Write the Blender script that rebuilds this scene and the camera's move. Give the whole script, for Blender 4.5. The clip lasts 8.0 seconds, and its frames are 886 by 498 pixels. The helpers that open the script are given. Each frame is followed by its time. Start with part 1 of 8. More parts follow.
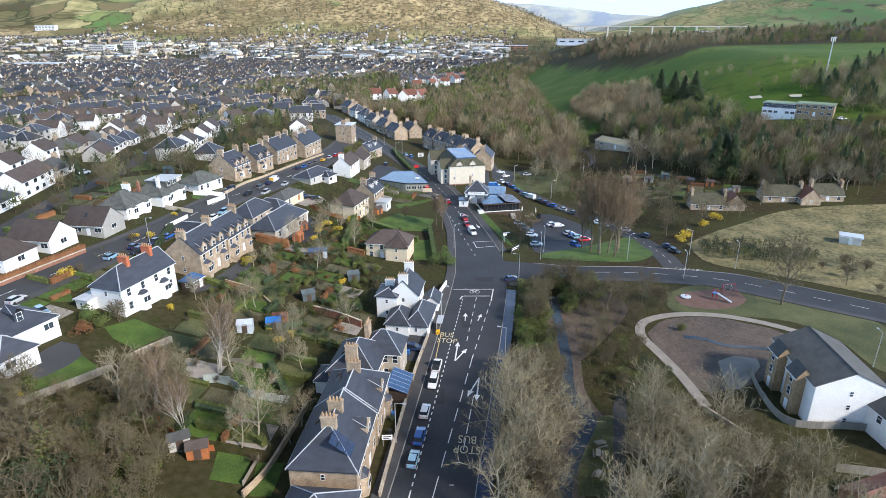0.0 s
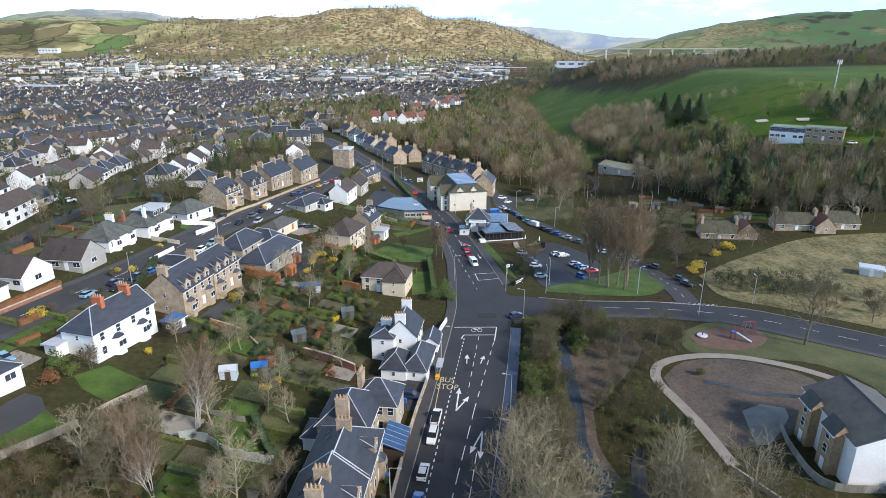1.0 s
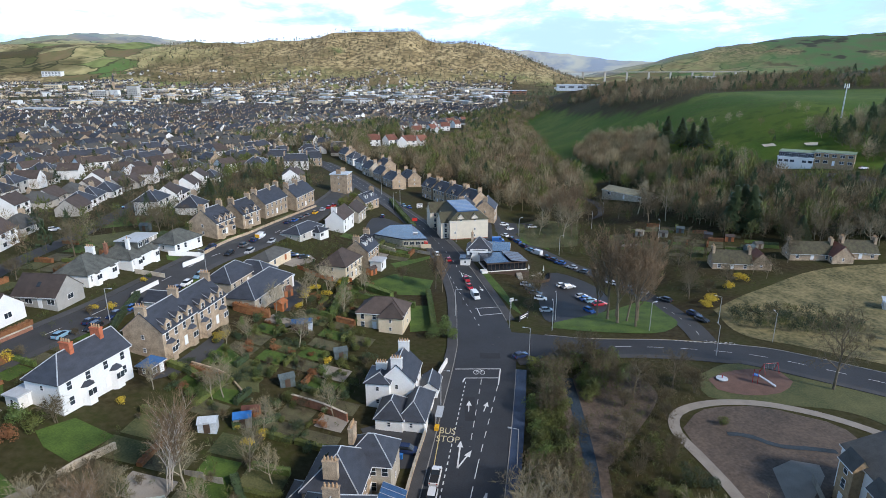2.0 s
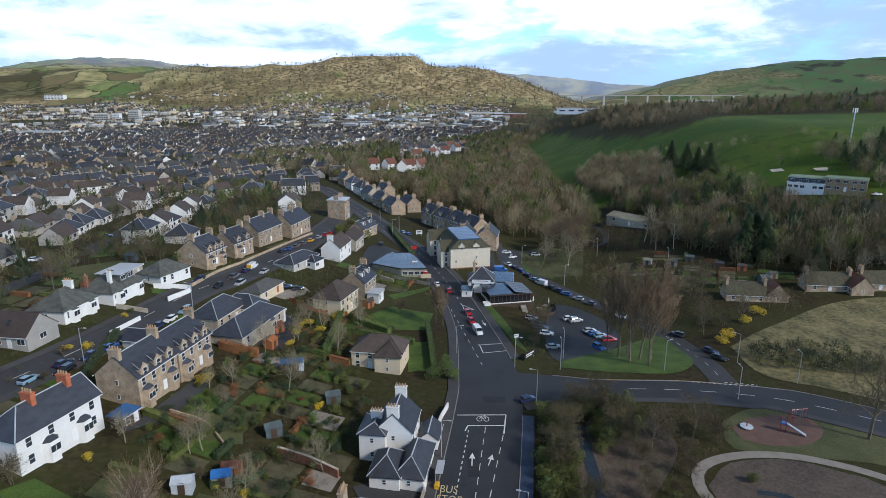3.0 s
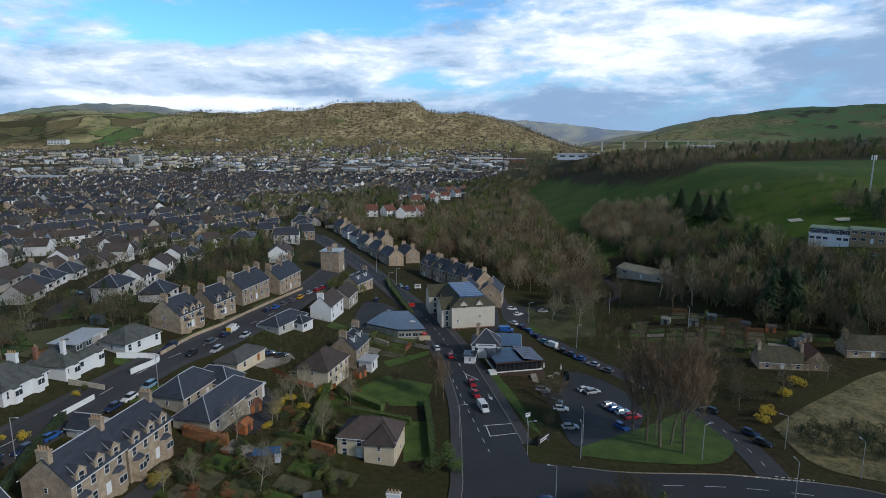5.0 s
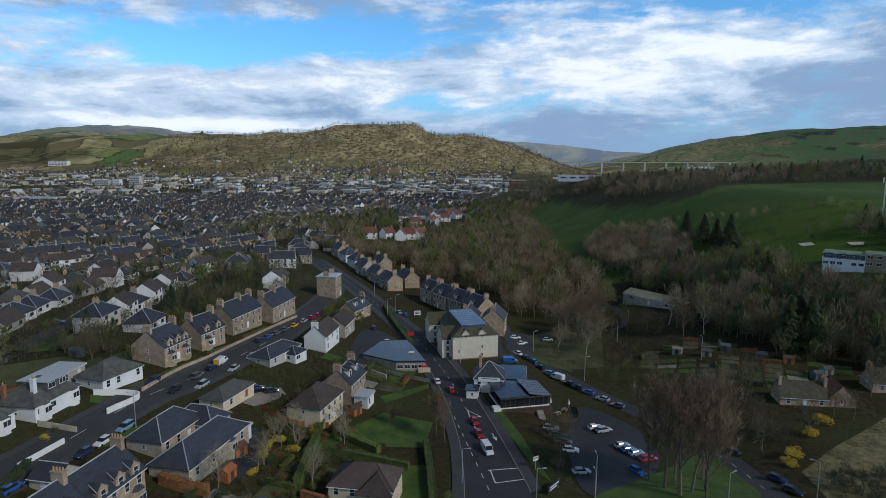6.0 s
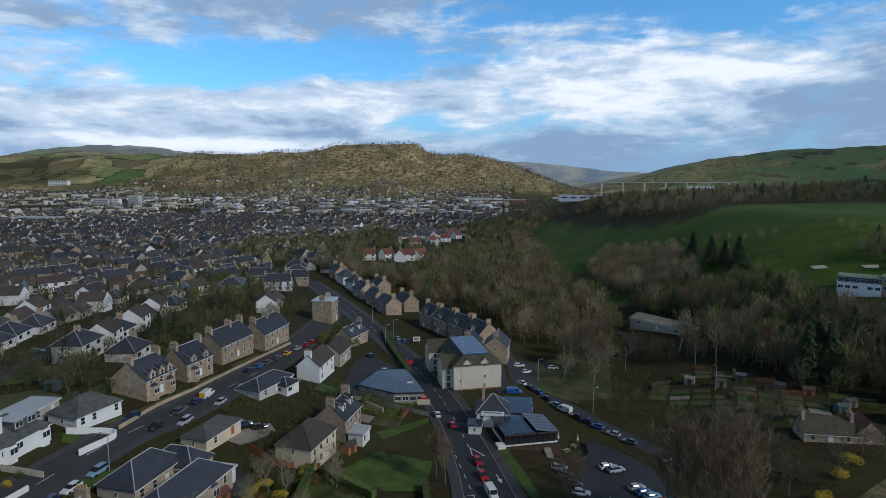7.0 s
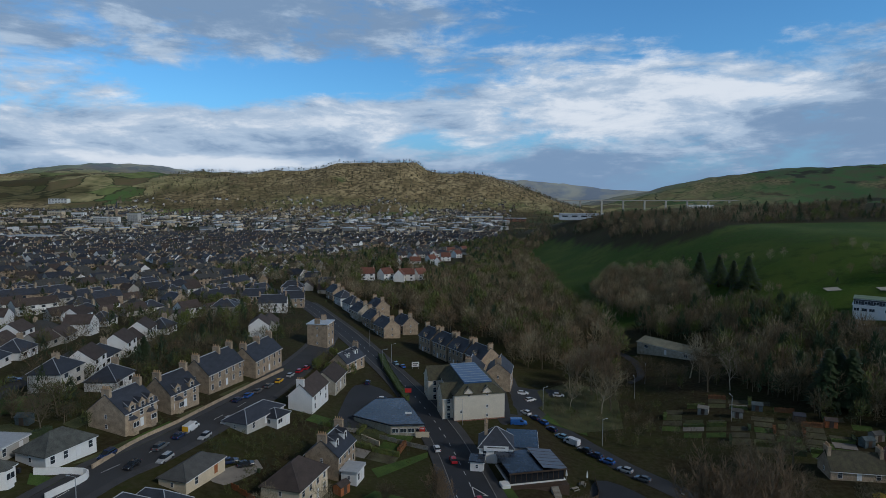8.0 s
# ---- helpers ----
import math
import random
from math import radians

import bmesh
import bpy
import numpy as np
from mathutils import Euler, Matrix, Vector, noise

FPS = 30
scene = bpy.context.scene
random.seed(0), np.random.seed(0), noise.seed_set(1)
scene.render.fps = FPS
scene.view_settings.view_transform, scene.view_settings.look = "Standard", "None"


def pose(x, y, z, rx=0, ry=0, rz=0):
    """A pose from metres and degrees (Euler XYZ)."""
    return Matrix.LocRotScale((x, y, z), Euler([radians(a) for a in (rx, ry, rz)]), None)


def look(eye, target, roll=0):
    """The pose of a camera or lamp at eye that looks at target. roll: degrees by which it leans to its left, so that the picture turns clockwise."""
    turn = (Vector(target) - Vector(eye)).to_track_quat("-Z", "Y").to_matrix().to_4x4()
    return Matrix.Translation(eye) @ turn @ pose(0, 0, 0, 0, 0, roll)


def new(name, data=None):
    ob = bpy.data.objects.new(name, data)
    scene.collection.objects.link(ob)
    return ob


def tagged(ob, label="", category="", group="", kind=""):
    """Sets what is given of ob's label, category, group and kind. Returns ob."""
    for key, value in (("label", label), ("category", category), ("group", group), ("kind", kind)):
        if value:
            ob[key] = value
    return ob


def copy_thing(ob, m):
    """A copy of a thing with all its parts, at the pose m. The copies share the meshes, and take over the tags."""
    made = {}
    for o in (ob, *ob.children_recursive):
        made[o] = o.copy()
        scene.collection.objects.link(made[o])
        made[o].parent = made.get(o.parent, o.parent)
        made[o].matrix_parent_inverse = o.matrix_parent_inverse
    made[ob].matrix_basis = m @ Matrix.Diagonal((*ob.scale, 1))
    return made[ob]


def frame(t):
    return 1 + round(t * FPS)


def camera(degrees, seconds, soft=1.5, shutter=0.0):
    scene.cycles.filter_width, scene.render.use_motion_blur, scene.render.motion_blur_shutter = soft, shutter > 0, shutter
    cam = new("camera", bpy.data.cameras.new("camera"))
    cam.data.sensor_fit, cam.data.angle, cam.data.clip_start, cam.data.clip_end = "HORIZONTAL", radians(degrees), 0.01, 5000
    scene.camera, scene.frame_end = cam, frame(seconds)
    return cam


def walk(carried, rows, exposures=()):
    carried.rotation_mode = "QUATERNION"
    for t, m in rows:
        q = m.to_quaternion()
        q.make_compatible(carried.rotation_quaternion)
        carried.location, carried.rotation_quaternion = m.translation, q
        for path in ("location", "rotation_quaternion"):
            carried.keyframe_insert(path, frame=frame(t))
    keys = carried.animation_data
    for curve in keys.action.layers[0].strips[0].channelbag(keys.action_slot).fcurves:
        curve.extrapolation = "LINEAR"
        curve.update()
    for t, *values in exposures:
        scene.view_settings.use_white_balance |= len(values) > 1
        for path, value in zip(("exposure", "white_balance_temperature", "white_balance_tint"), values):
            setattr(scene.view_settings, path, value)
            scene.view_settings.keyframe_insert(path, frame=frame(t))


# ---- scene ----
cam = camera(73.9, 8.0, soft=0.7)
METRES, EYE, TILT, LEAN, TURN = 77.2, 62.0, 0.0, 3.1, 0.0
ROWS = [
    (0.0, 0.0, 0.0, 0.0, 1.18, -20.91, -3.09),
    (0.5, -0.0013, 0.0649, 0.0022, 1.19, -19.95, -3.08),
    (1.0, -0.0027, 0.1294, 0.0047, 1.17, -18.97, -3.05),
    (1.5, -0.0034, 0.1937, 0.0074, 1.18, -17.97, -3.04),
    (3.0, -0.0097, 0.3854, 0.0125, 1.19, -14.82, -3.06),
    (3.5, -0.0125, 0.4483, 0.0146, 1.18, -13.76, -3.08),
    (4.0, -0.0145, 0.5102, 0.0165, 1.18, -12.71, -3.09),
    (4.5, -0.0171, 0.5714, 0.0192, 1.16, -11.67, -3.1),
    (6.0, -0.0256, 0.7572, 0.0254, 1.16, -8.62, -3.14),
    (6.5, -0.0286, 0.8185, 0.0273, 1.15, -7.66, -3.14),
    (7.0, -0.0306, 0.8789, 0.0297, 1.15, -6.74, -3.15),
    (7.5, -0.0326, 0.9397, 0.0319, 1.15, -5.83, -3.18),
    (8.0, -0.0334, 0.9988, 0.0341, 1.16, -4.99, -3.19),
]
EXPOSURES = [(0.0, 0.4, 6350, 15), (1.5, 0.05, 6300, 15), (3.0, -0.52, 6250, 14), (4.5, -1.03, 6200, 12), (6.0, -1.36, 6150, 12), (7.4, -1.46, 6150, 11), (8.0, -1.75, 6100, 11)]
walk(cam, [(t, pose(0, 0, EYE, TILT, LEAN, TURN) @ pose(METRES * x, METRES * y, METRES * z, 90 + pitch, roll, yaw)) for t, x, y, z, yaw, pitch, roll in ROWS], EXPOSURES)

# ---- world, sun ----
SUN_AZ, SUN_EL = radians(122), radians(34)   # azimuth clockwise from +y
world = bpy.data.worlds.new("sky")
scene.world = world
world.use_nodes = True
wt = world.node_tree
wt.nodes.clear()


def wnode(kind, **kw):
    n = wt.nodes.new(kind)
    for k, v in kw.items():
        n.inputs[k].default_value = v
    return n


def wmath(op, a, b=None, clamp=False):
    n = wt.nodes.new("ShaderNodeMath")
    n.operation, n.use_clamp = op, clamp
    for i, s in enumerate((a, b)):
        if s is None:
            continue
        if isinstance(s, (int, float)):
            n.inputs[i].default_value = s
        else:
            wt.links.new(s, n.inputs[i])
    return n.outputs[0]


def wmix(fac, a, b):
    n = wt.nodes.new("ShaderNodeMix")
    n.data_type = "RGBA"
    for i, s in ((0, fac), (6, a), (7, b)):
        if isinstance(s, (tuple, float, int)):
            n.inputs[i].default_value = s
        else:
            wt.links.new(s, n.inputs[i])
    return n.outputs[2]


def wramp(fac, lo, hi):
    n = wt.nodes.new("ShaderNodeMapRange")
    n.interpolation_type = "SMOOTHSTEP"
    wt.links.new(fac, n.inputs[0])
    n.inputs[1].default_value, n.inputs[2].default_value = lo, hi
    return n.outputs[0]


sky = wt.nodes.new("ShaderNodeTexSky")
sky.sky_type, sky.sun_disc = "NISHITA", False
sky.sun_elevation, sky.sun_rotation = SUN_EL, SUN_AZ
sky.air_density, sky.dust_density = 1.0, 0.6
coord = wt.nodes.new("ShaderNodeTexCoord")
sep = wt.nodes.new("ShaderNodeSeparateXYZ")
wt.links.new(coord.outputs["Generated"], sep.inputs[0])
up = wmath("MAXIMUM", sep.outputs[2], 0.0)


def cloud_noise(scale, detail, rough, shift, stretch=(1, 1, 3.4), dist=0.3):
    mp = wt.nodes.new("ShaderNodeMapping")
    mp.inputs["Location"].default_value = shift
    mp.inputs["Scale"].default_value = stretch
    wt.links.new(coord.outputs["Generated"], mp.inputs[0])
    n = wnode("ShaderNodeTexNoise", Scale=scale, Detail=detail, Roughness=rough, Distortion=dist)
    wt.links.new(mp.outputs[0], n.inputs["Vector"])
    return n.outputs["Fac"]


def bank(cx, cz, sx, sz):
    """A soft oval about a direction: how far a cloud bank or a gap reaches."""
    u = wmath("MULTIPLY", wmath("SUBTRACT", sep.outputs[0], cx), 1 / sx)
    v = wmath("MULTIPLY", wmath("SUBTRACT", sep.outputs[2], cz), 1 / sz)
    return wmath("POWER", 2.718, wmath("MULTIPLY", wmath("ADD", wmath("MULTIPLY", u, u), wmath("MULTIPLY", v, v)), -1.0))


def summed(start, rows):
    for row in rows:
        start = wmath("ADD", start, wmath("MULTIPLY", bank(*row[:4]), row[4]))
    return start


big = cloud_noise(3.2, 10, 0.58, (3.1, 1.7, 0.4))
puff = cloud_noise(8.0, 10, 0.64, (0.4, 6.2, 1.1), (1, 1, 2.8))
shade = cloud_noise(6.5, 10, 0.63, (7.3, 2.2, 0.2), (1, 1, 4.0))
# the sky's order: a bright cumulus, grey rolls overhead, blue gaps between, rain along the hills
field_c = wmath("ADD", wmath("MULTIPLY", big, 0.6), wmath("MULTIPLY", puff, 0.4))
cover = wramp(summed(field_c, ((0.31, 0.155, 0.20, 0.075, 0.15), (-0.35, 0.27, 0.40, 0.05, 0.14), (-0.40, 0.085, 0.35, 0.05, 0.14), (-0.16, 0.185, 0.17, 0.028, -0.16), (0.40, 0.27, 0.24, 0.045, -0.15),
                              (-0.46, 0.185, 0.10, 0.02, -0.08), (0.56, 0.12, 0.12, 0.05, 0.1), (0.2, 0.03, 0.6, 0.04, 0.12), (-0.17, 0.135, 0.14, 0.03, 0.10))), 0.44, 0.58)
field_t = wmath("ADD", wmath("MULTIPLY", shade, 0.62), wmath("MULTIPLY", puff, 0.38))
tone = wramp(summed(field_t, ((0.28, 0.15, 0.17, 0.065, 0.15), (-0.30, 0.27, 0.5, 0.06, -0.10), (-0.45, 0.10, 0.3, 0.04, 0.03), (0.30, 0.03, 0.45, 0.045, -0.17), (0.60, 0.11, 0.14, 0.05, -0.12), (-0.17, 0.135, 0.16, 0.03, 0.10), (-0.35, 0.055, 0.2, 0.012, 0.14))), 0.34, 0.70)
cloud = wmix(wramp(tone, 0.0, 0.55), (6.4, 9.6, 14.0, 1), (13.2, 16.4, 20.0, 1))
cloud = wmix(wramp(tone, 0.5, 1.0), cloud, (22.5, 23.8, 25.0, 1))
overhead_dim = wmath("SUBTRACT", 1.0, wmath("MULTIPLY", wramp(up, 0.32, 0.52), 0.82))   # overhead sky, out of view, dimmed to weaken the fill light on the land
bluer = wmix(1.0, sky.outputs[0], (1.6, 3.1, 4.1, 1))
wt.nodes[-1].blend_type = "MULTIPLY"
hazed = wmix(wmath("MULTIPLY", wmath("SUBTRACT", 1.0, wramp(up, 0.0, 0.16)), 0.85), bluer, (6.0, 9.6, 15.5, 1))
full = wmix(cover, hazed, cloud)
dim = wt.nodes.new("ShaderNodeVectorMath")
dim.operation = "SCALE"
wt.links.new(full, dim.inputs[0])
wt.links.new(overhead_dim, dim.inputs["Scale"])
bg = wt.nodes.new("ShaderNodeBackground")
wt.links.new(dim.outputs[0], bg.inputs[0])
bg.inputs[1].default_value = 0.105
wout = wt.nodes.new("ShaderNodeOutputWorld")
wt.links.new(bg.outputs[0], wout.inputs[0])

sun = new("sun", bpy.data.lights.new("sun", "SUN"))
sun.data.energy, sun.data.angle, sun.data.color = 4.2, radians(8.0), (1.0, 0.93, 0.82)
sun.matrix_world = look((200, -200, 300), (200 - math.sin(SUN_AZ) * math.cos(SUN_EL), -200 - math.cos(SUN_AZ) * math.cos(SUN_EL), 300 - math.sin(SUN_EL)))

# ---- materials ----
MATS = {}


def mat(name, col, rough=0.8, var=0.25, scale=1.0, bump=0.15, metal=0.0, other=None, spread=0.0, coat=0.0, fine=9.0, tilt=(1, 1, 1)):
    """Two scales of noise over a base colour; spread varies it from object to object."""
    m = bpy.data.materials.new(name)
    m.use_nodes = True
    nt = m.node_tree
    p = nt.nodes["Principled BSDF"]
    tc = nt.nodes.new("ShaderNodeTexCoord")
    mp = nt.nodes.new("ShaderNodeMapping")
    mp.inputs["Scale"].default_value = tilt
    nt.links.new(tc.outputs["Object"], mp.inputs[0])
    n1, n2 = nt.nodes.new("ShaderNodeTexNoise"), nt.nodes.new("ShaderNodeTexNoise")
    for n, s, d in ((n1, scale, 4), (n2, scale * fine, 3)):
        n.inputs["Scale"].default_value, n.inputs["Detail"].default_value = s, d
        nt.links.new(mp.outputs[0], n.inputs["Vector"])
    add = nt.nodes.new("ShaderNodeMath")
    add.operation = "ADD"
    nt.links.new(n1.outputs["Fac"], add.inputs[0])
    nt.links.new(n2.outputs["Fac"], add.inputs[1])
    mr = nt.nodes.new("ShaderNodeMapRange")
    mr.inputs[1].default_value, mr.inputs[2].default_value = 0.7, 1.3
    nt.links.new(add.outputs[0], mr.inputs[0])
    mx = nt.nodes.new("ShaderNodeMix")
    mx.data_type = "RGBA"
    lo = tuple(c * (1 - var) for c in col)
    hi = other or tuple(min(1, c * (1 + var)) for c in col)
    mx.inputs[6].default_value, mx.inputs[7].default_value = (*lo, 1), (*hi, 1)
    nt.links.new(mr.outputs[0], mx.inputs[0])
    out = mx.outputs[2]
    if spread:
        oi = nt.nodes.new("ShaderNodeObjectInfo")
        r2 = nt.nodes.new("ShaderNodeMapRange")
        r2.inputs[3].default_value, r2.inputs[4].default_value = 1 - spread, 1 + spread
        nt.links.new(oi.outputs["Random"], r2.inputs[0])
        hs = nt.nodes.new("ShaderNodeHueSaturation")
        nt.links.new(out, hs.inputs["Color"])
        nt.links.new(r2.outputs[0], hs.inputs["Value"])
        out = hs.outputs[0]
    nt.links.new(out, p.inputs["Base Color"])
    p.inputs["Roughness"].default_value, p.inputs["Metallic"].default_value = rough, metal
    p.inputs["Coat Weight"].default_value = coat
    if bump:
        b = nt.nodes.new("ShaderNodeBump")
        b.inputs["Strength"].default_value, b.inputs["Distance"].default_value = bump, 0.05
        nt.links.new(n2.outputs["Fac"], b.inputs["Height"])
        nt.links.new(b.outputs[0], p.inputs["Normal"])
    MATS[name] = m
    return m


SLATE = mat("slate", (0.040, 0.045, 0.058), 0.58, 0.35, 0.5, 0.4, spread=0.2, fine=14, tilt=(1, 1, 3))
TILE_BROWN = mat("brown_roof_tile", (0.070, 0.052, 0.044), 0.8, 0.3, 0.6, 0.5, spread=0.25, fine=12)
TILE_GREY = mat("grey_roof_tile", (0.072, 0.072, 0.068), 0.8, 0.3, 0.6, 0.5, spread=0.25, fine=12)
TILE_RED = mat("red_roof_tile", (0.17, 0.068, 0.045), 0.75, 0.3, 0.6, 0.4, spread=0.2)
STONE = mat("sandstone", (0.36, 0.272, 0.185), 0.85, 0.4, 0.7, 0.5, spread=0.15, fine=7)
STONE_PALE = mat("pale_stone", (0.42, 0.37, 0.29), 0.85, 0.3, 0.7, 0.4, spread=0.1)
WHITE = mat("white_render", (0.77, 0.76, 0.73), 0.8, 0.08, 0.4, 0.1, spread=0.05)
CREAM = mat("cream_render", (0.64, 0.53, 0.37), 0.8, 0.12, 0.4, 0.1, spread=0.08)
IVORY = mat("ivory_render", (0.66, 0.59, 0.47), 0.85, 0.1, 0.5, 0.15)
HARL = mat("grey_harling", (0.43, 0.41, 0.37), 0.9, 0.15, 0.5, 0.3, spread=0.22)
BRICK = mat("brick", (0.26, 0.12, 0.075), 0.85, 0.35, 1.5, 0.4)
BUFF = mat("buff_brick", (0.33, 0.23, 0.13), 0.85, 0.3, 1.5, 0.4)
LEAD = mat("lead_flashing", (0.44, 0.46, 0.48), 0.5, 0.15, 1.0, 0.1)
TRIM = mat("white_paint", (0.78, 0.78, 0.77), 0.5, 0.05, 1.0, 0.0)
PANE = mat("window_glass", (0.035, 0.045, 0.055), 0.08, 0.3, 0.3, 0.0, spread=0.3)
POT = mat("clay_chimney_pot", (0.42, 0.27, 0.15), 0.8, 0.25, 3, 0.2)
REDBRICK = mat("orange_brick", (0.45, 0.13, 0.06), 0.85, 0.3, 2.0, 0.3)
DARKWOOD = mat("dark_timber", (0.07, 0.045, 0.03), 0.7, 0.3, 2.0, 0.2)
FENCEWOOD = mat("weathered_fence_timber", (0.27, 0.25, 0.21), 0.85, 0.3, 1.0, 0.3, spread=0.2, tilt=(4, 4, 0.6))
REDWOOD = mat("stained_orange_timber", (0.36, 0.12, 0.04), 0.7, 0.3, 1.2, 0.2)
ASPHALT = mat("asphalt", (0.031, 0.033, 0.038), 0.75, 0.3, 0.12, 0.3, fine=40)
ASPHALT_OLD = mat("worn_asphalt", (0.043, 0.044, 0.047), 0.85, 0.25, 0.15, 0.3, fine=40)
PATCHED = mat("fresh_asphalt", (0.024, 0.025, 0.028), 0.8, 0.25, 0.4, 0.3, fine=30)
IRON = mat("cast_iron", (0.05, 0.047, 0.045), 0.5, 0.3, 4.0, 0.2, metal=0.6)
PAVE = mat("pavement_asphalt", (0.056, 0.056, 0.058), 0.85, 0.25, 0.3, 0.3, fine=25)
# wet asphalt, with the blue of reflected sky put into its base colour
WETPAVE = mat("wet_pavement", (0.04, 0.06, 0.105), 0.14, 0.3, 0.3, 0.1, fine=20)
KERB = mat("kerb_stone", (0.26, 0.25, 0.235), 0.85, 0.2, 1.0, 0.2)
LINE = mat("road_paint", (0.72, 0.72, 0.70), 0.7, 0.14, 1.2, 0.1)
YELLOWLINE = mat("yellow_road_paint", (0.62, 0.48, 0.20), 0.7, 0.2, 1.2, 0.1)
GOLD = mat("faded_cream_paint", (0.55, 0.48, 0.30), 0.7, 0.2, 1.2, 0.1)
LAWN = mat("lawn", (0.038, 0.085, 0.008), 0.95, 0.35, 0.25, 0.5, other=(0.082, 0.138, 0.018), fine=18)
ROUGHGRASS = mat("rough_grass", (0.046, 0.070, 0.016), 0.95, 0.35, 0.15, 0.5, other=(0.115, 0.115, 0.045), fine=20)
MEADOW = mat("dry_meadow", (0.062, 0.075, 0.02), 0.95, 0.4, 0.13, 0.9, other=(0.26, 0.215, 0.10), fine=7)
SOIL = mat("garden_soil", (0.065, 0.048, 0.030), 0.95, 0.4, 0.35, 0.6, other=(0.12, 0.12, 0.06), fine=12)
MUD = mat("bare_mud", (0.075, 0.058, 0.046), 0.8, 0.4, 0.12, 0.6, other=(0.135, 0.10, 0.075), fine=16)
GRAVEL = mat("pale_gravel_path", (0.26, 0.235, 0.205), 0.95, 0.2, 0.4, 0.4, fine=25)
SAND = mat("bunker_sand", (0.55, 0.50, 0.40), 0.95, 0.1, 0.4, 0.2)
WATER = mat("stream_water", (0.035, 0.05, 0.065), 0.06, 0.3, 0.3, 0.15)
BARK = mat("bark", (0.15, 0.12, 0.078), 0.9, 0.35, 1.5, 0.5, spread=0.25)
BIRCH = mat("silver_bark", (0.42, 0.38, 0.33), 0.85, 0.35, 2.0, 0.3)
TWIG = mat("bare_twigs", (0.115, 0.093, 0.050), 0.9, 0.3, 0.3, 0.0, spread=0.3)
PALEBARK = mat("pale_bark", (0.30, 0.265, 0.19), 0.9, 0.3, 1.5, 0.4, spread=0.2)
TWIG_GREY = mat("grey_twigs", (0.25, 0.21, 0.125), 0.9, 0.25, 0.3, 0.0, spread=0.25)
TWIG_RED = mat("reddish_twigs", (0.21, 0.145, 0.085), 0.9, 0.25, 0.3, 0.0, spread=0.2)
IVY = mat("ivy_leaves", (0.078, 0.10, 0.018), 0.75, 0.4, 0.8, 0.0, other=(0.15, 0.17, 0.04), spread=0.25)
EVERGREEN = mat("evergreen_leaves", (0.032, 0.052, 0.02), 0.7, 0.4, 0.8, 0.0, other=(0.06, 0.095, 0.035), spread=0.3)
LEAF = mat("green_leaves", (0.07, 0.115, 0.025), 0.7, 0.4, 0.8, 0.0, other=(0.13, 0.18, 0.04), spread=0.3)
YELLOW = mat("forsythia_flowers", (0.62, 0.42, 0.02), 0.7, 0.3, 1.5, 0.0, other=(0.75, 0.58, 0.06), spread=0.15)
RUSSET = mat("russet_leaves", (0.22, 0.085, 0.035), 0.8, 0.35, 1.0, 0.0, other=(0.28, 0.13, 0.05), spread=0.2)
STEEL = mat("galvanised_steel", (0.50, 0.51, 0.52), 0.45, 0.1, 1.0, 0.0, metal=0.5)
BLACK = mat("black_rubber", (0.02, 0.02, 0.021), 0.7, 0.2, 3.0, 0.0)
SOLAR = mat("solar_panel", (0.012, 0.018, 0.045), 0.12, 0.3, 1.0, 0.0)
BLUEROOF = mat("blue_metal_roof", (0.04, 0.10, 0.22), 0.3, 0.25, 0.5, 0.1)
ROOFSHEET = mat("pale_roof_sheet", (0.50, 0.55, 0.60), 0.4, 0.2, 0.3, 0.1)
REDSIGN = mat("red_sign", (0.55, 0.03, 0.02), 0.5, 0.1, 1.0, 0.0)
# dark wet felt; lighter blue patches paint sky reflected in puddles
WETROOF = mat("wet_bitumen_roof", (0.012, 0.017, 0.028), 0.22, 0.5, 0.16, 0.05, other=(0.05, 0.075, 0.12), fine=3)
GLASSHOUSE = mat("greenhouse_glass", (0.10, 0.125, 0.13), 0.12, 0.3, 0.6, 0.0)
MOSSLATE = mat("mossy_old_slate", (0.070, 0.075, 0.066), 0.75, 0.45, 0.7, 0.5, other=(0.13, 0.135, 0.12), spread=0.1, fine=10)
OLIVESHEET = mat("weathered_olive_sheet", (0.24, 0.23, 0.16), 0.75, 0.25, 0.3, 0.2)
GREENROOF = mat("green_sheet_roof", (0.20, 0.27, 0.17), 0.6, 0.2, 0.4, 0.1)
MOSSTILE = mat("mossy_brown_tile", (0.075, 0.058, 0.045), 0.9, 0.4, 0.9, 0.5, other=(0.10, 0.10, 0.055), fine=8)
BLUEPLASTIC = mat("blue_plastic", (0.03, 0.16, 0.45), 0.5, 0.2, 1.0, 0.0)

# ---- ground ----
def sm(a, b, x):
    t = min(1.0, max(0.0, (x - a) / (b - a)))
    return t * t * (3 - 2 * t)


RIDGE_X = [-4000, -2600, -1900, -1200, -900, -700, -600, -260, -205, -150, -73, 200, 350, 480, 700]
RIDGE_Z = [0, 165, 195, 212, 218, 232, 256, 274, 270, 240, 222, 188, 148, 88, 0]


def gs(x, y, cx, cy, sx, sy):
    return math.exp(-((x - cx) / sx) ** 2 - ((y - cy) / sy) ** 2)


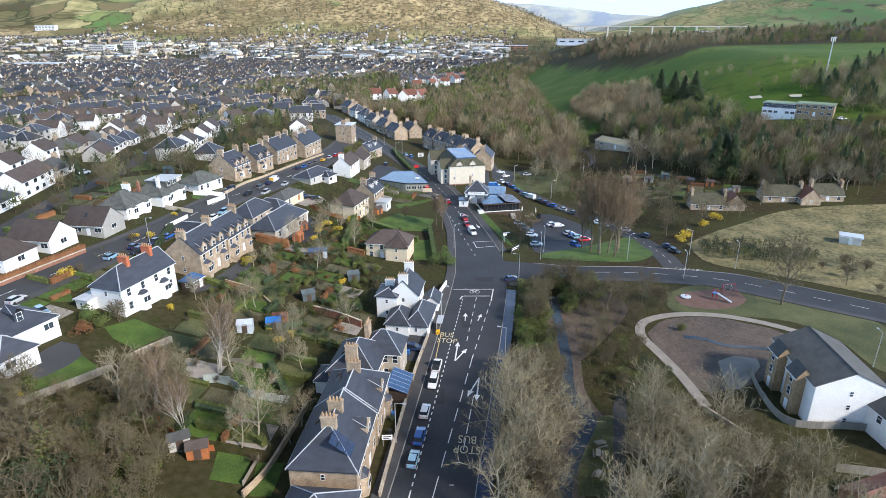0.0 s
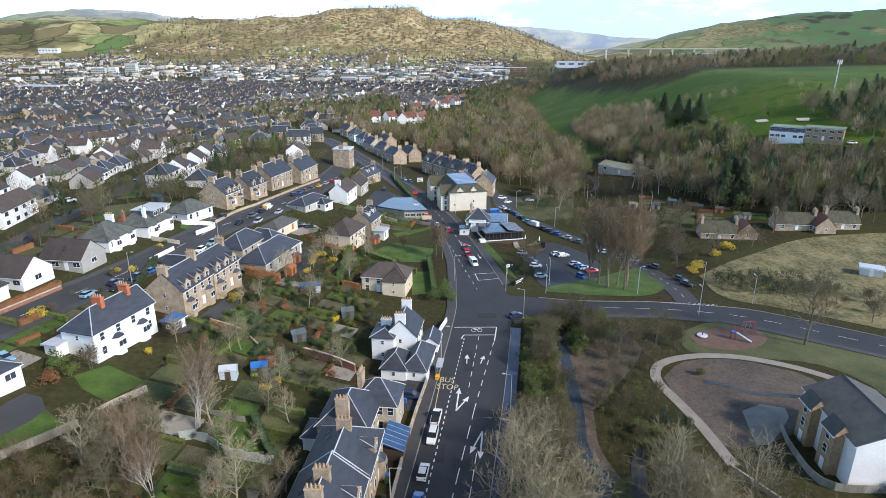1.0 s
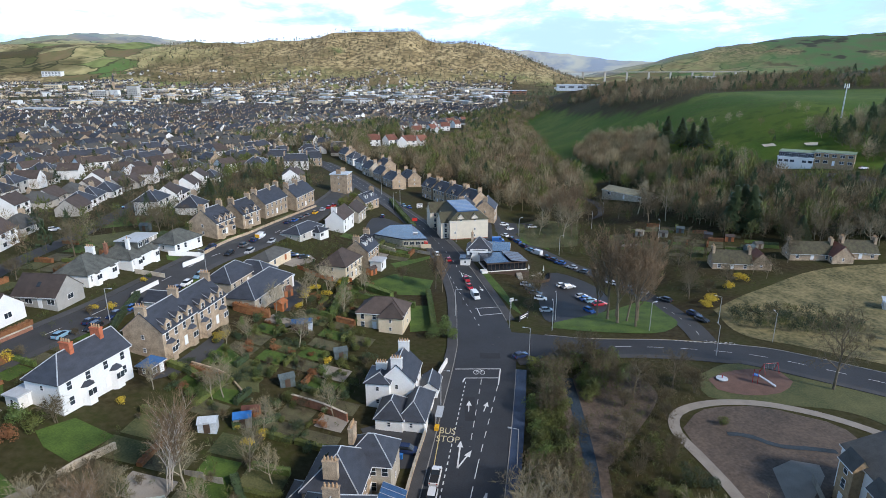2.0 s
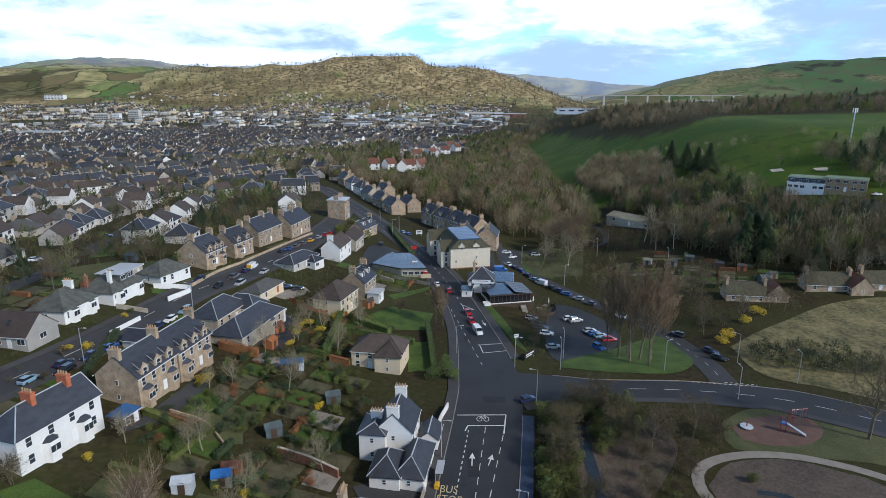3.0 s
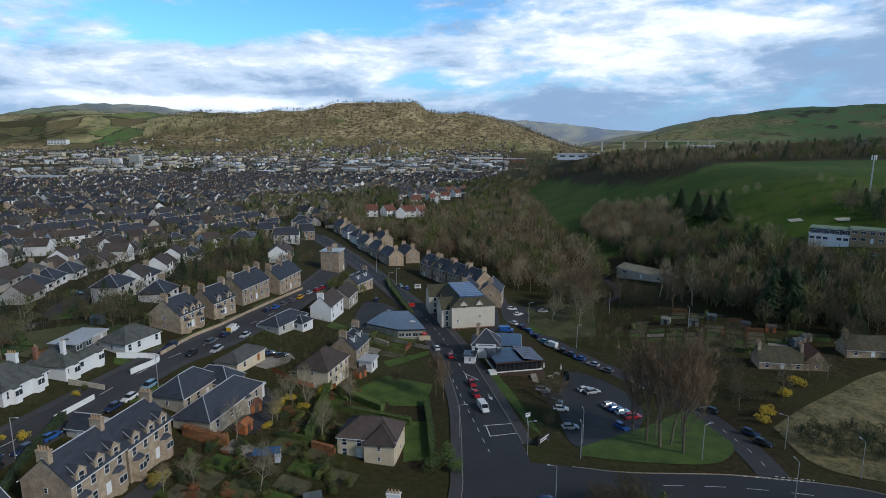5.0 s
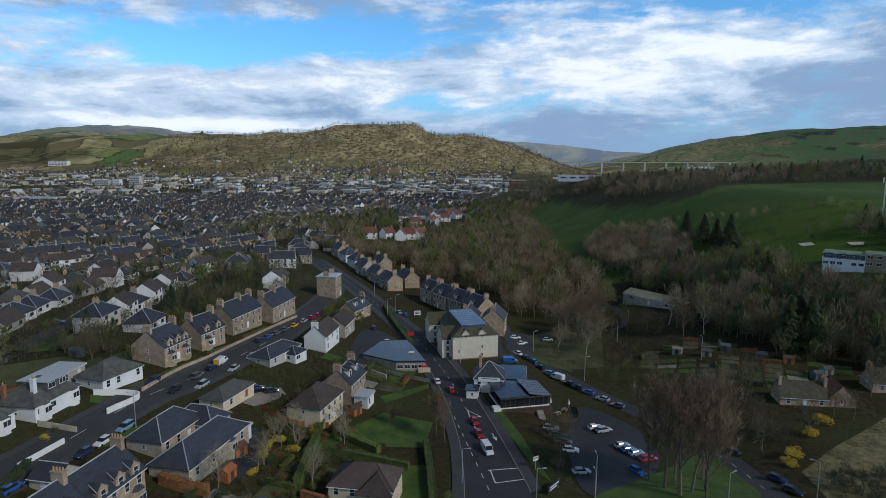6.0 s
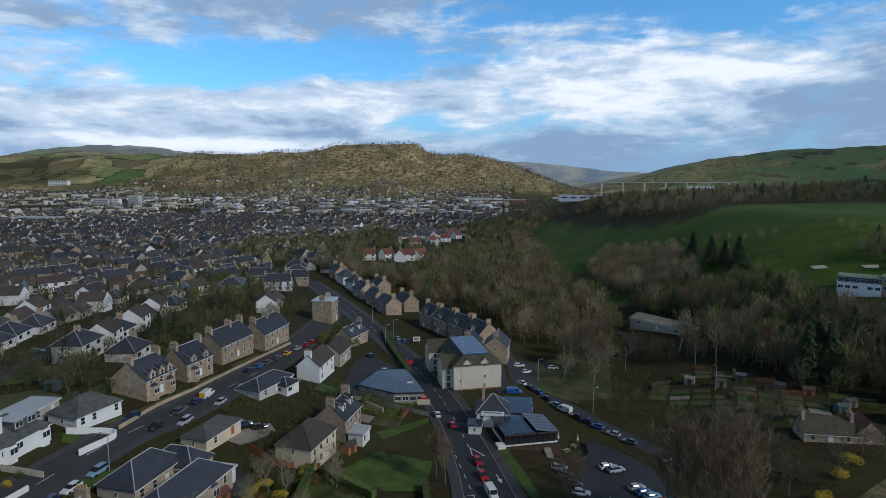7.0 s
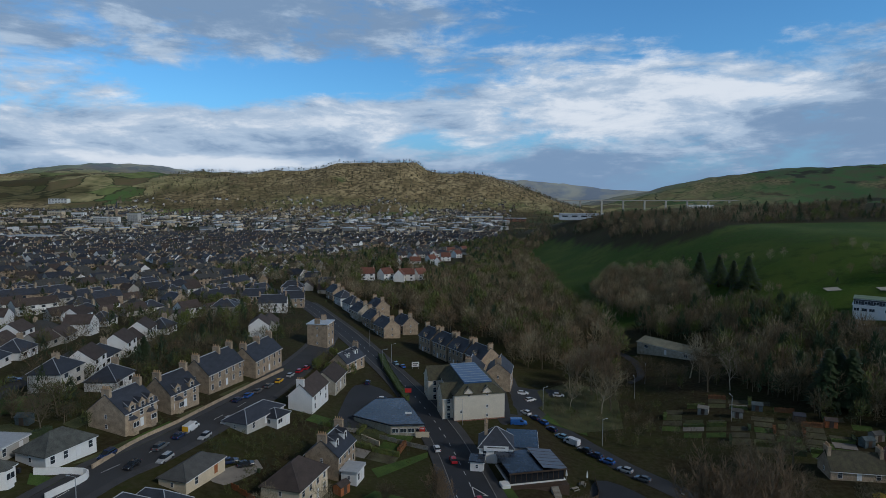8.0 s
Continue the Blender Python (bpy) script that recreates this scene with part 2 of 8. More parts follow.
def h(x, y):
    """Height of the land: a street on a terrace, gardens rising west, a golf hill north-east, a wide valley and hills."""
    z = -5 - 2.5 * sm(230, 420, y) - 12 * sm(420, 1300, y)
    z -= 4 * sm(14, 32, x) * (1 - sm(60, 90, x)) * sm(165, 200, y) * (1 - sm(320, 420, y))
    z += 15 * sm(-5, -115, x) * (1 - 0.55 * sm(220, 520, y)) * (1 - sm(500, 1000, y))
    far = 1 - sm(1000, 1700, y)
    z += 52 * sm(70, 230, x) * sm(180, 420, y) * far
    z += 22 * sm(230, 600, x) * sm(250, 700, y) * far
    if y > 1500:
        z += float(np.interp(x, RIDGE_X, RIDGE_Z)) * math.exp(-((y - 3250) / 600) ** 2)
        z += 300 * gs(x, y, -2400, 4500, 900, 800) + 270 * gs(x, y, -4200, 4300, 1300, 800)
        z += 300 * gs(x, y, 3100, 3500, 900, 900) + 215 * gs(x, y, 1850, 3900, 800, 700)
        z += 180 * gs(x, y, 900, 5100, 1500, 420) + 200 * gs(x, y, -1200, 5200, 2500, 500)
        z += 22 * sm(1900, 2600, y) * (noise.noise((x * 0.004, y * 0.004, 0)) + 0.5 * noise.noise((x * 0.012, y * 0.012, 3)))
    return z


class Geo:
    """Vertices and faces of one mesh."""

    def __init__(self):
        self.v, self.f = [], []

    def face(self, pts):
        i = len(self.v)
        self.v.extend(tuple(p) for p in pts)
        self.f.append(tuple(range(i, i + len(pts))))

    def add(self, vs, fs):
        i = len(self.v)
        self.v.extend(tuple(p) for p in vs)
        self.f.extend(tuple(i + k for k in f) for f in fs)
        return self

    def box(self, x0, x1, y0, y1, z0, z1, taper=0.0):
        t = taper
        vs = [(x0, y0, z0), (x1, y0, z0), (x1, y1, z0), (x0, y1, z0), (x0 + t, y0 + t, z1), (x1 - t, y0 + t, z1), (x1 - t, y1 - t, z1), (x0 + t, y1 - t, z1)]
        return self.add(vs, [(3, 2, 1, 0), (4, 5, 6, 7), (0, 1, 5, 4), (1, 2, 6, 5), (2, 3, 7, 6), (3, 0, 4, 7)])

    def prism(self, poly, z0, z1):
        n = len(poly)
        vs = [(x, y, z0) for x, y in poly] + [(x, y, z1) for x, y in poly]
        return self.add(vs, [tuple(range(n - 1, -1, -1)), tuple(range(n, 2 * n))] + [(i, (i + 1) % n, n + (i + 1) % n, n + i) for i in range(n)])

    def tube(self, a, b, ra, rb, n=5):
        a, b = Vector(a), Vector(b)
        d = (b - a).normalized()
        s = d.cross(Vector((0.31, 0.2, 0.93)) if abs(d.z) < 0.9 else Vector((1, 0, 0))).normalized()
        u = d.cross(s)
        ring = [(math.cos(k * 2 * math.pi / n), math.sin(k * 2 * math.pi / n)) for k in range(n)]
        vs = [a + (s * c + u * q) * ra for c, q in ring] + [b + (s * c + u * q) * rb for c, q in ring]
        return self.add(vs, [(k, (k + 1) % n, n + (k + 1) % n, n + k) for k in range(n)] + [tuple(range(n, 2 * n)), tuple(range(n - 1, -1, -1))])

    def mesh(self, name, *materials):
        me = bpy.data.meshes.new(name)
        me.from_pydata(self.v, [], self.f)
        for m in materials:
            me.materials.append(m)
        me.update()
        return me


def thing(name, x, y, z, yaw, label, category, group="", kind=""):
    if len(label.split()) < 4:
        label += " in the open suburb"
    e = new(name)
    e.matrix_world = pose(x, y, z, 0, 0, yaw)
    return tagged(e, label, category, group, kind)


def part(name, geo, material, parent, label="", m=None):
    me = geo if isinstance(geo, bpy.types.Mesh) else geo.mesh(name, material)
    ob = new(name, me)
    ob.parent = parent
    if m is not None:
        ob.matrix_basis = m
    return tagged(ob, label)


def solo(name, geo, material, label, category, kind="", group=""):
    return tagged(new(name, geo.mesh(name, material)), label, category, group, kind)


def near_line(x, y, pts):
    best = 1e9
    for (ax, ay), (bx, by) in zip(pts, pts[1:]):
        dx, dy = bx - ax, by - ay
        t = min(1, max(0, ((x - ax) * dx + (y - ay) * dy) / (dx * dx + dy * dy)))
        best = min(best, math.hypot(x - ax - t * dx, y - ay - t * dy))
    return best


def inside(x, y, poly):
    c = False
    for (ax, ay), (bx, by) in zip(poly, poly[1:] + poly[:1]):
        if (ay > y) != (by > y) and x < (bx - ax) * (y - ay) / (by - ay) + ax:
            c = not c
    return c


def curve(pts, step=2.0):
    """Points along a smooth line through pts."""
    out = []
    p = [Vector((*a[:2], 0)) for a in pts]
    p = [2 * p[0] - p[1]] + p + [2 * p[-1] - p[-2]]
    for a, b, c, d in zip(p, p[1:], p[2:], p[3:]):
        n = max(1, int((c - b).length / step))
        for k in range(n):
            t = k / n
            q = 0.5 * (2 * b + (c - a) * t + (2 * a - 5 * b + 4 * c - d) * t * t + (3 * b - a - 3 * c + d) * t ** 3)
            out.append((q.x, q.y))
    out.append((p[-2].x, p[-2].y))
    return out


def resample(pts, n):
    p = np.array(pts)
    s = np.concatenate([[0], np.cumsum(np.hypot(*np.diff(p, axis=0).T))])
    q = np.linspace(0, s[-1], n)
    return list(zip(np.interp(q, s, p[:, 0]), np.interp(q, s, p[:, 1])))


def offset(pts, d):
    """The line moved d to its right."""
    p = np.array(pts)
    g = np.gradient(p, axis=0)
    g /= np.hypot(g[:, 0], g[:, 1])[:, None]
    return [(x + d * gy, y - d * gx) for (x, y), (gx, gy) in zip(pts, g)]


def strip_geo(left, right, dz, cross=4, thick=0.0, n=None):
    n = n or max(len(left), len(right))
    le, ri = resample(left, n), resample(right, n)
    vs, fs = [], []
    for (ax, ay), (bx, by) in zip(le, ri):
        for k in range(cross + 1):
            x, y = ax + (bx - ax) * k / cross, ay + (by - ay) * k / cross
            vs.append((x, y, h(x, y) + dz))
    w = cross + 1
    for i in range(n - 1):
        for k in range(cross):
            fs.append((i * w + k, i * w + k + 1, (i + 1) * w + k + 1, (i + 1) * w + k))
    g = Geo().add(vs, fs)
    if thick:
        for side in (0, cross):
            for i in range(n - 1):
                a, b = vs[i * w + side], vs[(i + 1) * w + side]
                g.face([a, b, (b[0], b[1], b[2] - thick), (a[0], a[1], a[2] - thick)])
    return g


def strip(name, left, right, dz, material, label, category, cross=4, thick=0.0, kind="structure"):
    return solo(name, strip_geo(left, right, dz, cross, thick), material, label, category, kind)


def ribbon(name, pts, width, dz, material, label, category, cross=2, thick=0.0, kind="structure", step=2.0):
    c = curve(pts, step)
    return strip(name, offset(c, -width / 2), offset(c, width / 2), dz, material, label, category, cross, thick, kind)


def patch(name, poly, dz, material, label, category, step=5.0, smooth=True, kind="structure"):
    """A sheet that follows the land inside an outline."""
    pts = curve(poly + poly[:1], 3.0)[:-1] if smooth else poly
    bm = bmesh.new()
    bm.faces.new([bm.verts.new((x, y, 0)) for x, y in pts])
    xs, ys = [p[0] for p in pts], [p[1] for p in pts]
    for lo, hi, no in ((min(xs), max(xs), (1, 0, 0)), (min(ys), max(ys), (0, 1, 0))):
        n = int((hi - lo) / step)
        for k in range(1, n + 1):
            bmesh.ops.bisect_plane(bm, geom=bm.verts[:] + bm.edges[:] + bm.faces[:], plane_co=[c * (lo + k * step) for c in no], plane_no=no)
    bmesh.ops.triangulate(bm, faces=bm.faces[:])
    for v in bm.verts:
        v.co.z = h(v.co.x, v.co.y) + dz
    bmesh.ops.recalc_face_normals(bm, faces=bm.faces[:])
    if sum(f.normal.z for f in bm.faces) < 0:
        bmesh.ops.reverse_faces(bm, faces=bm.faces[:])
    me = bpy.data.meshes.new(name)
    bm.to_mesh(me)
    bm.free()
    me.materials.append(material)
    return tagged(new(name, me), label, category, kind=kind)


MAIN_L = [(-26, -80), (-20, -15), (-15.5, 30), (-13.0, 50), (-9.7, 70), (-3.9, 118), (-0.2, 150), (0.4, 164), (-0.9, 199.2), (-9.6, 244.4), (-26.9, 296.0), (-54.0, 350.2), (-74.1, 388.6), (-102.7, 440.4), (-146.5, 507.3)]
MAIN_R = [(-10.5, -80), (-4.5, -15), (0, 30), (1.5, 50), (3.4, 70), (10.6, 118), (14.6, 148), (15.5, 160), (12.4, 184.7), (-0.7, 244.9), (-17.4, 292.2), (-47.2, 357.4), (-67.5, 395.7), (-95.1, 444.4), (-139.3, 507.4)]
main_l, main_r = curve(MAIN_L), curve(MAIN_R)
MAIN_MID = [((a + c) / 2, (b + d) / 2) for (a, b), (c, d) in zip(resample(main_l, 40), resample(main_r, 40))]
EAST_L = [(14.5, 166), (25.9, 163.8), (35.4, 162.1), (53.6, 161.8), (64.0, 160.6), (73.7, 158.8), (86.4, 153.7), (125, 128), (150, 108), (190, 90)]
EAST_R = [(15, 149), (30.5, 152.6), (44.4, 153.4), (55.5, 152.7), (65.8, 150.9), (73.4, 148.8), (108, 127), (122, 120), (147, 101), (187, 83)]
EAST_MID = [((a + c) / 2, (b + d) / 2) for (a, b), (c, d) in zip(resample(EAST_L, 20), resample(EAST_R, 20))]
SIDE = [(64.9, 161.3), (65.2, 175.9), (64.4, 196.4), (57.3, 215.8), (44.2, 234.8), (33.1, 256.7), (22.6, 281.6), (19.0, 297.0), (18.6, 309.1)]
WEST = [(-104, 70), (-97.5, 100), (-95.3, 110.0), (-90.0, 131.1), (-84.0, 156.0), (-78.6, 193.7), (-73.8, 208.9), (-69.0, 229.0), (-64.5, 252.9), (-62.0, 285.5), (-61.4, 322.2), (-64.0, 355.6)]
NORTHW = [(-117, 105), (-119, 125), (-122.7, 152.1), (-126.4, 180.6), (-126.6, 211.1), (-132.1, 247.6), (-140.9, 287.7)]
GOLF = [(87.7, 1014.0), (131.7, 979.5), (153.2, 628.0), (182.7, 534.0), (265.4, 585.8), (331.6, 540.6), (420, 470), (420, 340), (195.0, 300.3), (153.7, 331.5), (129.0, 366.2), (96.2, 399.1), (80.5, 375.2), (77.4, 419.4), (81.4, 564.8), (81.0, 803.7)]
MEADOW_P = [(77.0, 184.8), (99.6, 200.9), (128.1, 217.6), (165.5, 220.7), (220, 215), (215, 105), (160, 109), (129, 132), (92, 156.5), (76.5, 166)]


def ground_zone(x, y):
    """golf turf, fields, woodland, each 0 to 1."""
    n = noise.noise((x * 0.02, y * 0.02, 5)) * 10
    g = f = w = 0.0
    if inside(x + n, y + n, GOLF):
        g = 1.0
    d = math.hypot(x, y)
    if d > 1300:
        k = noise.cell((x * 0.0035 + 0.35 * noise.noise((x * 0.002, y * 0.002, 1)), y * 0.0028, 2))
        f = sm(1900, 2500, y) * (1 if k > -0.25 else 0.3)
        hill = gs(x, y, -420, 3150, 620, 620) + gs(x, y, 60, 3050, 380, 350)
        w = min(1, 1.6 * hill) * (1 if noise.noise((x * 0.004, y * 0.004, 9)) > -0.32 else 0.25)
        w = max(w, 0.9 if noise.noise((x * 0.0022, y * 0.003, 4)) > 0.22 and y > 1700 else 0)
        if y > 3900 or x > 750:
            f, w = 1.0, w * (0.15 if y > 3900 else 0.5)
    return g, f, w


def make_ground():
    rr = np.concatenate([[0.0], np.geomspace(3, 4900, 250)])
    aa = np.concatenate([np.linspace(-62, 62, 250), np.linspace(66, 294, 58)])
    vs, cols, fs = [], [], []
    for r in rr:
        for a in aa:
            x, y = r * math.sin(radians(a)), 20 + r * math.cos(radians(a))
            vs.append((x, y, h(x, y)))
            cols.append((*ground_zone(x, y), 1.0))
    n = len(aa)
    for i in range(len(rr) - 1):
        for k in range(n):
            k2 = (k + 1) % n
            fs.append((i * n + k, (i + 1) * n + k, (i + 1) * n + k2, i * n + k2))
    me = bpy.data.meshes.new("ground")
    me.from_pydata(vs, [], fs)
    me.attributes.new("zone", "FLOAT_COLOR", "POINT").data.foreach_set("color", np.array(cols, dtype=np.float32).ravel())
    me.polygons.foreach_set("use_smooth", [True] * len(fs))
    me.update()
    m = bpy.data.materials.new("land")
    m.use_nodes = True
    nt = m.node_tree
    p = nt.nodes["Principled BSDF"]
    p.inputs["Roughness"].default_value = 0.95
    p.inputs["Specular IOR Level"].default_value = 0.15
    tc = nt.nodes.new("ShaderNodeTexCoord")

    def nz(scale, detail=5):
        n = nt.nodes.new("ShaderNodeTexNoise")
        n.inputs["Scale"].default_value, n.inputs["Detail"].default_value = scale, detail
        nt.links.new(tc.outputs["Object"], n.inputs["Vector"])
        return n.outputs["Fac"]

    def ramp(fac, a, b):
        n = nt.nodes.new("ShaderNodeMapRange")
        n.inputs[1].default_value, n.inputs[2].default_value = a, b
        nt.links.new(fac, n.inputs[0])
        return n.outputs[0]

    def mix(fac, a, b):
        n = nt.nodes.new("ShaderNodeMix")
        n.data_type = "RGBA"
        for i, s in ((0, fac), (6, a), (7, b)):
            if isinstance(s, tuple):
                n.inputs[i].default_value = (*s, 1)
            else:
                nt.links.new(s, n.inputs[i])
        return n.outputs[2]

    at = nt.nodes.new("ShaderNodeAttribute")
    at.attribute_name = "zone"
    sp = nt.nodes.new("ShaderNodeSeparateColor")
    nt.links.new(at.outputs["Color"], sp.inputs[0])
    base = mix(ramp(nz(0.06), 0.35, 0.65), (0.030, 0.022, 0.010), (0.036, 0.045, 0.010))
    base = mix(ramp(nz(0.8), 0.35, 0.75), base, (0.060, 0.052, 0.025))
    golf = mix(ramp(nz(0.018), 0.42, 0.58), (0.045, 0.092, 0.012), (0.085, 0.122, 0.02))
    golf = mix(ramp(nz(0.12), 0.48, 0.62), golf, (0.052, 0.085, 0.016))
    golf = mix(ramp(nz(0.6), 0.45, 0.8), golf, (0.07, 0.125, 0.02))
    mp = nt.nodes.new("ShaderNodeMapping")
    mp.inputs["Scale"].default_value = (0.6, 0.75, 0)
    warp = nt.nodes.new("ShaderNodeTexNoise")
    warp.inputs["Scale"].default_value, warp.inputs["Detail"].default_value = 0.006, 3
    nt.links.new(tc.outputs["Object"], warp.inputs["Vector"])
    bend = nt.nodes.new("ShaderNodeVectorMath")
    bend.operation = "MULTIPLY_ADD"
    bend.inputs[1].default_value = (190, 190, 0)
    nt.links.new(warp.outputs["Color"], bend.inputs[0])
    nt.links.new(tc.outputs["Object"], bend.inputs[2])
    nt.links.new(bend.outputs[0], mp.inputs[0])

    def cells(feature):
        n = nt.nodes.new("ShaderNodeTexVoronoi")
        n.feature = feature
        n.inputs["Scale"].default_value = 0.009
        nt.links.new(mp.outputs[0], n.inputs["Vector"])
        return n
    kinds = nt.nodes.new("ShaderNodeSeparateColor")
    nt.links.new(cells("F1").outputs["Color"], kinds.inputs[0])
    # field colours raised, straw widened: sunshine on the far slopes put into colour
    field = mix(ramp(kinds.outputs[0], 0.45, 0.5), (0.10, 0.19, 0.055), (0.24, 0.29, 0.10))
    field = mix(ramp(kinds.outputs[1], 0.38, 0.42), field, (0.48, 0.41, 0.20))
    field = mix(ramp(kinds.outputs[2], 0.80, 0.84), field, (0.20, 0.14, 0.075))
    field = mix(ramp(nz(0.02, 4), 0.35, 0.8), field, (0.13, 0.15, 0.06))
    field = mix(ramp(cells("DISTANCE_TO_EDGE").outputs["Distance"], 0.03, 0.012), field, (0.07, 0.08, 0.035))
    # hill woodland coloured paler than near twigs to stand for sunlight on it
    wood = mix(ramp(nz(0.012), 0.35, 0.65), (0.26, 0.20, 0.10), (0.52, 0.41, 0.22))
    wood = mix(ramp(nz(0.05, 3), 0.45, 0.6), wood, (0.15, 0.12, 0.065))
    px_ = nt.nodes.new("ShaderNodeSeparateXYZ")
    nt.links.new(tc.outputs["Object"], px_.inputs[0])
    lush = mix(ramp(nz(0.012, 3), 0.4, 0.6), (0.075, 0.15, 0.06), (0.10, 0.12, 0.065))
    lush = mix(ramp(nz(0.006, 4), 0.55, 0.60), lush, (0.045, 0.05, 0.035))
    field = mix(ramp(px_.outputs[0], 650, 1900), field, lush)
    # grey-blue of aerial haze put into the base colour of the farthest hills
    far_haze = mix(ramp(nz(0.004, 3), 0.42, 0.58), (0.27, 0.33, 0.41), (0.46, 0.48, 0.43))
    field = mix(ramp(px_.outputs[1], 3700, 4500), field, far_haze)
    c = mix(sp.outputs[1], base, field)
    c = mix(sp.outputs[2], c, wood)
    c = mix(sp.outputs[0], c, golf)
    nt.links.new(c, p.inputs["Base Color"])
    b = nt.nodes.new("ShaderNodeBump")
    b.inputs["Strength"].default_value, b.inputs["Distance"].default_value = 0.5, 0.3
    nt.links.new(nz(1.3), b.inputs["Height"])
    nt.links.new(b.outputs[0], p.inputs["Normal"])
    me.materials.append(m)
    tagged(new("ground", me), "rolling land with gardens, golf turf, fields and wooded hills", "ground", kind="structure")


make_ground()

# ---- roads ----
strip("road", main_l, main_r, 0.10, ASPHALT, "dark asphalt main road running down through the suburb", "road", cross=6)
strip("road", curve(EAST_L), curve(EAST_R), 0.09, ASPHALT, "asphalt road curving away past the playground", "road", cross=4)
ribbon("road", SIDE, 6.5, 0.08, ASPHALT_OLD, "worn asphalt side road lined with parked cars", "road", cross=3)
ribbon("road", WEST, 8.0, 0.10, ASPHALT_OLD, "grey asphalt residential street between houses", "road", cross=3)
ribbon("road", NORTHW, 6.5, 0.10, ASPHALT_OLD, "quiet asphalt street behind the bungalows", "road", cross=3)
patch("car_park", [(28.2, 207.5), (35.0, 226.5), (45.6, 217.4), (50.2, 200.5), (40.6, 180.8), (26.6, 173.9), (26.3, 191.8)], 0.09, ASPHALT, "dark asphalt car park beside the pub", "car park")
patch("green", [(26.3, 169.2), (27.8, 173.4), (45.3, 186.8), (61.4, 198.8), (63.2, 184.4), (63.0, 175.2), (59.2, 169.2), (52.8, 165.8), (36.7, 166.7)], 0.12, LAWN, "mown triangular green with bare trees", "lawn")
for side_pts, d, width, label in ((main_l, -1, 2.6, "grey asphalt pavement with kerb"), (main_r, 1, 2.5, "wet dark pavement beside the trees")):
    pts = [p for p in side_pts if p[1] < 440 and not (d > 0 and 146 < p[1] < 172)]
    groups = [pts] if d < 0 else [[p for p in pts if p[1] < 150], [p for p in pts if p[1] > 170]]
    for k, g in enumerate(groups):
        strip("pavement", g, offset(g, d * width), 0.22, WETPAVE if d > 0 and k == 0 else PAVE, label, "pavement", cross=2, thick=0.14)
        strip("kerb", offset(g, -d * 0.06), offset(g, d * 0.10), 0.235, KERB, "pale stone kerb edge", "kerb", cross=1, thick=0.16)
for d in (-5.0, 5.0):
    c = curve(WEST)
    strip("pavement", offset(c, d - 0.9), offset(c, d + 0.9), 0.22, PAVE, "asphalt pavement along the street", "pavement", cross=2, thick=0.14)
    c = curve(EAST_L if d < 0 else EAST_R)
    if d > 0:
        strip("pavement", offset(c, 0.1), offset(c, 1.9), 0.22, PAVE, "asphalt pavement along the curving road", "pavement", cross=2, thick=0.14)


def marking(geo, label="white painted road marking", material=LINE):
    solo("road_marking", geo, material, label, "marking", "structure")


def dashes(a, b, dash, gap, width=0.12, dz=0.135, material=LINE, label="white dashed lane line"):
    a, b = Vector((*a, 0)), Vector((*b, 0))
    d = (b - a).normalized()
    s = Vector((d.y, -d.x, 0)) * width / 2
    g, t, length = Geo(), 0.0, (b - a).length
    while t < length:
        p, q = a + d * t, a + d * min(length, t + dash)
        m = (p + q) / 2
        g.face([(v.x, v.y, h(v.x, v.y) + dz) for v in (p - s, p + s, m + s, m - s)])
        g.face([(v.x, v.y, h(v.x, v.y) + dz) for v in (m - s, m + s, q + s, q - s)])
        t += dash + gap
    marking(g, label, material)


def painted(lines, width=0.14, label="white painted road marking", material=LINE):
    g = Geo()
    for a, b in lines:
        a, b = Vector((*a, 0)), Vector((*b, 0))
        s = Vector(((b - a).y, -(b - a).x, 0)).normalized() * width / 2
        g.face([(v.x, v.y, h(v.x, v.y) + 0.14) for v in (a - s, a + s, b + s, b - s)])
    marking(g, label, material)


def arrow(a, heads, width=0.22):
    """A road arrow with its foot at a and one or more heads."""
    g = Geo()
    a = Vector((*a, 0))
    for hd in heads:
        b = Vector((*hd, 0))
        d = (b - a).normalized()
        s = Vector((d.y, -d.x, 0))
        neck = b - d * min(2.0, (b - a).length * 0.45)
        quad = [a - s * width / 2, a + s * width / 2, neck + s * width / 2, neck - s * width / 2]
        tri = [neck - s * 0.6, neck + s * 0.6, b]
        for f in (quad, tri):
            g.face([(v.x, v.y, h(v.x, v.y) + 0.14) for v in f])
    marking(g, "white painted direction arrow")


dashes((2.3, 139.1), (-6.5, 70.6), 0.9, 0.9, 0.2, label="short white dashes beside the parking lane")
dashes((-6.5, 70.6), (-8.3, 57.9), 0.9, 0.9, 0.2, label="short white dashes beside the parking lane")
dashes((9.4, 137.3), (4.0, 109.9), 2.2, 2.2, 0.15)
dashes((4.0, 109.9), (-2.5, 72.8), 4.0, 2.0, 0.16)
dashes((-2.5, 72.8), (-4.9, 58.9), 4.0, 2.0, 0.16)
dashes((5.9, 140.2), (2.7, 115.1), 2.2, 2.0, 0.14)
painted([((-0.1, 145.0), (10.6, 145.3)), ((2.2, 140.8), (9.9, 141.0)), ((10.6, 145.3), (9.6, 137.9)), ((2.2, 140.8), (1.6, 138.8))], 0.28, "white stop lines of a cycle box")
arrow((2.7, 126.9), [(2.9, 131.1)])
arrow((5.8, 127.0), [(6.8, 130.6)])
arrow((0.3, 108.7), [(1.0, 116.8), (3.0, 113.9)], 0.3)
arrow((5.2, 102.4), [(2.7, 95.9), (4.4, 94.5)], 0.3)
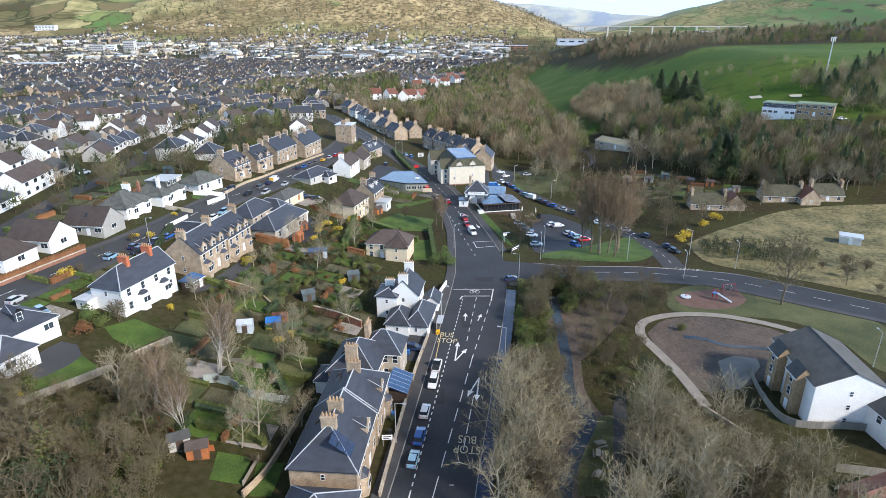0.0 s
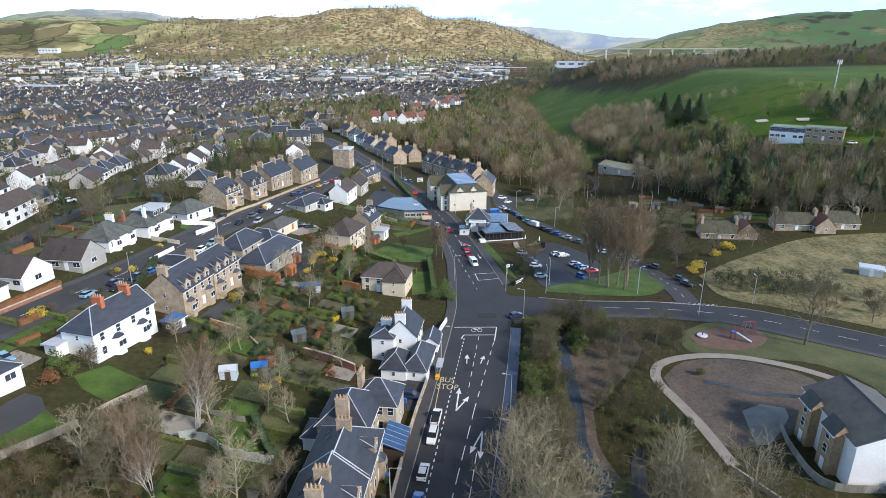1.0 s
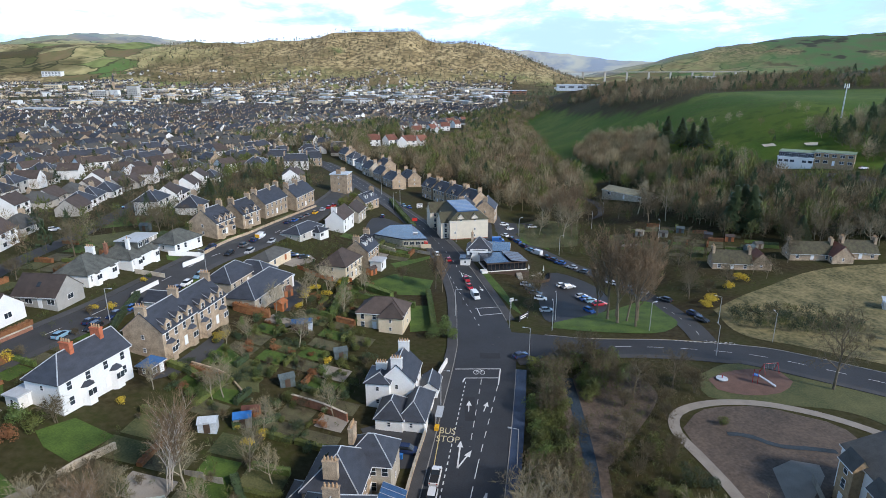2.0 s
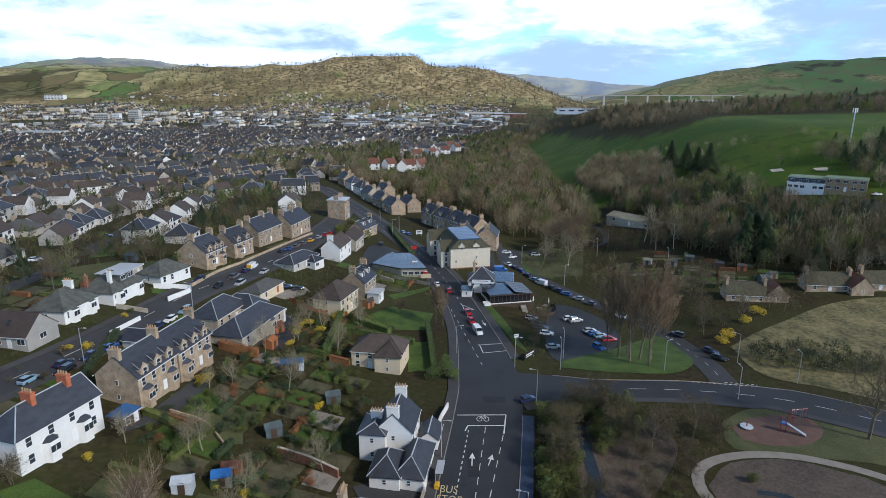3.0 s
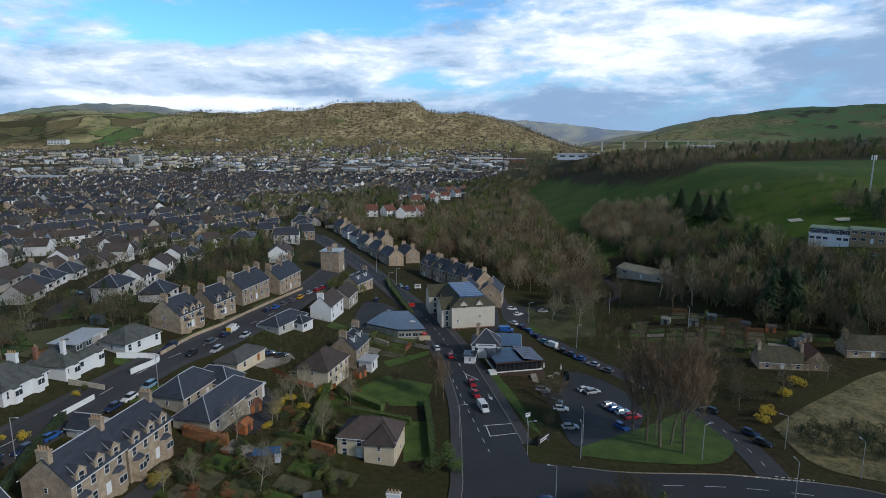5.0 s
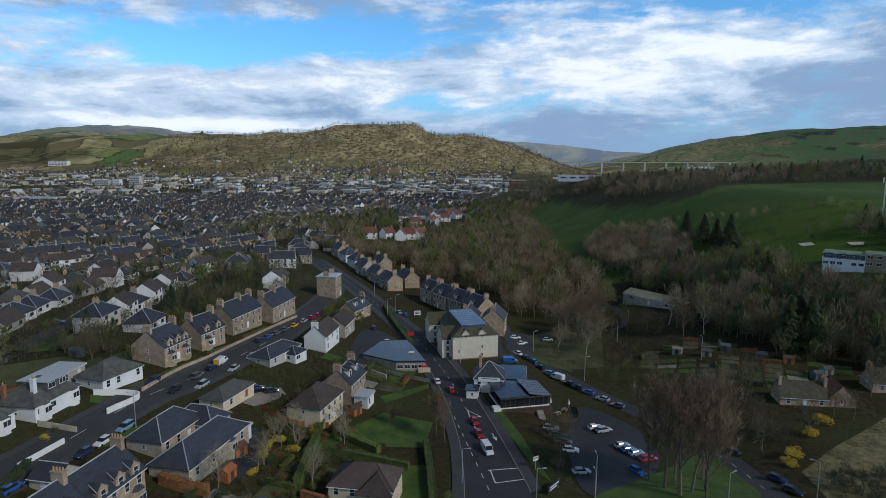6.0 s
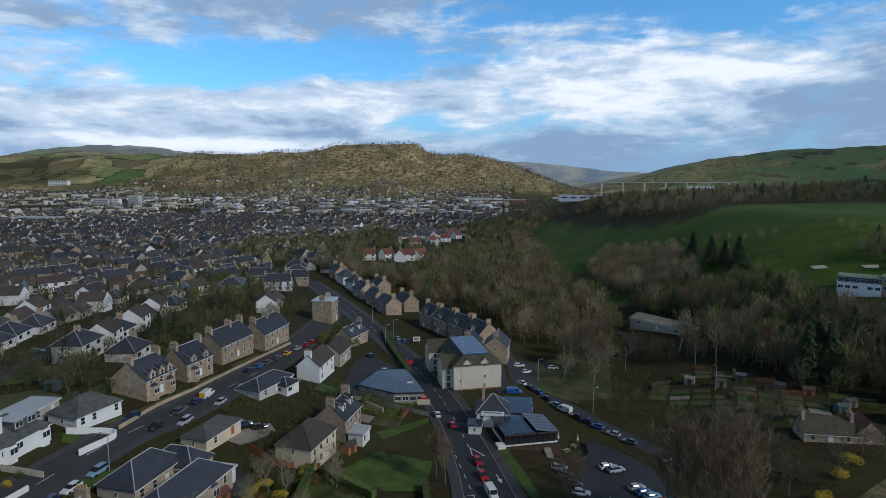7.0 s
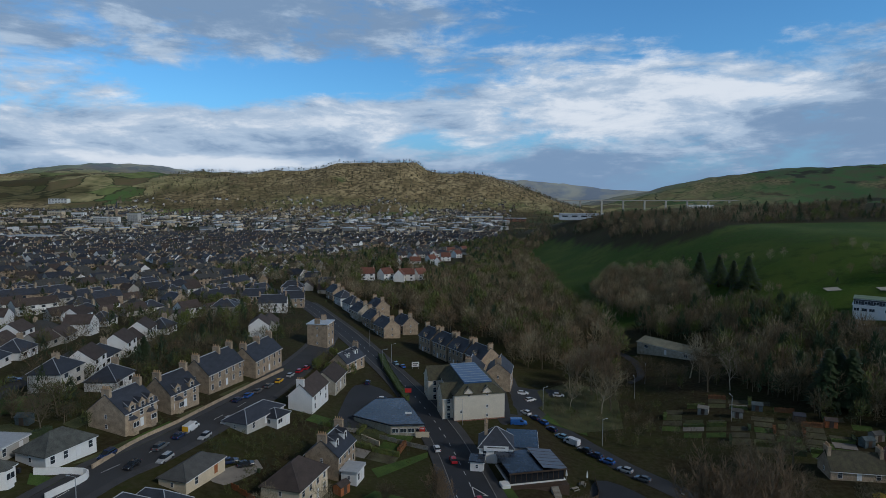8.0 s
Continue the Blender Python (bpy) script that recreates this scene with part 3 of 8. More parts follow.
dashes((3.9, 96.1), (1.6, 79.5), 3.0, 1.2, 0.14)
painted([((0.4, 77.6), (1.4, 77.6)), ((-0.5, 72.5), (0.2, 72.5))], 0.15)
painted([((-2.9, 120.9), (-3.7, 111.4)), ((-3.7, 111.4), (-4.1, 105.3))], 0.16, "pale yellow kerbside line", YELLOWLINE)
dashes((-1.9, 210.3), (6.5, 169.9), 2.0, 3.0, 0.14)
painted([((6.3, 182.5), (7.1, 177.0)), ((7.1, 177.0), (14.2, 178.8)), ((5.8, 182.2), (12.8, 183.4))], 0.25, "white stop line box")
_mid = [p for p in curve(MAIN_MID) if p[1] > 195]
for a, b in list(zip(_mid, _mid[1:]))[::3][:60]:
    painted([(a, b)], 0.16, "white centre dash")
_em = curve(EAST_MID)
for a, b in list(zip(_em, _em[2:]))[12::4]:
    painted([(a, b)], 0.14, "white centre dash")
_sd = curve(SIDE)
for a, b in list(zip(_sd, _sd[1:]))[2:30:3]:
    painted([(a, b)], 0.12, "white centre dash")
_wc = curve(WEST)
for a, b in list(zip(_wc, _wc[2:]))[8:90:6]:
    painted([(a, b)], 0.12, "white centre dash")
_ek = curve(EAST_L)
strip("road_marking", offset(_ek[8:24], -0.35), offset(_ek[8:24], -0.25), 0.14, YELLOWLINE, "double yellow kerb line", "marking", cross=1)
strip("kerb", offset(_ek[4:], -0.15), _ek[4:], 0.2, KERB, "pale stone kerb edge", "kerb", cross=1, thick=0.15)


def road_text(words, x, y, yaw, size, stretch, label):
    cu = bpy.data.curves.new("road_text", "FONT")
    cu.body, cu.size, cu.align_x, cu.align_y = words, size, "CENTER", "CENTER"
    tmp = bpy.data.objects.new("tmp", cu)
    scene.collection.objects.link(tmp)
    me = bpy.data.meshes.new_from_object(tmp.evaluated_get(bpy.context.evaluated_depsgraph_get()))
    bpy.data.objects.remove(tmp)
    me.materials.clear()
    me.materials.append(GOLD)
    ob = new("road_text", me)
    ob.matrix_world = pose(x, y, h(x, y) + 0.145, 0, 0, yaw) @ Matrix.Diagonal((1, stretch, 1, 1))
    return tagged(ob, label, "marking", kind="structure")


road_text("BUS", *(-1.6, 119.9), -6, 1.9, 1.5, "BUS in pale painted road letters")
road_text("STOP", *(-1.5, 117.2), -6, 1.9, 1.5, "STOP in pale painted road letters")
road_text("BUS", *(2.5, 83.4), 174, 1.9, 1.5, "BUS in pale painted road letters")
road_text("STOP", *(2.4, 80.8), 174, 1.9, 1.5, "STOP in pale painted road letters")
dashes((53.7, 162.1), (73.3, 159.1), 0.7, 0.5, 0.22, label="double give-way dashes across the side road")
dashes((65.0, 161.4), (72.3, 160.1), 0.7, 0.5, 0.22, label="double give-way dashes across the side road")
painted([((1.9, 214.4), (5.6, 210.0)), ((1.9, 214.4), (2.9, 206.2)), ((5.6, 210.0), (4.5, 210.4))], 0.22, "white hatched arrow outline")
arrow((7.8, 200.6), [(8.8, 196.4)])
for px, py, w, d in ((3.0, 128.0, 2.2, 9.0), (-2.5, 96.0, 1.6, 5.0), (8.5, 152.0, 5.0, 3.0), (3.0, 188.0, 2.0, 6.0), (30.0, 157.0, 7.0, 2.0), (-6.0, 76.0, 1.5, 4.0)):
    patch("road_patch", [(px - w / 2, py - d / 2), (px + w / 2, py - d / 2), (px + w / 2, py + d / 2), (px - w / 2, py + d / 2)], 0.118, PATCHED, "darker square repair in the asphalt", "road repair", smooth=False)
for px, py in ((-0.9, 135.7), (1.2, 121.5), (-4.9, 84.6), (9.6, 158.2), (11.4, 162.6), (5.8, 183.7)):
    solo("manhole_cover", Geo().prism([(px + 0.38 * math.cos(k * 0.5236), py + 0.38 * math.sin(k * 0.5236)) for k in range(12)], h(px, py) + 0.05, h(px, py) + 0.13), IRON, "round cast iron manhole cover in the road", "manhole cover", group="manhole covers")
# cycle symbol in the stop box
_c = Vector((*(5.5, 143.5), 0))
_g = Geo()
for dx in (-0.75, 0.75):
    for k in range(12):
        a0, a1 = k * math.pi / 6, (k + 1) * math.pi / 6
        _g.face([(_c.x + dx + r * math.cos(a), _c.y + 1.6 * r * math.sin(a), h(_c.x, _c.y) + 0.15) for r, a in ((0.5, a0), (0.62, a0), (0.62, a1), (0.5, a1))])
marking(_g, "white painted cycle symbol")
painted([((_c.x - 0.7, _c.y), (_c.x - 0.3, _c.y + 1.2)), ((_c.x - 0.3, _c.y + 1.2), (_c.x + 0.5, _c.y + 1.2)), ((_c.x + 0.7, _c.y), (_c.x + 0.4, _c.y + 1.6)), ((_c.x - 0.3, _c.y + 1.2), (_c.x + 0.1, _c.y))], 0.14)

# ---- park, stream, lawns ----
STREAM = [(16.1, 65.1), (17.5, 72.9), (20.7, 80.7), (24.9, 89.1), (23.9, 91.9), (22.8, 98.8), (24.1, 109.2), (24.8, 118.9), (25.3, 130.0), (25.6, 141.3)]
ribbon("bank", STREAM, 6.0, 0.05, MUD, "muddy stream bank", "ground")
patch("bare_earth", [(27.2, 142.4), (33.4, 147.6), (39.8, 145.1), (44.2, 135.0), (34.4, 119.0), (26.1, 109.2), (26.5, 121.5)], 0.04, MUD, "bare brown earth bank beside the stream", "ground")
ribbon("water", STREAM, 2.3, 0.10, WATER, "narrow dark stream reflecting the sky", "stream", cross=1, step=1.0)
patch("mud_field", [(44.9, 121.9), (51.7, 128.8), (63.2, 130.2), (71.1, 126.6), (76.8, 122.0), (74.2, 110.2), (55.2, 99.4), (47.5, 99.3), (45.4, 109.6)], 0.06, MUD, "churned brown mud inside the path loop", "ground")
ribbon("path", [(47.5, 93.8), (46.3, 105.3), (44.5, 114.3), (43.2, 121.3), (45.9, 127.5), (53.9, 131.2), (63.7, 131.4), (72.1, 128.6), (78.2, 124.8), (83.4, 120.0)], 2.2, 0.10, GRAVEL, "pale gravel path looping round the mud", "path")
ribbon("water", [(52.8, 120.2), (57.0, 119.5), (60.2, 116.5), (66.1, 115.7), (70.6, 114.8)], 1.3, 0.12, WATER, "shallow curving pool of grey water", "water", cross=1)
patch("path", [(56.2, 109.8), (60.8, 112.2), (65.1, 110.9), (64.2, 107.8), (56.3, 99.4), (54.1, 99.4)], 0.11, GRAVEL, "grey gravel spread in the mud", "path")
patch("path", [(32.7, 99.0), (30.0, 93.4), (26.9, 80.8), (23.4, 68.4), (25.5, 68.4), (29.1, 80.9), (33.4, 97.1)], 0.11, ASPHALT_OLD, "narrow asphalt footpath", "path")
patch("lawn", [(26.1, 89.9), (29.4, 90.8), (24.4, 70.7), (19.2, 70.6), (21.7, 80.7)], 0.08, ROUGHGRASS, "rough grass beside the stream", "lawn")
patch("lawn", [(56.7, 143.7), (67.9, 149.4), (89.8, 144.4), (102.3, 125.8), (89.1, 106.1), (87.3, 120.1), (81.3, 128.2), (69.0, 130.9), (54.8, 133.7)], 0.07, ROUGHGRASS, "park grass round the playground", "lawn")
patch("playground", [(57.7, 141.3), (62.2, 144.5), (69.8, 146.5), (76.0, 145.1), (76.5, 140.6), (71.1, 135.6), (63.5, 134.5), (58.0, 136.9)], 0.12, mat("playground_bark", (0.13, 0.075, 0.058), 0.9, 0.25, 0.5, 0.3), "reddish bark surface of the playground", "playground")
patch("meadow", MEADOW_P, 0.10, MEADOW, "dry straw-coloured meadow", "meadow", step=8)
for pts, lab in (([(26.3, 267.3), (43.6, 309.0), (39.2, 255.9), (32.4, 262.7)], 0), ([(-29.5, 197.5), (-21.0, 210.5), (-7.5, 206.5), (-9.0, 192.5), (-24.0, 191.0)], 0),
                 ([(-13.9, 183.4), (-7.9, 184.2), (-6.2, 166.6), (-12.3, 165.1)], 0), ([(10.9, 216.4), (15.2, 199.7), (19.6, 177.6), (16.9, 182.4), (11.4, 202.6), (8.8, 216.4)], 0),
                 ([(-43.5, 98.9), (-38.1, 102.6), (-31.3, 96.4), (-31.9, 92.5), (-40.1, 92.2)], 0), ([(-37.6, 75.7), (-32.2, 75.5), (-31.5, 69.5), (-36.6, 69.7)], 0),
                 ([(-31.0, 74.5), (-26.8, 75.2), (-26.9, 68.0), (-30.0, 67.5)], 0), ([(-70.8, 104.4), (-67.2, 109.5), (-58.9, 106.7), (-61.8, 98.8), (-67.3, 101.1)], 0),
                 ([(-75.9, 88.0), (-70.1, 94.7), (-64.0, 91.0), (-67.5, 83.7), (-71.3, 82.5)], 0), ([(-59.8, 139.2), (-55.3, 145.3), (-49.4, 140.6), (-53.4, 135.1)], 0),
                 ([(-57.0, 133.4), (-44.2, 137.5), (-40.7, 127.4), (-50.5, 126.5)], 1), ([(-91.8, 115.3), (-87.3, 119.9), (-81.3, 111.9), (-85.1, 110.5)], 0),
                 ([(-76.6, 175.6), (-70.3, 185.7), (-70.4, 176.8), (-75.0, 169.9)], 0), ([(-90.0, 192.6), (-82.0, 191.9), (-81.9, 188.6), (-87.7, 188.5)], 0),
                 ([(-123.3, 205.3), (-110.4, 214.1), (-97.3, 209.0), (-103.8, 186.1)], 1), ([(-23.5, 221.0), (-9.7, 233.7), (-9.5, 230.4), (-21.3, 216.8)], 0),
                 ([(-40.8, 82.8), (-32.5, 84.0), (-30.0, 78.7), (-37.3, 78.5)], 1), ([(-85.1, 198.2), (-81.2, 212.6), (-73.7, 222.5), (-77.3, 207.2)], 1)):
    patch("lawn", pts, 0.09, ROUGHGRASS if lab else LAWN, "rough garden grass" if lab else "mown green garden lawn", "lawn", step=6, smooth=False)
for pts, m, lab in (([(-81.0, 212.5), (-77.6, 226.5), (-74.6, 225.5), (-77.6, 212.0)], LAWN, "mown front lawn before the stone house"), ([(-77.5, 230.0), (-74.8, 240.5), (-71.6, 239.5), (-73.8, 229.0)], ROUGHGRASS, "rough front garden before the stone house"),
                    ([(-74.0, 250.0), (-70.6, 266.0), (-67.6, 265.0), (-70.4, 249.0)], ROUGHGRASS, "front garden of the sandstone terrace"), ([(-67.8, 271.0), (-65.0, 289.0), (-62.6, 288.5), (-65.0, 270.5)], LAWN, "narrow lawn before the sandstone terrace"),
                    ([(24.5, 296.0), (30.0, 268.0), (36.5, 258.0), (52.0, 262.0), (60.0, 300.0), (44.0, 312.0)], ROUGHGRASS, "shaded grass slope beyond the parked cars"), ([(-128.0, 214.0), (-112.0, 222.0), (-110.0, 236.0), (-128.0, 232.0)], LAWN, "back lawn with goal posts"),
                    ([(5.5, 221.0), (9.5, 215.5), (9.5, 210.0), (6.8, 212.0)], LAWN, "grass bank below the pub"), ([(-99.0, 216.0), (-97.0, 228.0), (-92.5, 226.0), (-94.5, 214.0)], ROUGHGRASS, "rough garden grass beside the gable")):
    patch("lawn", pts, 0.10, m, lab, "lawn", step=5, smooth=False)
patch("golf_bunker", [(170.7, 355.5), (175.3, 351.9), (175.0, 347.7), (170.5, 351.2)], 0.3, SAND, "pale sand bunker on the golf course", "bunker")
patch("golf_bunker", [(185.8, 341.7), (191.4, 338.0), (189.4, 335.0), (185.6, 338.1)], 0.3, SAND, "pale sand bunker on the golf course", "bunker")
patch("car_park", [(161.4, 315.3), (188.6, 298.2), (191.4, 288.6), (168.7, 289.8), (158.4, 302.2)], 0.25, ASPHALT_OLD, "asphalt car park of the clubhouse", "car park")
ribbon("path", [(74.0, 359.6), (77.4, 335.1), (74.1, 315.4), (67.6, 309.4)], 3.0, 0.2, ASPHALT_OLD, "narrow asphalt lane", "path")


# ---- houses ----
def window_meshes(w, hh, rail=True):
    """A frame in one piece with one, two or four lights, and its glass."""
    t = 0.07
    xs = [-w / 2, -w / 2 + t, w / 2 - t, w / 2]
    zs = [-hh / 2 - 0.05, -hh / 2 + t, hh / 2 - t, hh / 2]
    if w > 1.4:
        xs[2:2] = [-0.04, 0.04]
    if rail:
        zs[2:2] = [-0.04, 0.04]
    vs = [(x, -0.06, z) for z in zs for x in xs]
    n, fs = len(xs), []
    for r in range(len(zs) - 1):
        for k in range(n - 1):
            if r % 2 == 0 or k % 2 == 0:
                fs.append((r * n + k, r * n + k + 1, (r + 1) * n + k + 1, (r + 1) * n + k))
    o = len(vs)
    corner = [0, n - 1, len(vs) - 1, len(vs) - n]
    vs += [(vs[q][0], 0.0, vs[q][2]) for q in corner]
    for q in range(4):
        fs.append((corner[q], o + q, o + (q + 1) % 4, corner[(q + 1) % 4]))
    p = Geo().box(-w / 2 + t / 2, w / 2 - t / 2, -0.03, 0.005, -hh / 2 + t / 2, hh / 2 - t / 2)
    return Geo().add(vs, fs).mesh("window", TRIM), p.mesh("pane", PANE)


WINDOWS = {"sash": window_meshes(1.1, 1.7), "wide": window_meshes(1.9, 1.3, False), "small": window_meshes(0.7, 1.0), "shop": window_meshes(2.6, 1.9, False)}
_d = Geo().box(-0.55, 0.55, -0.07, 0, 0, 2.15)
DOOR = {c: _d.mesh("door", m) for c, m in (("white", TRIM), ("dark", DARKWOOD), ("red", REDWOOD))}


def add_window(parent, kind, x, y, z, yaw):
    w = part("window", WINDOWS[kind][0], None, parent, m=pose(x, y, z, 0, 0, yaw))
    part("pane", WINDOWS[kind][1], None, w)


def wall_geo(L, W, eh, rise, roof):
    g = Geo()
    if roof != "gable":
        return g.box(-L / 2, L / 2, -W / 2, W / 2, -2.5, eh)
    sec = [(-W / 2, -2.5), (W / 2, -2.5), (W / 2, eh), (0, eh + rise), (-W / 2, eh)]
    vs = [(-L / 2, a, b) for a, b in sec] + [(L / 2, a, b) for a, b in sec]
    return g.add(vs, [(4, 3, 2, 1, 0), (5, 6, 7, 8, 9)] + [(i, (i + 1) % 5, 5 + (i + 1) % 5, 5 + i) for i in range(5)])


def roof_geo(L, W, eh, rise, roof, over=0.35, hips=(1, 1)):
    """Roof and its ridge caps."""
    g, cap = Geo(), Geo()
    a, b = L / 2 + over, W / 2 + over
    k = rise / (W / 2)
    z0, z1 = eh - over * k, eh + rise
    t = 0.16
    if roof == "gable":
        a = L / 2 + 0.12
        for s in (-1, 1):
            low, top = [(-a, s * b, z0), (a, s * b, z0)], [(a, 0, z1), (-a, 0, z1)]
            q = low + top
            vs = q + [(x, y, z + t) for x, y, z in q]
            g.add(vs, [(3, 2, 1, 0), (4, 5, 6, 7), (0, 1, 5, 4), (1, 2, 6, 5), (2, 3, 7, 6), (3, 0, 4, 7)])
        cap.tube((-a, 0, z1 + t), (a, 0, z1 + t), 0.14, 0.14, 4)
        return g, cap
    if roof == "flat":
        g.box(-a, a, -b, b, eh, eh + 0.25)
        cap.box(-a, a, -b, b, eh + 0.25, eh + 0.3)
        return g, cap
    ra, rb = [s * L / 2 - s * (hp if hp > 1 else W / 2 if hp else -0.3) for s, hp in ((-1, hips[0]), (1, hips[1]))]   # a hip past 1 is its inset
    if ra > rb:
        ra = rb = (ra + rb) / 2
    e = [(-a, -b, z0), (a, -b, z0), (a, b, z0), (-a, b, z0)]
    u = [(x, y, z + t) for x, y, z in e]
    r = [(ra, 0, z1 + t), (rb, 0, z1 + t)]
    g.add(e + u + r, [(3, 2, 1, 0), (0, 1, 5, 4), (1, 2, 6, 5), (2, 3, 7, 6), (3, 0, 4, 7), (4, 5, 9, 8), (6, 7, 8, 9), (5, 6, 9), (7, 4, 8)])
    if rb > ra:
        cap.tube(r[0], r[1], 0.13, 0.13, 4)
    for hip, i, rr in ((hips[0], (0, 3), 0), (hips[1], (1, 2), 1)):
        for j in i:
            cap.tube(u[j], r[rr], 0.10, 0.10, 4)
    return g, cap


def chimney(parent, x, y, z0, z1, w, d, pots, material):
    g = Geo().box(x - w / 2, x + w / 2, y - d / 2, y + d / 2, z0, z1).box(x - w / 2 - 0.1, x + w / 2 + 0.1, y - d / 2 - 0.1, y + d / 2 + 0.1, z1, z1 + 0.18)
    c = part("chimney", g, material, parent)
    for k in range(pots):
        q = (k + 0.5) / pots - 0.5
        px, py = (x + q * w, y) if w > d else (x, y + q * d)
        part("chimney_pot", Geo().tube((px, py, z1 + 0.18), (px, py, z1 + 0.85), 0.17, 0.13, 6), POT, c)


def house(x, y, yaw, L, W, eh, rise, roof, wall, tiles, label, storeys=2, nwin=4, chims=(-0.5, 0.5), chim_mat=None, hips=(1, 1), win="sash",
          dormers=(), bays=(), sky=(), door="white", category="house", group="", name="house", sides=(1, 1, 1, 1), caps=True, z=None, solar=None, cap_mat=None):
    """A house with its ridge along local x. sides: windows on -y, +y, -x, +x."""
    z0 = z if z is not None else h(x, y)
    o = thing(name, x, y, z0, yaw, label, category, group)
    part("wall", wall_geo(L, W, eh, rise, roof), wall, o)
    g, cap = roof_geo(L, W, eh, rise, roof, hips=hips)
    part("roof", g, tiles, o)
    if caps:
        part("ridge_cap", cap, cap_mat or (LEAD if tiles is SLATE else tiles), o)
    for s in (-1, 1):
        part("gutter", Geo().box(-L / 2 - 0.3, L / 2 + 0.3, s * (W / 2 + 0.36) - 0.07, s * (W / 2 + 0.36) + 0.07, eh - 0.35 * rise / (W / 2) - 0.08, eh - 0.35 * rise / (W / 2) + 0.05), TRIM, o)
    for c in chims:
        on_end = abs(c) > 0.45
        cx = c * L - (math.copysign(0.5, c) if on_end else 0)
        if roof == "hip" and on_end:
            cx = math.copysign(max(0, L / 2 - W / 2), c)
        chimney(o, cx, 0, eh + rise * 0.5, eh + rise + 1.3, 0.85, 2.3, 4, chim_mat or STONE)
    step = eh / storeys
    k = rise / (W / 2)
    for s in range(storeys):
        zc = step * s + step * 0.55
        for side, yy, rot in ((sides[0], -W / 2, 0), (sides[1], W / 2, 180)):
            if not side:
                continue
            for i in range(nwin):
                xx = (i + 0.5) / nwin * L - L / 2
                if s == 0 and i == nwin // 2:
                    part("door", DOOR[door], None, o, m=pose(xx, yy, 0.1, 0, 0, rot))
                else:
                    add_window(o, win, xx, yy, zc, rot)
        for side, xx, rot in ((sides[2], -L / 2, -90), (sides[3], L / 2, 90)):
            for i in range(int(side)):
                add_window(o, "small" if win == "sash" else win, xx, (i + 0.5) / side * W * 0.8 - W * 0.4, zc, rot)
    for dx, side, kind in dormers:
        dw, dh = 1.9, 1.9
        yb = side * W * 0.33
        zb = eh + rise * 0.30
        if kind == "gable":     # stone gablet rising from the wall head
            yb, zb, dw, dh = side * (W / 2 + 0.05), eh - 0.4, 2.2, 1.7
        d = Geo().box(dx - dw / 2, dx + dw / 2, min(yb, yb - side * 2.2), max(yb, yb - side * 2.2), zb, zb + dh)
        if kind == "gable":
            f = yb
            d.add([(dx - dw / 2, f, zb + dh), (dx + dw / 2, f, zb + dh), (dx, f, zb + dh + 1.1), (dx - dw / 2, f - side * 0.3, zb + dh), (dx + dw / 2, f - side * 0.3, zb + dh), (dx, f - side * 0.3, zb + dh + 1.1)],
                  [(0, 1, 2), (5, 4, 3), (0, 2, 5, 3), (2, 1, 4, 5)])
        dm = part("dormer", d, wall if kind == "gable" else (WHITE if kind == "white" else tiles), o)
        r, back = Geo(), yb - side * 3.2
        zt = zb + dh
        for sg in (-1, 1):
            q = [(dx + sg * (dw / 2 + 0.15), yb + side * 0.15, zt - 0.05), (dx, yb + side * 0.15, zt + 0.95), (dx, back, zt + 0.95), (dx + sg * (dw / 2 + 0.15), back, zt - 0.05)]
            if kind == "gable":
                q = [(a, b - side * 0.32 if b * side > abs(back) else b, c) for a, b, c in q]
            r.add(q + [(a, b, c + 0.12) for a, b, c in q], [(0, 1, 2, 3), (7, 6, 5, 4), (0, 1, 5, 4), (1, 2, 6, 5), (2, 3, 7, 6), (3, 0, 4, 7)])
        part("dormer_roof", r, tiles, dm)
        part("valley_flashing", Geo().tube((dx - dw / 2 - 0.15, yb, zt + 0.05), (dx, back, zt + 1.0), 0.07, 0.07, 4).tube((dx + dw / 2 + 0.15, yb, zt + 0.05), (dx, back, zt + 1.0), 0.07, 0.07, 4), LEAD, dm)
        add_window(o, "sash", dx, yb + side * 0.02, zb + dh * 0.55, 0 if side < 0 else 180)
    for bx, side, tall in bays:
        f = side * W / 2
        poly = [(bx - 1.5, f), (bx - 0.8, f + side * 1.0), (bx + 0.8, f + side * 1.0), (bx + 1.5, f)]
        if side < 0:
            poly = poly[::-1]
        b = part("bay", Geo().prism(poly, -1.0, tall), wall, o)
        top = Geo().add([(p[0], p[1], tall) for p in poly] + [(bx - 0.5, f, tall + 0.8), (bx + 0.5, f, tall + 0.8)], [(0, 1, 4), (1, 2, 5, 4), (2, 3, 5)] if poly[0][0] < poly[-1][0] else [(0, 1, 5), (1, 2, 4, 5), (2, 3, 4)])
        part("bay_roof", top, tiles, b)
        for lev in range(max(1, int(tall / 3))):
            add_window(o, "wide", bx, f + side * 1.02, 1.7 + lev * 3.0, 0 if side < 0 else 180)
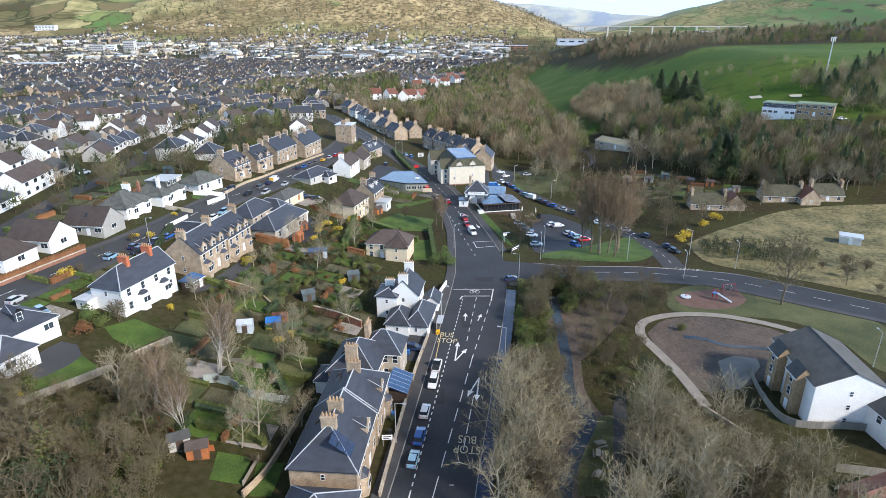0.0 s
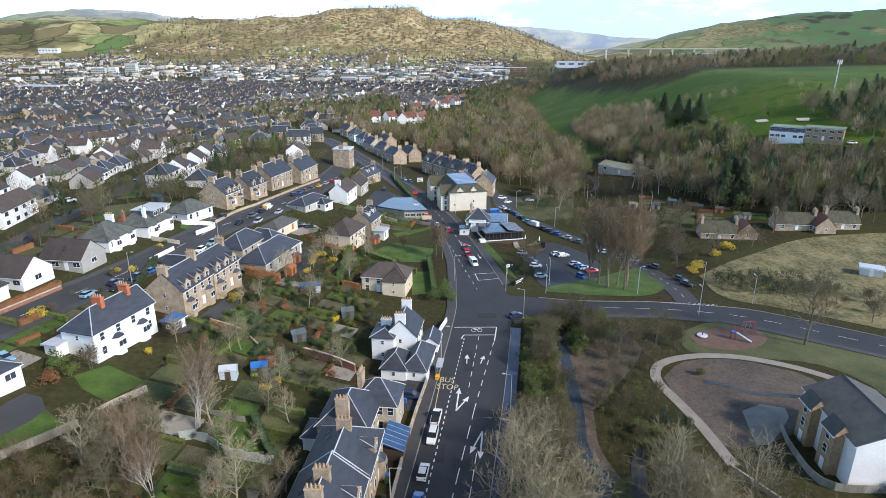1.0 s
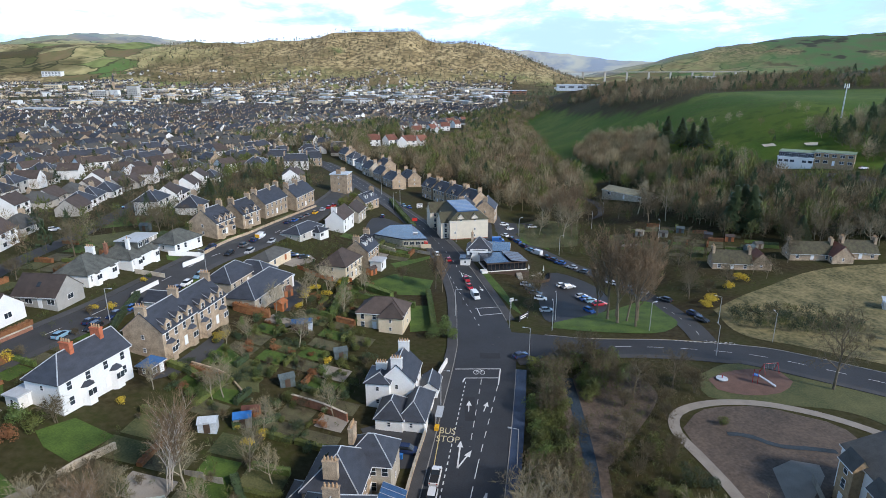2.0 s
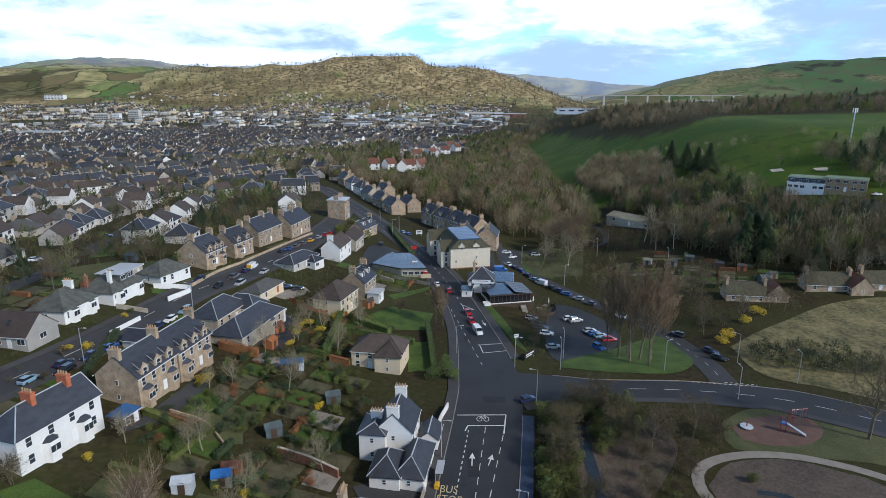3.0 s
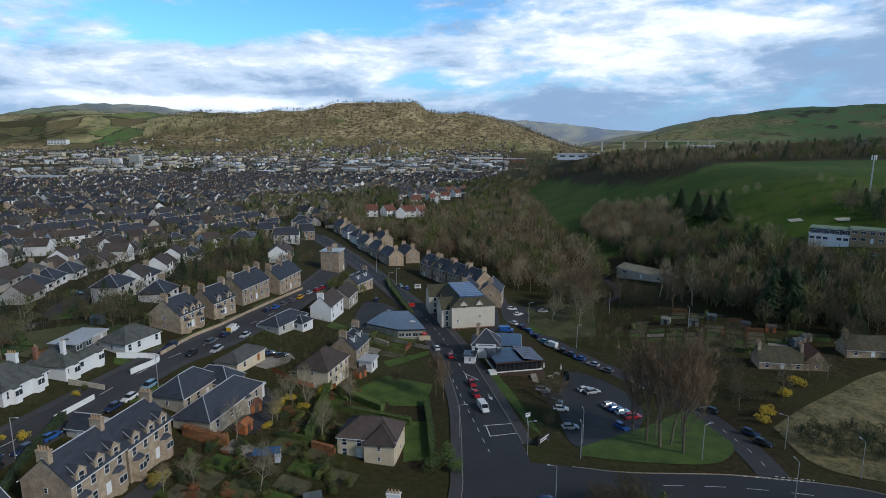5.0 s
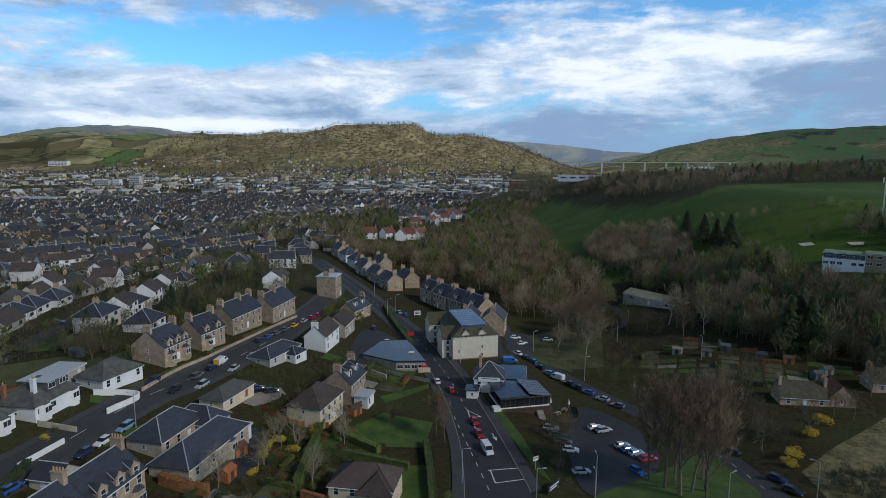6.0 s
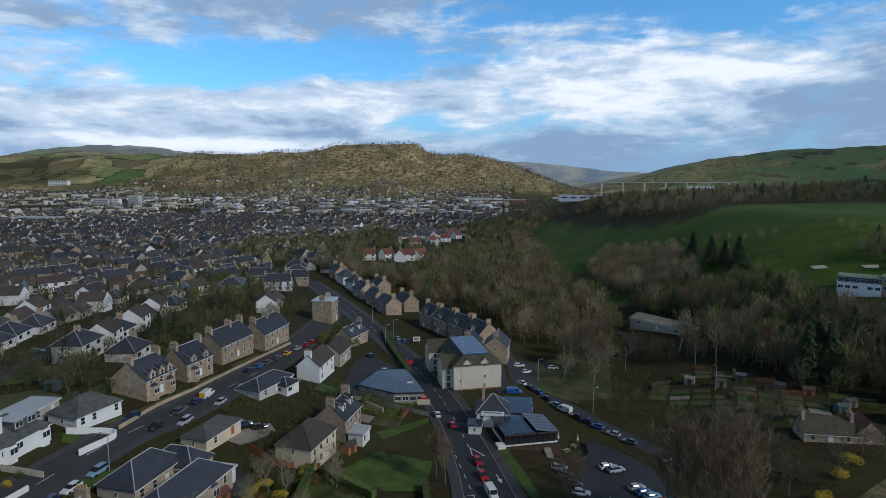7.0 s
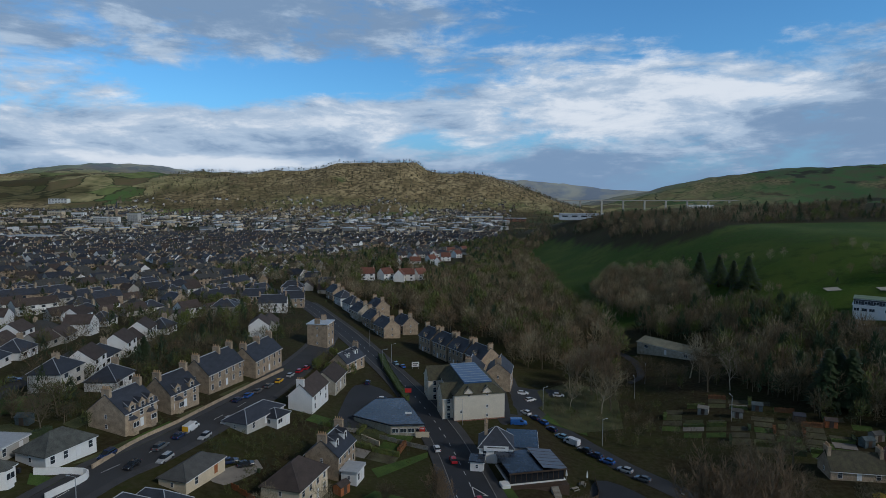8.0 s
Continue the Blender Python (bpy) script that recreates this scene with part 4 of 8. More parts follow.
    for sx, side, v in sky:
        yy = side * W / 2 * (1 - v)
        zz = eh + rise * v + 0.17
        part("skylight", Geo().add([(sx - 0.45, yy + side * 0.5, zz - 0.5 * k + 0.08), (sx + 0.45, yy + side * 0.5, zz - 0.5 * k + 0.08), (sx + 0.45, yy - side * 0.5, zz + 0.5 * k + 0.08), (sx - 0.45, yy - side * 0.5, zz + 0.5 * k + 0.08),
                                   (sx - 0.45, yy + side * 0.5, zz - 0.5 * k), (sx + 0.45, yy + side * 0.5, zz - 0.5 * k), (sx + 0.45, yy - side * 0.5, zz + 0.5 * k), (sx - 0.45, yy - side * 0.5, zz + 0.5 * k)],
                                  [(0, 1, 2, 3), (4, 5, 1, 0), (6, 7, 3, 2), (5, 6, 2, 1), (7, 4, 0, 3)]), PANE, o)
    if solar:
        sx, side, cols, rows = solar
        for i in range(cols):
            for j in range(rows):
                v0, v1 = 0.22 + j * 0.21, 0.22 + j * 0.21 + 0.19
                x0, x1 = sx + i * 1.05, sx + i * 1.05 + 0.98
                q = [(xx, side * W / 2 * (1 - v), eh + rise * v + 0.26) for xx, v in ((x0, v0), (x1, v0), (x1, v1), (x0, v1))]
                part("solar_panel", Geo().add(q + [(a, b, c - 0.06) for a, b, c in q], [(0, 1, 2, 3), (0, 1, 5, 4), (1, 2, 6, 5), (2, 3, 7, 6), (3, 0, 4, 7)]), SOLAR, o)
    return o


BUILT = []


def put(x, y, *a, **k):
    BUILT.append((x, y, max(a[1], a[2]) * 0.6))
    return house(x, y, *a, **k)


# terrace on the west side of the main road
put(-18.3, 61.0, 86, 9, 9.5, 5.0, 3.2, "hip", STONE, SLATE, "sandstone house with a hipped slate roof by the road", chims=(), dormers=())
put(-18.4, 74.6, 86.5, 14, 10, 6.6, 4.0, "hip", STONE, SLATE, "two-storey sandstone terrace house with solar panels on slate", chims=(-0.5, 0.5), hips=(1, 0), solar=(-5.6, -1, 3, 3), dormers=((2.2, -1, "gable"),), sky=((1, 1, 0.45), (3, 1, 0.5)), bays=((-3.5, -1, 3.2),))
put(-17.4, 87.4, 86.5, 11.5, 10, 6.6, 3.9, "hip", STONE, SLATE, "sandstone terrace house with tall chimneys and slate roof", chims=(0.5,), hips=(0, 1), dormers=((0.5, -1, "gable"),), sky=((0, 1, 0.5), (2, 1, 0.4)), bays=((3, -1, 3.2),))
put(-18.6, 100.0, 84, 11, 9, 5.6, 3.6, "hip", STONE, SLATE, "stone house with a hipped slate roof and red-edged annexe", chims=(-0.4,), sky=((-2, 1, 0.5), (1, 1, 0.4)))
put(-23.0, 97.0, 176, 6, 5, 3.2, 1.8, "hip", WHITE, SLATE, "low white rear annexe with slate roof", storeys=1, nwin=2, chims=())
put(-14.2, 105.0, 174, 8, 7, 6.0, 3.2, "hip", STONE_PALE, SLATE, "pale stone corner house with lead-ridged slate roof", chims=(0.4,))
# white house with wings
put(-11.8, 133.0, 84, 9, 7.2, 6.0, 3.6, "gable", WHITE, SLATE, "white rendered house with steep slate gable", chims=(-0.5, 0.5), chim_mat=WHITE, sides=(1, 1, 1, 1), nwin=3)
put(-15.8, 131.0, 84, 7, 5.0, 5.8, 1.0, "hip", WHITE, SLATE, "white side block with flat slate roof", chims=(0.5,), chim_mat=WHITE, nwin=2)
put(-12.6, 123.2, 84, 7.5, 5.4, 2.9, 2.4, "hip", WHITE, SLATE, "single-storey white wing with hipped slate roof", storeys=1, nwin=2, chims=())
put(-7.9, 125.0, 82, 11, 5.2, 2.8, 2.4, "hip", WHITE, SLATE, "long white outbuilding with hipped slate roof", storeys=1, nwin=3, chims=(), sides=(0, 1, 1, 1))
put(-5.5, 135.0, 84, 6, 3.8, 2.4, 1.4, "gable", WHITE, SLATE, "small slate lean-to beside the pavement", storeys=1, nwin=1, chims=())
# white villa, stone terrace and bungalow with back gardens
put(-70.8, 118.2, 75, 16, 7.8, 6.0, 3.3, "hip", WHITE, SLATE, "white two-storey villa with slate roof and orange brick chimneys", chims=(-0.12, 0.3), chim_mat=REDBRICK, nwin=4, bays=((-2.5, -1, 3.0), (4, -1, 3.0)), hips=(1, 0))
put(-65.6, 139.0, 80, 12, 9.5, 6.2, 4.0, "gable", STONE, SLATE, "sandstone semi with gabled dormers and bay windows", chims=(-0.5, 0.5), dormers=((-3.8, -1, "gable"), (0.2, -1, "gable"), (3.8, -1, "gable")), bays=((-3.8, -1, 3.2), (3.8, -1, 3.2)), sky=((-2, 1, .5),))
put(-63.4, 151.4, 80, 12, 9.5, 6.2, 4.0, "gable", STONE, SLATE, "sandstone semi with gabled dormers and skylights", chims=(0.5,), dormers=((-3.8, -1, "gable"), (0.2, -1, "gable"), (3.8, -1, "gable")), bays=((-3.8, -1, 3.2), (3.8, -1, 3.2)), sky=((-3, 1, .6), (-2, 1, .6), (-1, 1, .6)))
put(-64.6, 178.5, 78, 14, 8.5, 3.4, 3.2, "hip", STONE_PALE, SLATE, "long pale bungalow with lead-ridged hipped slate roof", storeys=1, nwin=4, chims=())
put(-55.2, 174.5, 78, 21, 9, 3.6, 3.2, "hip", STONE_PALE, SLATE, "pale bungalow wing with hipped slate roof and white bay", storeys=1, nwin=4, chims=(), bays=((3.5, -1, 3.0),))
put(-60.2, 185.2, 168, 11, 7, 3.4, 2.8, "hip", STONE_PALE, SLATE, "link range of the bungalow with slate roof", storeys=1, nwin=3, chims=())
put(-51.6, 184.0, 78, 6, 4.2, 3.0, 0.3, "flat", TRIM, LEAD, "white flat-roofed sun lounge beside the bungalow", storeys=1, nwin=2, win="shop", chims=(), caps=False)
put(-74.5, 156.9, 170, 6, 5, 2.6, 1.8, "gable", HARL, SLATE, "small garage block with slate roof", storeys=1, nwin=1, chims=())
put(-60.6, 202.5, 75, 13, 7, 2.6, 1.9, "hip", CREAM, TILE_GREY, "low garage with brown roof and orange doors", storeys=1, nwin=2, chims=(), door="red")
put(-19.7, 169.6, 172, 13, 8.5, 4.8, 3.0, "hip", CREAM, TILE_BROWN, "cream house with hipped brown tile roof", nwin=4, chims=())
put(-17.0, 167.1, 84, 7, 6.5, 4.6, 2.6, "hip", CREAM, TILE_BROWN, "projecting cream wing with brown tile roof", nwin=2, chims=())
put(-37.6, 202.2, 75, 12.5, 9.2, 5.4, 3.6, "hip", CREAM, TILE_BROWN, "cream house with hipped brown roof and balcony", nwin=4, chims=())
put(-33.2, 218.8, 78, 11, 8.5, 5.6, 3.6, "gable", STONE, SLATE, "grey stone house with white dormers and chimneys", chims=(-0.5, 0.5), dormers=((-2.5, -1, "white"), (2.5, -1, "white")))
put(-27.0, 214.3, 78, 5, 4, 3.2, 1.0, "flat", WHITE, LEAD, "pale blue sun room with flat roof", storeys=1, nwin=2, chims=())
put(-48.3, 257.4, 83, 14.5, 7.6, 5.2, 3.4, "gable", WHITE, TILE_BROWN, "white gabled house with dark brown tile roof", chims=(-0.5,), chim_mat=WHITE, sides=(1, 1, 0, 1), nwin=3)
put(-46.0, 276.0, 84, 13, 8.5, 4.2, 3.2, "gable", STONE_PALE, TILE_BROWN, "pale house with dark brown tile roof", chims=(), nwin=3)
put(-44.5, 303.0, 70, 14, 7.5, 4.0, 3.4, "gable", STONE, SLATE, "stone house with slate roof beside the road", chims=(0.5,), dormers=((-3, -1, "white"), (3, -1, "white")), nwin=3)
put(-58.6, 237.0, 70, 16, 8, 2.6, 2.2, "hip", HARL, SLATE, "low grey bungalow with long slate roof", storeys=1, nwin=3, chims=())
put(-53.4, 238.6, 70, 6, 6, 2.8, 1.6, "hip", WHITE, SLATE, "white porch wing with small slate roof", storeys=1, nwin=2, chims=(), win="wide")
put(-61.6, 332.5, 84, 9.5, 9, 10.0, 0.6, "flat", STONE, ROOFSHEET, "tall narrow stone building with pale flat roof", storeys=3, nwin=2, chims=(-0.45, 0.45), name="building")
# west side of the residential street
put(-104.5, 138.5, -8, 12, 9.0, 3.0, 3.6, "gable", WHITE, TILE_BROWN, "white bungalow with brown tile roof and gable window", storeys=1, nwin=4, chims=(), win="wide")
put(-107.5, 126.0, -8, 14, 9.5, 3.0, 3.6, "hip", WHITE, TILE_BROWN, "white bungalow with large brown hipped roof", storeys=1, nwin=4, chims=(), win="wide")
put(-110.5, 113.0, -8, 12, 8, 3.0, 3.0, "gable", WHITE, TILE_BROWN, "white bungalow with brown gable roof", storeys=1, nwin=3, chims=(), win="wide")
put(-98.8, 151.5, -6, 11.5, 9, 3.0, 3.8, "gable", HARL, TILE_BROWN, "grey bungalow with dark brown gable roof", storeys=1, nwin=4, chims=(), win="wide", sky=((0, -1, 0.5),))
put(-99.2, 167.9, 84, 12, 9.5, 3.1, 3.6, "hip", WHITE, MOSSLATE, "white bungalow with hipped slate roof and bay windows", storeys=1, nwin=4, chims=(0.2,), chim_mat=WHITE, bays=((-3, -1, 2.7), (3, -1, 2.7)))
_o = put(-96.0, 183.0, 84, 13, 10.5, 3.1, 3.8, "hip", WHITE, MOSSLATE, "white bungalow with wide box dormer in a mossy slate roof", storeys=1, nwin=4, chims=(), win="wide", bays=((-4, -1, 2.9), (4.2, -1, 2.9)))
chimney(_o, -3.4, -2.6, 4.0, 8.0, 0.9, 0.9, 1, WHITE)
chimney(_o, -5.2, 3.0, 3.0, 7.0, 0.8, 0.8, 1, BRICK)
_d = part("dormer", Geo().box(-1.5, 4.2, -4.2, 2.6, 4.6, 6.6), MOSSLATE, _o)
part("dormer_roof", Geo().box(-1.8, 4.5, -4.6, 3.0, 6.6, 6.8), LEAD, _d, "pale lead-covered flat roof")
for _k in (-0.2, 2.9):
    add_window(_o, "wide", _k, -4.22, 5.6, 0)
put(-90.0, 201.0, 72, 12, 9.0, 2.9, 3.0, "hip", WHITE, MOSSLATE, "white bungalow with plain hipped slate roof", storeys=1, nwin=4, chims=())
put(-101.1, 198.3, 86, 9, 7, 2.8, 0.5, "flat", HARL, LEAD, "low garage with wet grey flat roof", storeys=1, nwin=2, chims=(), caps=False)
put(-86.4, 220.8, 77, 11, 11, 5.0, 4.3, "gable", STONE, SLATE, "stone house with gablets and white trimmed bays", chims=(-0.5, 0.5), dormers=((-3, -1, "gable"), (0.4, -1, "gable"), (3.4, -1, "gable")), bays=((-3, -1, 3.0), (3, -1, 3.0)), nwin=3)
put(-82.0, 237.0, 74, 11, 9.5, 5.0, 4.3, "gable", STONE, SLATE, "pale stone house with white-edged gablets under slate", chims=(-0.5, 0.5), dormers=((-2.6, -1, "gable"), (2.6, -1, "gable")), bays=((-2.6, -1, 3.0),), nwin=3)
put(-79.0, 258.8, 77, 18, 9.5, 5.8, 4.3, "gable", STONE, SLATE, "long sandstone terrace with tall chimney stacks", nwin=5, chims=(-0.5, 0.1, 0.5))
put(-72.6, 280.8, 80, 19, 9.5, 5.8, 4.3, "gable", STONE, SLATE, "long sandstone terrace with steep slate roof", nwin=5, chims=(-0.5, 0.0, 0.5))
# foreground bungalow
put(-83.0, 95.5, 70, 12, 10.5, 3.2, 3.0, "hip", WHITE, SLATE, "white bungalow with hipped slate roof and dormer", storeys=1, nwin=3, chims=(), win="wide", dormers=((0.5, -1, "box"),))
put(-78.0, 88.0, 70, 6.5, 6.5, 3.2, 2.6, "hip", WHITE, SLATE, "rounded white bay room with slate roof", storeys=1, nwin=2, chims=(), win="wide")
# flats by the park
put(69.8, 96.6, 86, 17, 12.2, 8.2, 2.8, "gable", WHITE, TILE_GREY, "white three-storey flats with grey tiled roof", storeys=3, nwin=5, chims=(), sides=(1, 0, 1, 1), category="flats", name="apartment_block")
for k, (fx, fy) in enumerate(((63.0, 93.5), (63.5, 100.9))):
    put(fx, fy, 87, 3.6, 2.4, 8.0, 1.6, "gable", BUFF, TILE_GREY, "buff brick projecting bay of the flats", storeys=3, nwin=1, chims=(), sides=(1, 1, 0, 0), caps=False)
put(*(76.8, 85.5), 95, 10, 8, 5.2, 3.0, "gable", WHITE, TILE_GREY, "white house with grey tile roof by the flats", chims=(), nwin=3)
put(*(63.2, 68.7), 20, 10, 7, 2.6, 2.0, "gable", BRICK, TILE_RED, "low brick building with red tile roof", chims=(), storeys=1, nwin=3)
# hotel, pub, shop along the road
def hotel(x, y, yaw, L, W, eh):
    """Main block: cream walls, steep tiled skirts round a flat blue roof, twin gablets on the end wall."""
    BUILT.append((x, y, 12))
    o = thing("hotel", x, y, h(x, y), yaw, "large cream hotel with brown tiled skirts round a blue roof", "hotel")
    part("wall", Geo().box(-L / 2, L / 2, -W / 2, W / 2, -4.5, eh), IVORY, o)
    a, b, c, d, z = L / 2 + 0.4, W / 2 + 0.4, L / 2 - 2.4, W / 2 - 4.0, eh + 3.0
    part("roof", Geo().add([(-a, -b, eh - 0.1), (a, -b, eh - 0.1), (a, b, eh - 0.1), (-a, b, eh - 0.1), (-c, -d, z), (c, -d, z), (c, d, z), (-c, d, z)],
                           [(3, 2, 1, 0), (0, 1, 5, 4), (1, 2, 6, 5), (2, 3, 7, 6), (3, 0, 4, 7), (4, 5, 6, 7)]), MOSSTILE, o, "brown concrete tiles")
    deck = part("roof_deck", Geo().box(-c - 0.3, c + 0.3, -d - 0.3, d + 0.3, z - 0.1, z + 0.35), BLUEROOF, o, "flat blue sheet roof")
    for k in range(9):
        q = -c + k * 2 * c / 8
        part("seam", Geo().box(q - 0.05, q + 0.05, -d - 0.25, d + 0.25, z + 0.35, z + 0.43), LEAD, deck)
    for yy in (-2.4, 3.6):
        g = Geo().add([(-L / 2 - 0.06, yy - 1.5, eh - 1), (-L / 2 - 0.06, yy + 1.5, eh - 1), (-L / 2 - 0.06, yy + 1.5, eh + 0.9), (-L / 2 - 0.06, yy, eh + 2.5), (-L / 2 - 0.06, yy - 1.5, eh + 0.5),
                       (-L / 2 + 2.2, yy - 1.5, eh - 1), (-L / 2 + 2.2, yy + 1.5, eh - 1), (-L / 2 + 2.2, yy + 1.5, eh + 0.5), (-L / 2 + 2.2, yy, eh + 2.2), (-L / 2 + 2.2, yy - 1.5, eh + 0.5)],
                      [(0, 1, 2, 3, 4), (4, 3, 8, 9), (3, 2, 7, 8), (0, 4, 9, 5), (1, 6, 7, 2)])
        gab = part("gablet", g, IVORY, o)
        for sg in (-1, 1):
            q = [(-L / 2 - 0.3, yy + sg * 1.8, eh + 0.2), (-L / 2 - 0.3, yy, eh + 2.3), (-L / 2 + 2.6, yy, eh + 2.3), (-L / 2 + 2.6, yy + sg * 1.8, eh + 0.2)]
            part("gablet_roof", Geo().add(q + [(u, v, w + 0.14) for u, v, w in q], [(0, 1, 2, 3), (7, 6, 5, 4), (0, 1, 5, 4), (1, 2, 6, 5), (2, 3, 7, 6), (3, 0, 4, 7)]), MOSSTILE, gab)
        for zz in (1.6, 4.5, eh - 0.1)[(0 if yy < 0 else 2):]:
            add_window(o, "small", -L / 2 - 0.08, yy, zz, -90)
    add_window(o, "small", -L / 2, W / 2 - 2.2, 3.2, -90)
    part("band", Geo().box(-L / 2 - 0.05, L / 2, -W / 2 - 0.05, W / 2 + 0.05, -4.5, 0.5), BRICK, o, "red brick base course")
    for sd in (-1, 1):
        for lev in range(3):
            for k in range(5):
                add_window(o, "sash", (k + 0.5) / 5 * L - L / 2, sd * W / 2, 1.6 + lev * 2.8, 0 if sd < 0 else 180)


hotel(2.7, 271.2, 103, 26, 16.4, 8.6)
put(-3.2, 263.5, 13, 8, 8.5, 7.0, 3.4, "gable", IVORY, MOSSTILE, "cream gabled bay of the hotel facing the road", storeys=3, nwin=2, chims=(), category="hotel", name="hotel")
put(-8.0, 281.5, 13, 9, 8.5, 7.4, 3.6, "gable", IVORY, MOSSTILE, "cream gabled wing of the hotel with sash windows", storeys=3, nwin=2, chims=(), category="hotel", name="hotel", sides=(1, 1, 2, 0))
put(8.9, 231.6, -4, 9, 8.5, 4.4, 3.9, "hip", WHITE, SLATE, "white pub with black-edged slate roof and sign", chims=(-0.3,), nwin=3, category="pub", name="pub")
put(16.5, 236.5, 84, 12, 8, 3.2, 1.0, "flat", HARL, WETROOF, "low flat-roofed pub extension with a dark wet roof", storeys=1, nwin=3, chims=(), caps=False, category="pub", name="pub")
put(3.6, 224.6, 84, 4, 3.4, 2.6, 0.6, "flat", WHITE, WETROOF, "small white pub lean-to with dark flat roof", storeys=1, nwin=1, chims=(), caps=False, category="pub", name="pub")


def pavilion(x, y, yaw):
    """Glazed dining room on a white plinth: a dark flat roof, and a ribbed canopy that slopes off one side."""
    BUILT.append((x, y, 9))
    o = thing("pavilion", x, y, h(x, y), yaw, "dark glazed dining pavilion with flat blue-black roof and ribbed canopy", "pavilion")
    part("plinth", Geo().box(-7.4, 7.4, -5.2, 6.2, -4, 0.5), WHITE, o, "white rendered plinth")
    part("glazing", Geo().box(-7.0, 7.0, -4.8, 5.8, 0.5, 3.4), CARGLASS_DARK, o)
    for k in range(11):
        part("mullion", Geo().box(-7.06 + k * 1.4, -6.94 + k * 1.4, -4.88, -4.8, 0.9, 3.4), DARKWOOD, o)
    part("roof", Geo().box(-7.5, 1.2, -5.6, 6.4, 3.4, 3.75), WETROOF, o, "dark wet felt roof")
    part("fascia", Geo().box(-7.6, 7.6, -5.75, -5.6, 3.25, 3.6), DARKWOOD, o)
    for k in range(6):
        y0, y1 = -5.6 + k * 2.0, -3.75 + k * 2.0
        q = [(1.2, y0, 4.3), (1.2, y1, 4.3), (7.8, y1, 3.2), (7.8, y0, 3.2)]
        part("canopy_panel", Geo().add(q + [(u, v, w + 0.08) for u, v, w in q], [(0, 1, 2, 3), (7, 6, 5, 4), (0, 1, 5, 4), (1, 2, 6, 5), (2, 3, 7, 6), (3, 0, 4, 7)]), CANOPY, o)
        part("canopy_rib", Geo().tube((1.2, y1 + 0.07, 4.35), (7.8, y1 + 0.07, 3.25), 0.08, 0.08, 4), DARKWOOD, o)
    part("terrace_wall", Geo().box(-9.5, -7.4, -6.6, -4.0, -4, 1.2), WHITE, o)
    part("terrace", Geo().box(-7.4, 7.4, -7.4, -5.2, -4, 0.3), DARKWOOD, o, "dark timber terrace deck")
    for k in range(8):
        part("stair_tread", Geo().box(2.6, 4.4, -7.7 - 0.3 * k, -7.4 - 0.3 * k, -3.0, 0.2 - 0.18 * k), FENCEWOOD, o)


CANOPY = mat("grey_canopy_sheet", (0.11, 0.14, 0.19), 0.45, 0.2, 0.5, 0.1)
CARGLASS_DARK = mat("dark_glazing", (0.02, 0.024, 0.03), 0.1, 0.4, 0.8, 0.0)
pavilion(17.0, 222.0, 13)
for fx, fy in ((3.7, 294.6), (14.6, 294.7)):
    put(fx, fy, 80, 12, 9, 6.6, 3.8, "gable", STONE, SLATE, "dark stone villa behind the hotel with slate roof", chims=(-0.5,))
for fx, fy, ly in ((9.0, 313.5, 12), (1.8, 325.0, 12), (-5.4, 336.5, 12), (-12.6, 348.0, 11)):
    put(fx, fy, 122, ly, 9, 7.2, 4.0, "gable", STONE, SLATE, "dark stone terrace villa with slate roof and chimneys", chims=(-0.5, 0.5), dormers=((0, 1, "gable"),))
for fx, fy, ly, wm, rf in ((-37.0, 372.0, 13, STONE, "gable"), (-28.5, 384.0, 12, STONE, "gable"), (-45.5, 388.0, 12, STONE, "gable"), (-55.0, 404.0, 12, STONE_PALE, "gable"), (-63.0, 424.0, 13, WHITE, "hip"), (-72.0, 442.0, 12, WHITE, "hip"),
                           (-81.0, 461.0, 13, STONE, "gable"), (-48.0, 425.0, 12, STONE, "gable"), (-103.0, 398.0, 15, WHITE, "gable"), (-98.0, 420.0, 13, STONE, "gable"), (-104.0, 442.0, 14, STONE, "hip"), (-122.0, 425.0, 14, STONE, "gable"), (-112.0, 470.0, 15, HARL, "hip")):
    put(fx, fy, 122 if fx > -90 else 12, ly, 9, 5.6, 3.8, rf, wm, SLATE, ("white-walled" if wm is WHITE else "grey stone") + " villa with " + ("hipped" if rf == "hip" else "gabled") + " slate roof beyond the bend", chims=(-0.5, 0.5) if rf == "gable" else (0.2,), sky=((2, 1, 0.5),))


def showroom(poly):
    """A low showroom of uneven outline with a broad wet roof."""
    x, y = sum(q[0] for q in poly) / len(poly), sum(q[1] for q in poly) / len(poly)
    BUILT.append((x, y, 10))
    o = thing("showroom", x, y, h(x, y), 0, "low car showroom with a wet blue-black flat roof", "showroom")
    p = [(a - x, b - y) for a, b in poly]
    part("wall", Geo().prism([(a * 0.96, b * 0.96) for a, b in p], -3, 2.9), STONE_PALE, o)
    part("roof", Geo().prism(p, 2.9, 3.2), WETROOF, o, "wet felt roof with puddles")
    for (a, b), (c, d) in zip(p, p[1:] + p[:1]):
        part("roof_edge", Geo().tube((a, b, 3.22), (c, d, 3.22), 0.12, 0.12, 4), BLACK, o)
    (a, b), (c, d) = p[0], p[1]
    for k in range(4):
        f = 0.14 + 0.24 * k
        add_window(o, "wide", (a + (c - a) * f) * 0.965, (b + (d - b) * f) * 0.965, 1.3, math.degrees(math.atan2(b - d, a - c)))


showroom([(-11.0, 244.0), (-21.0, 243.2), (-33.5, 250.5), (-28.5, 266.0), (-19.0, 267.0), (-15.0, 256.0)])
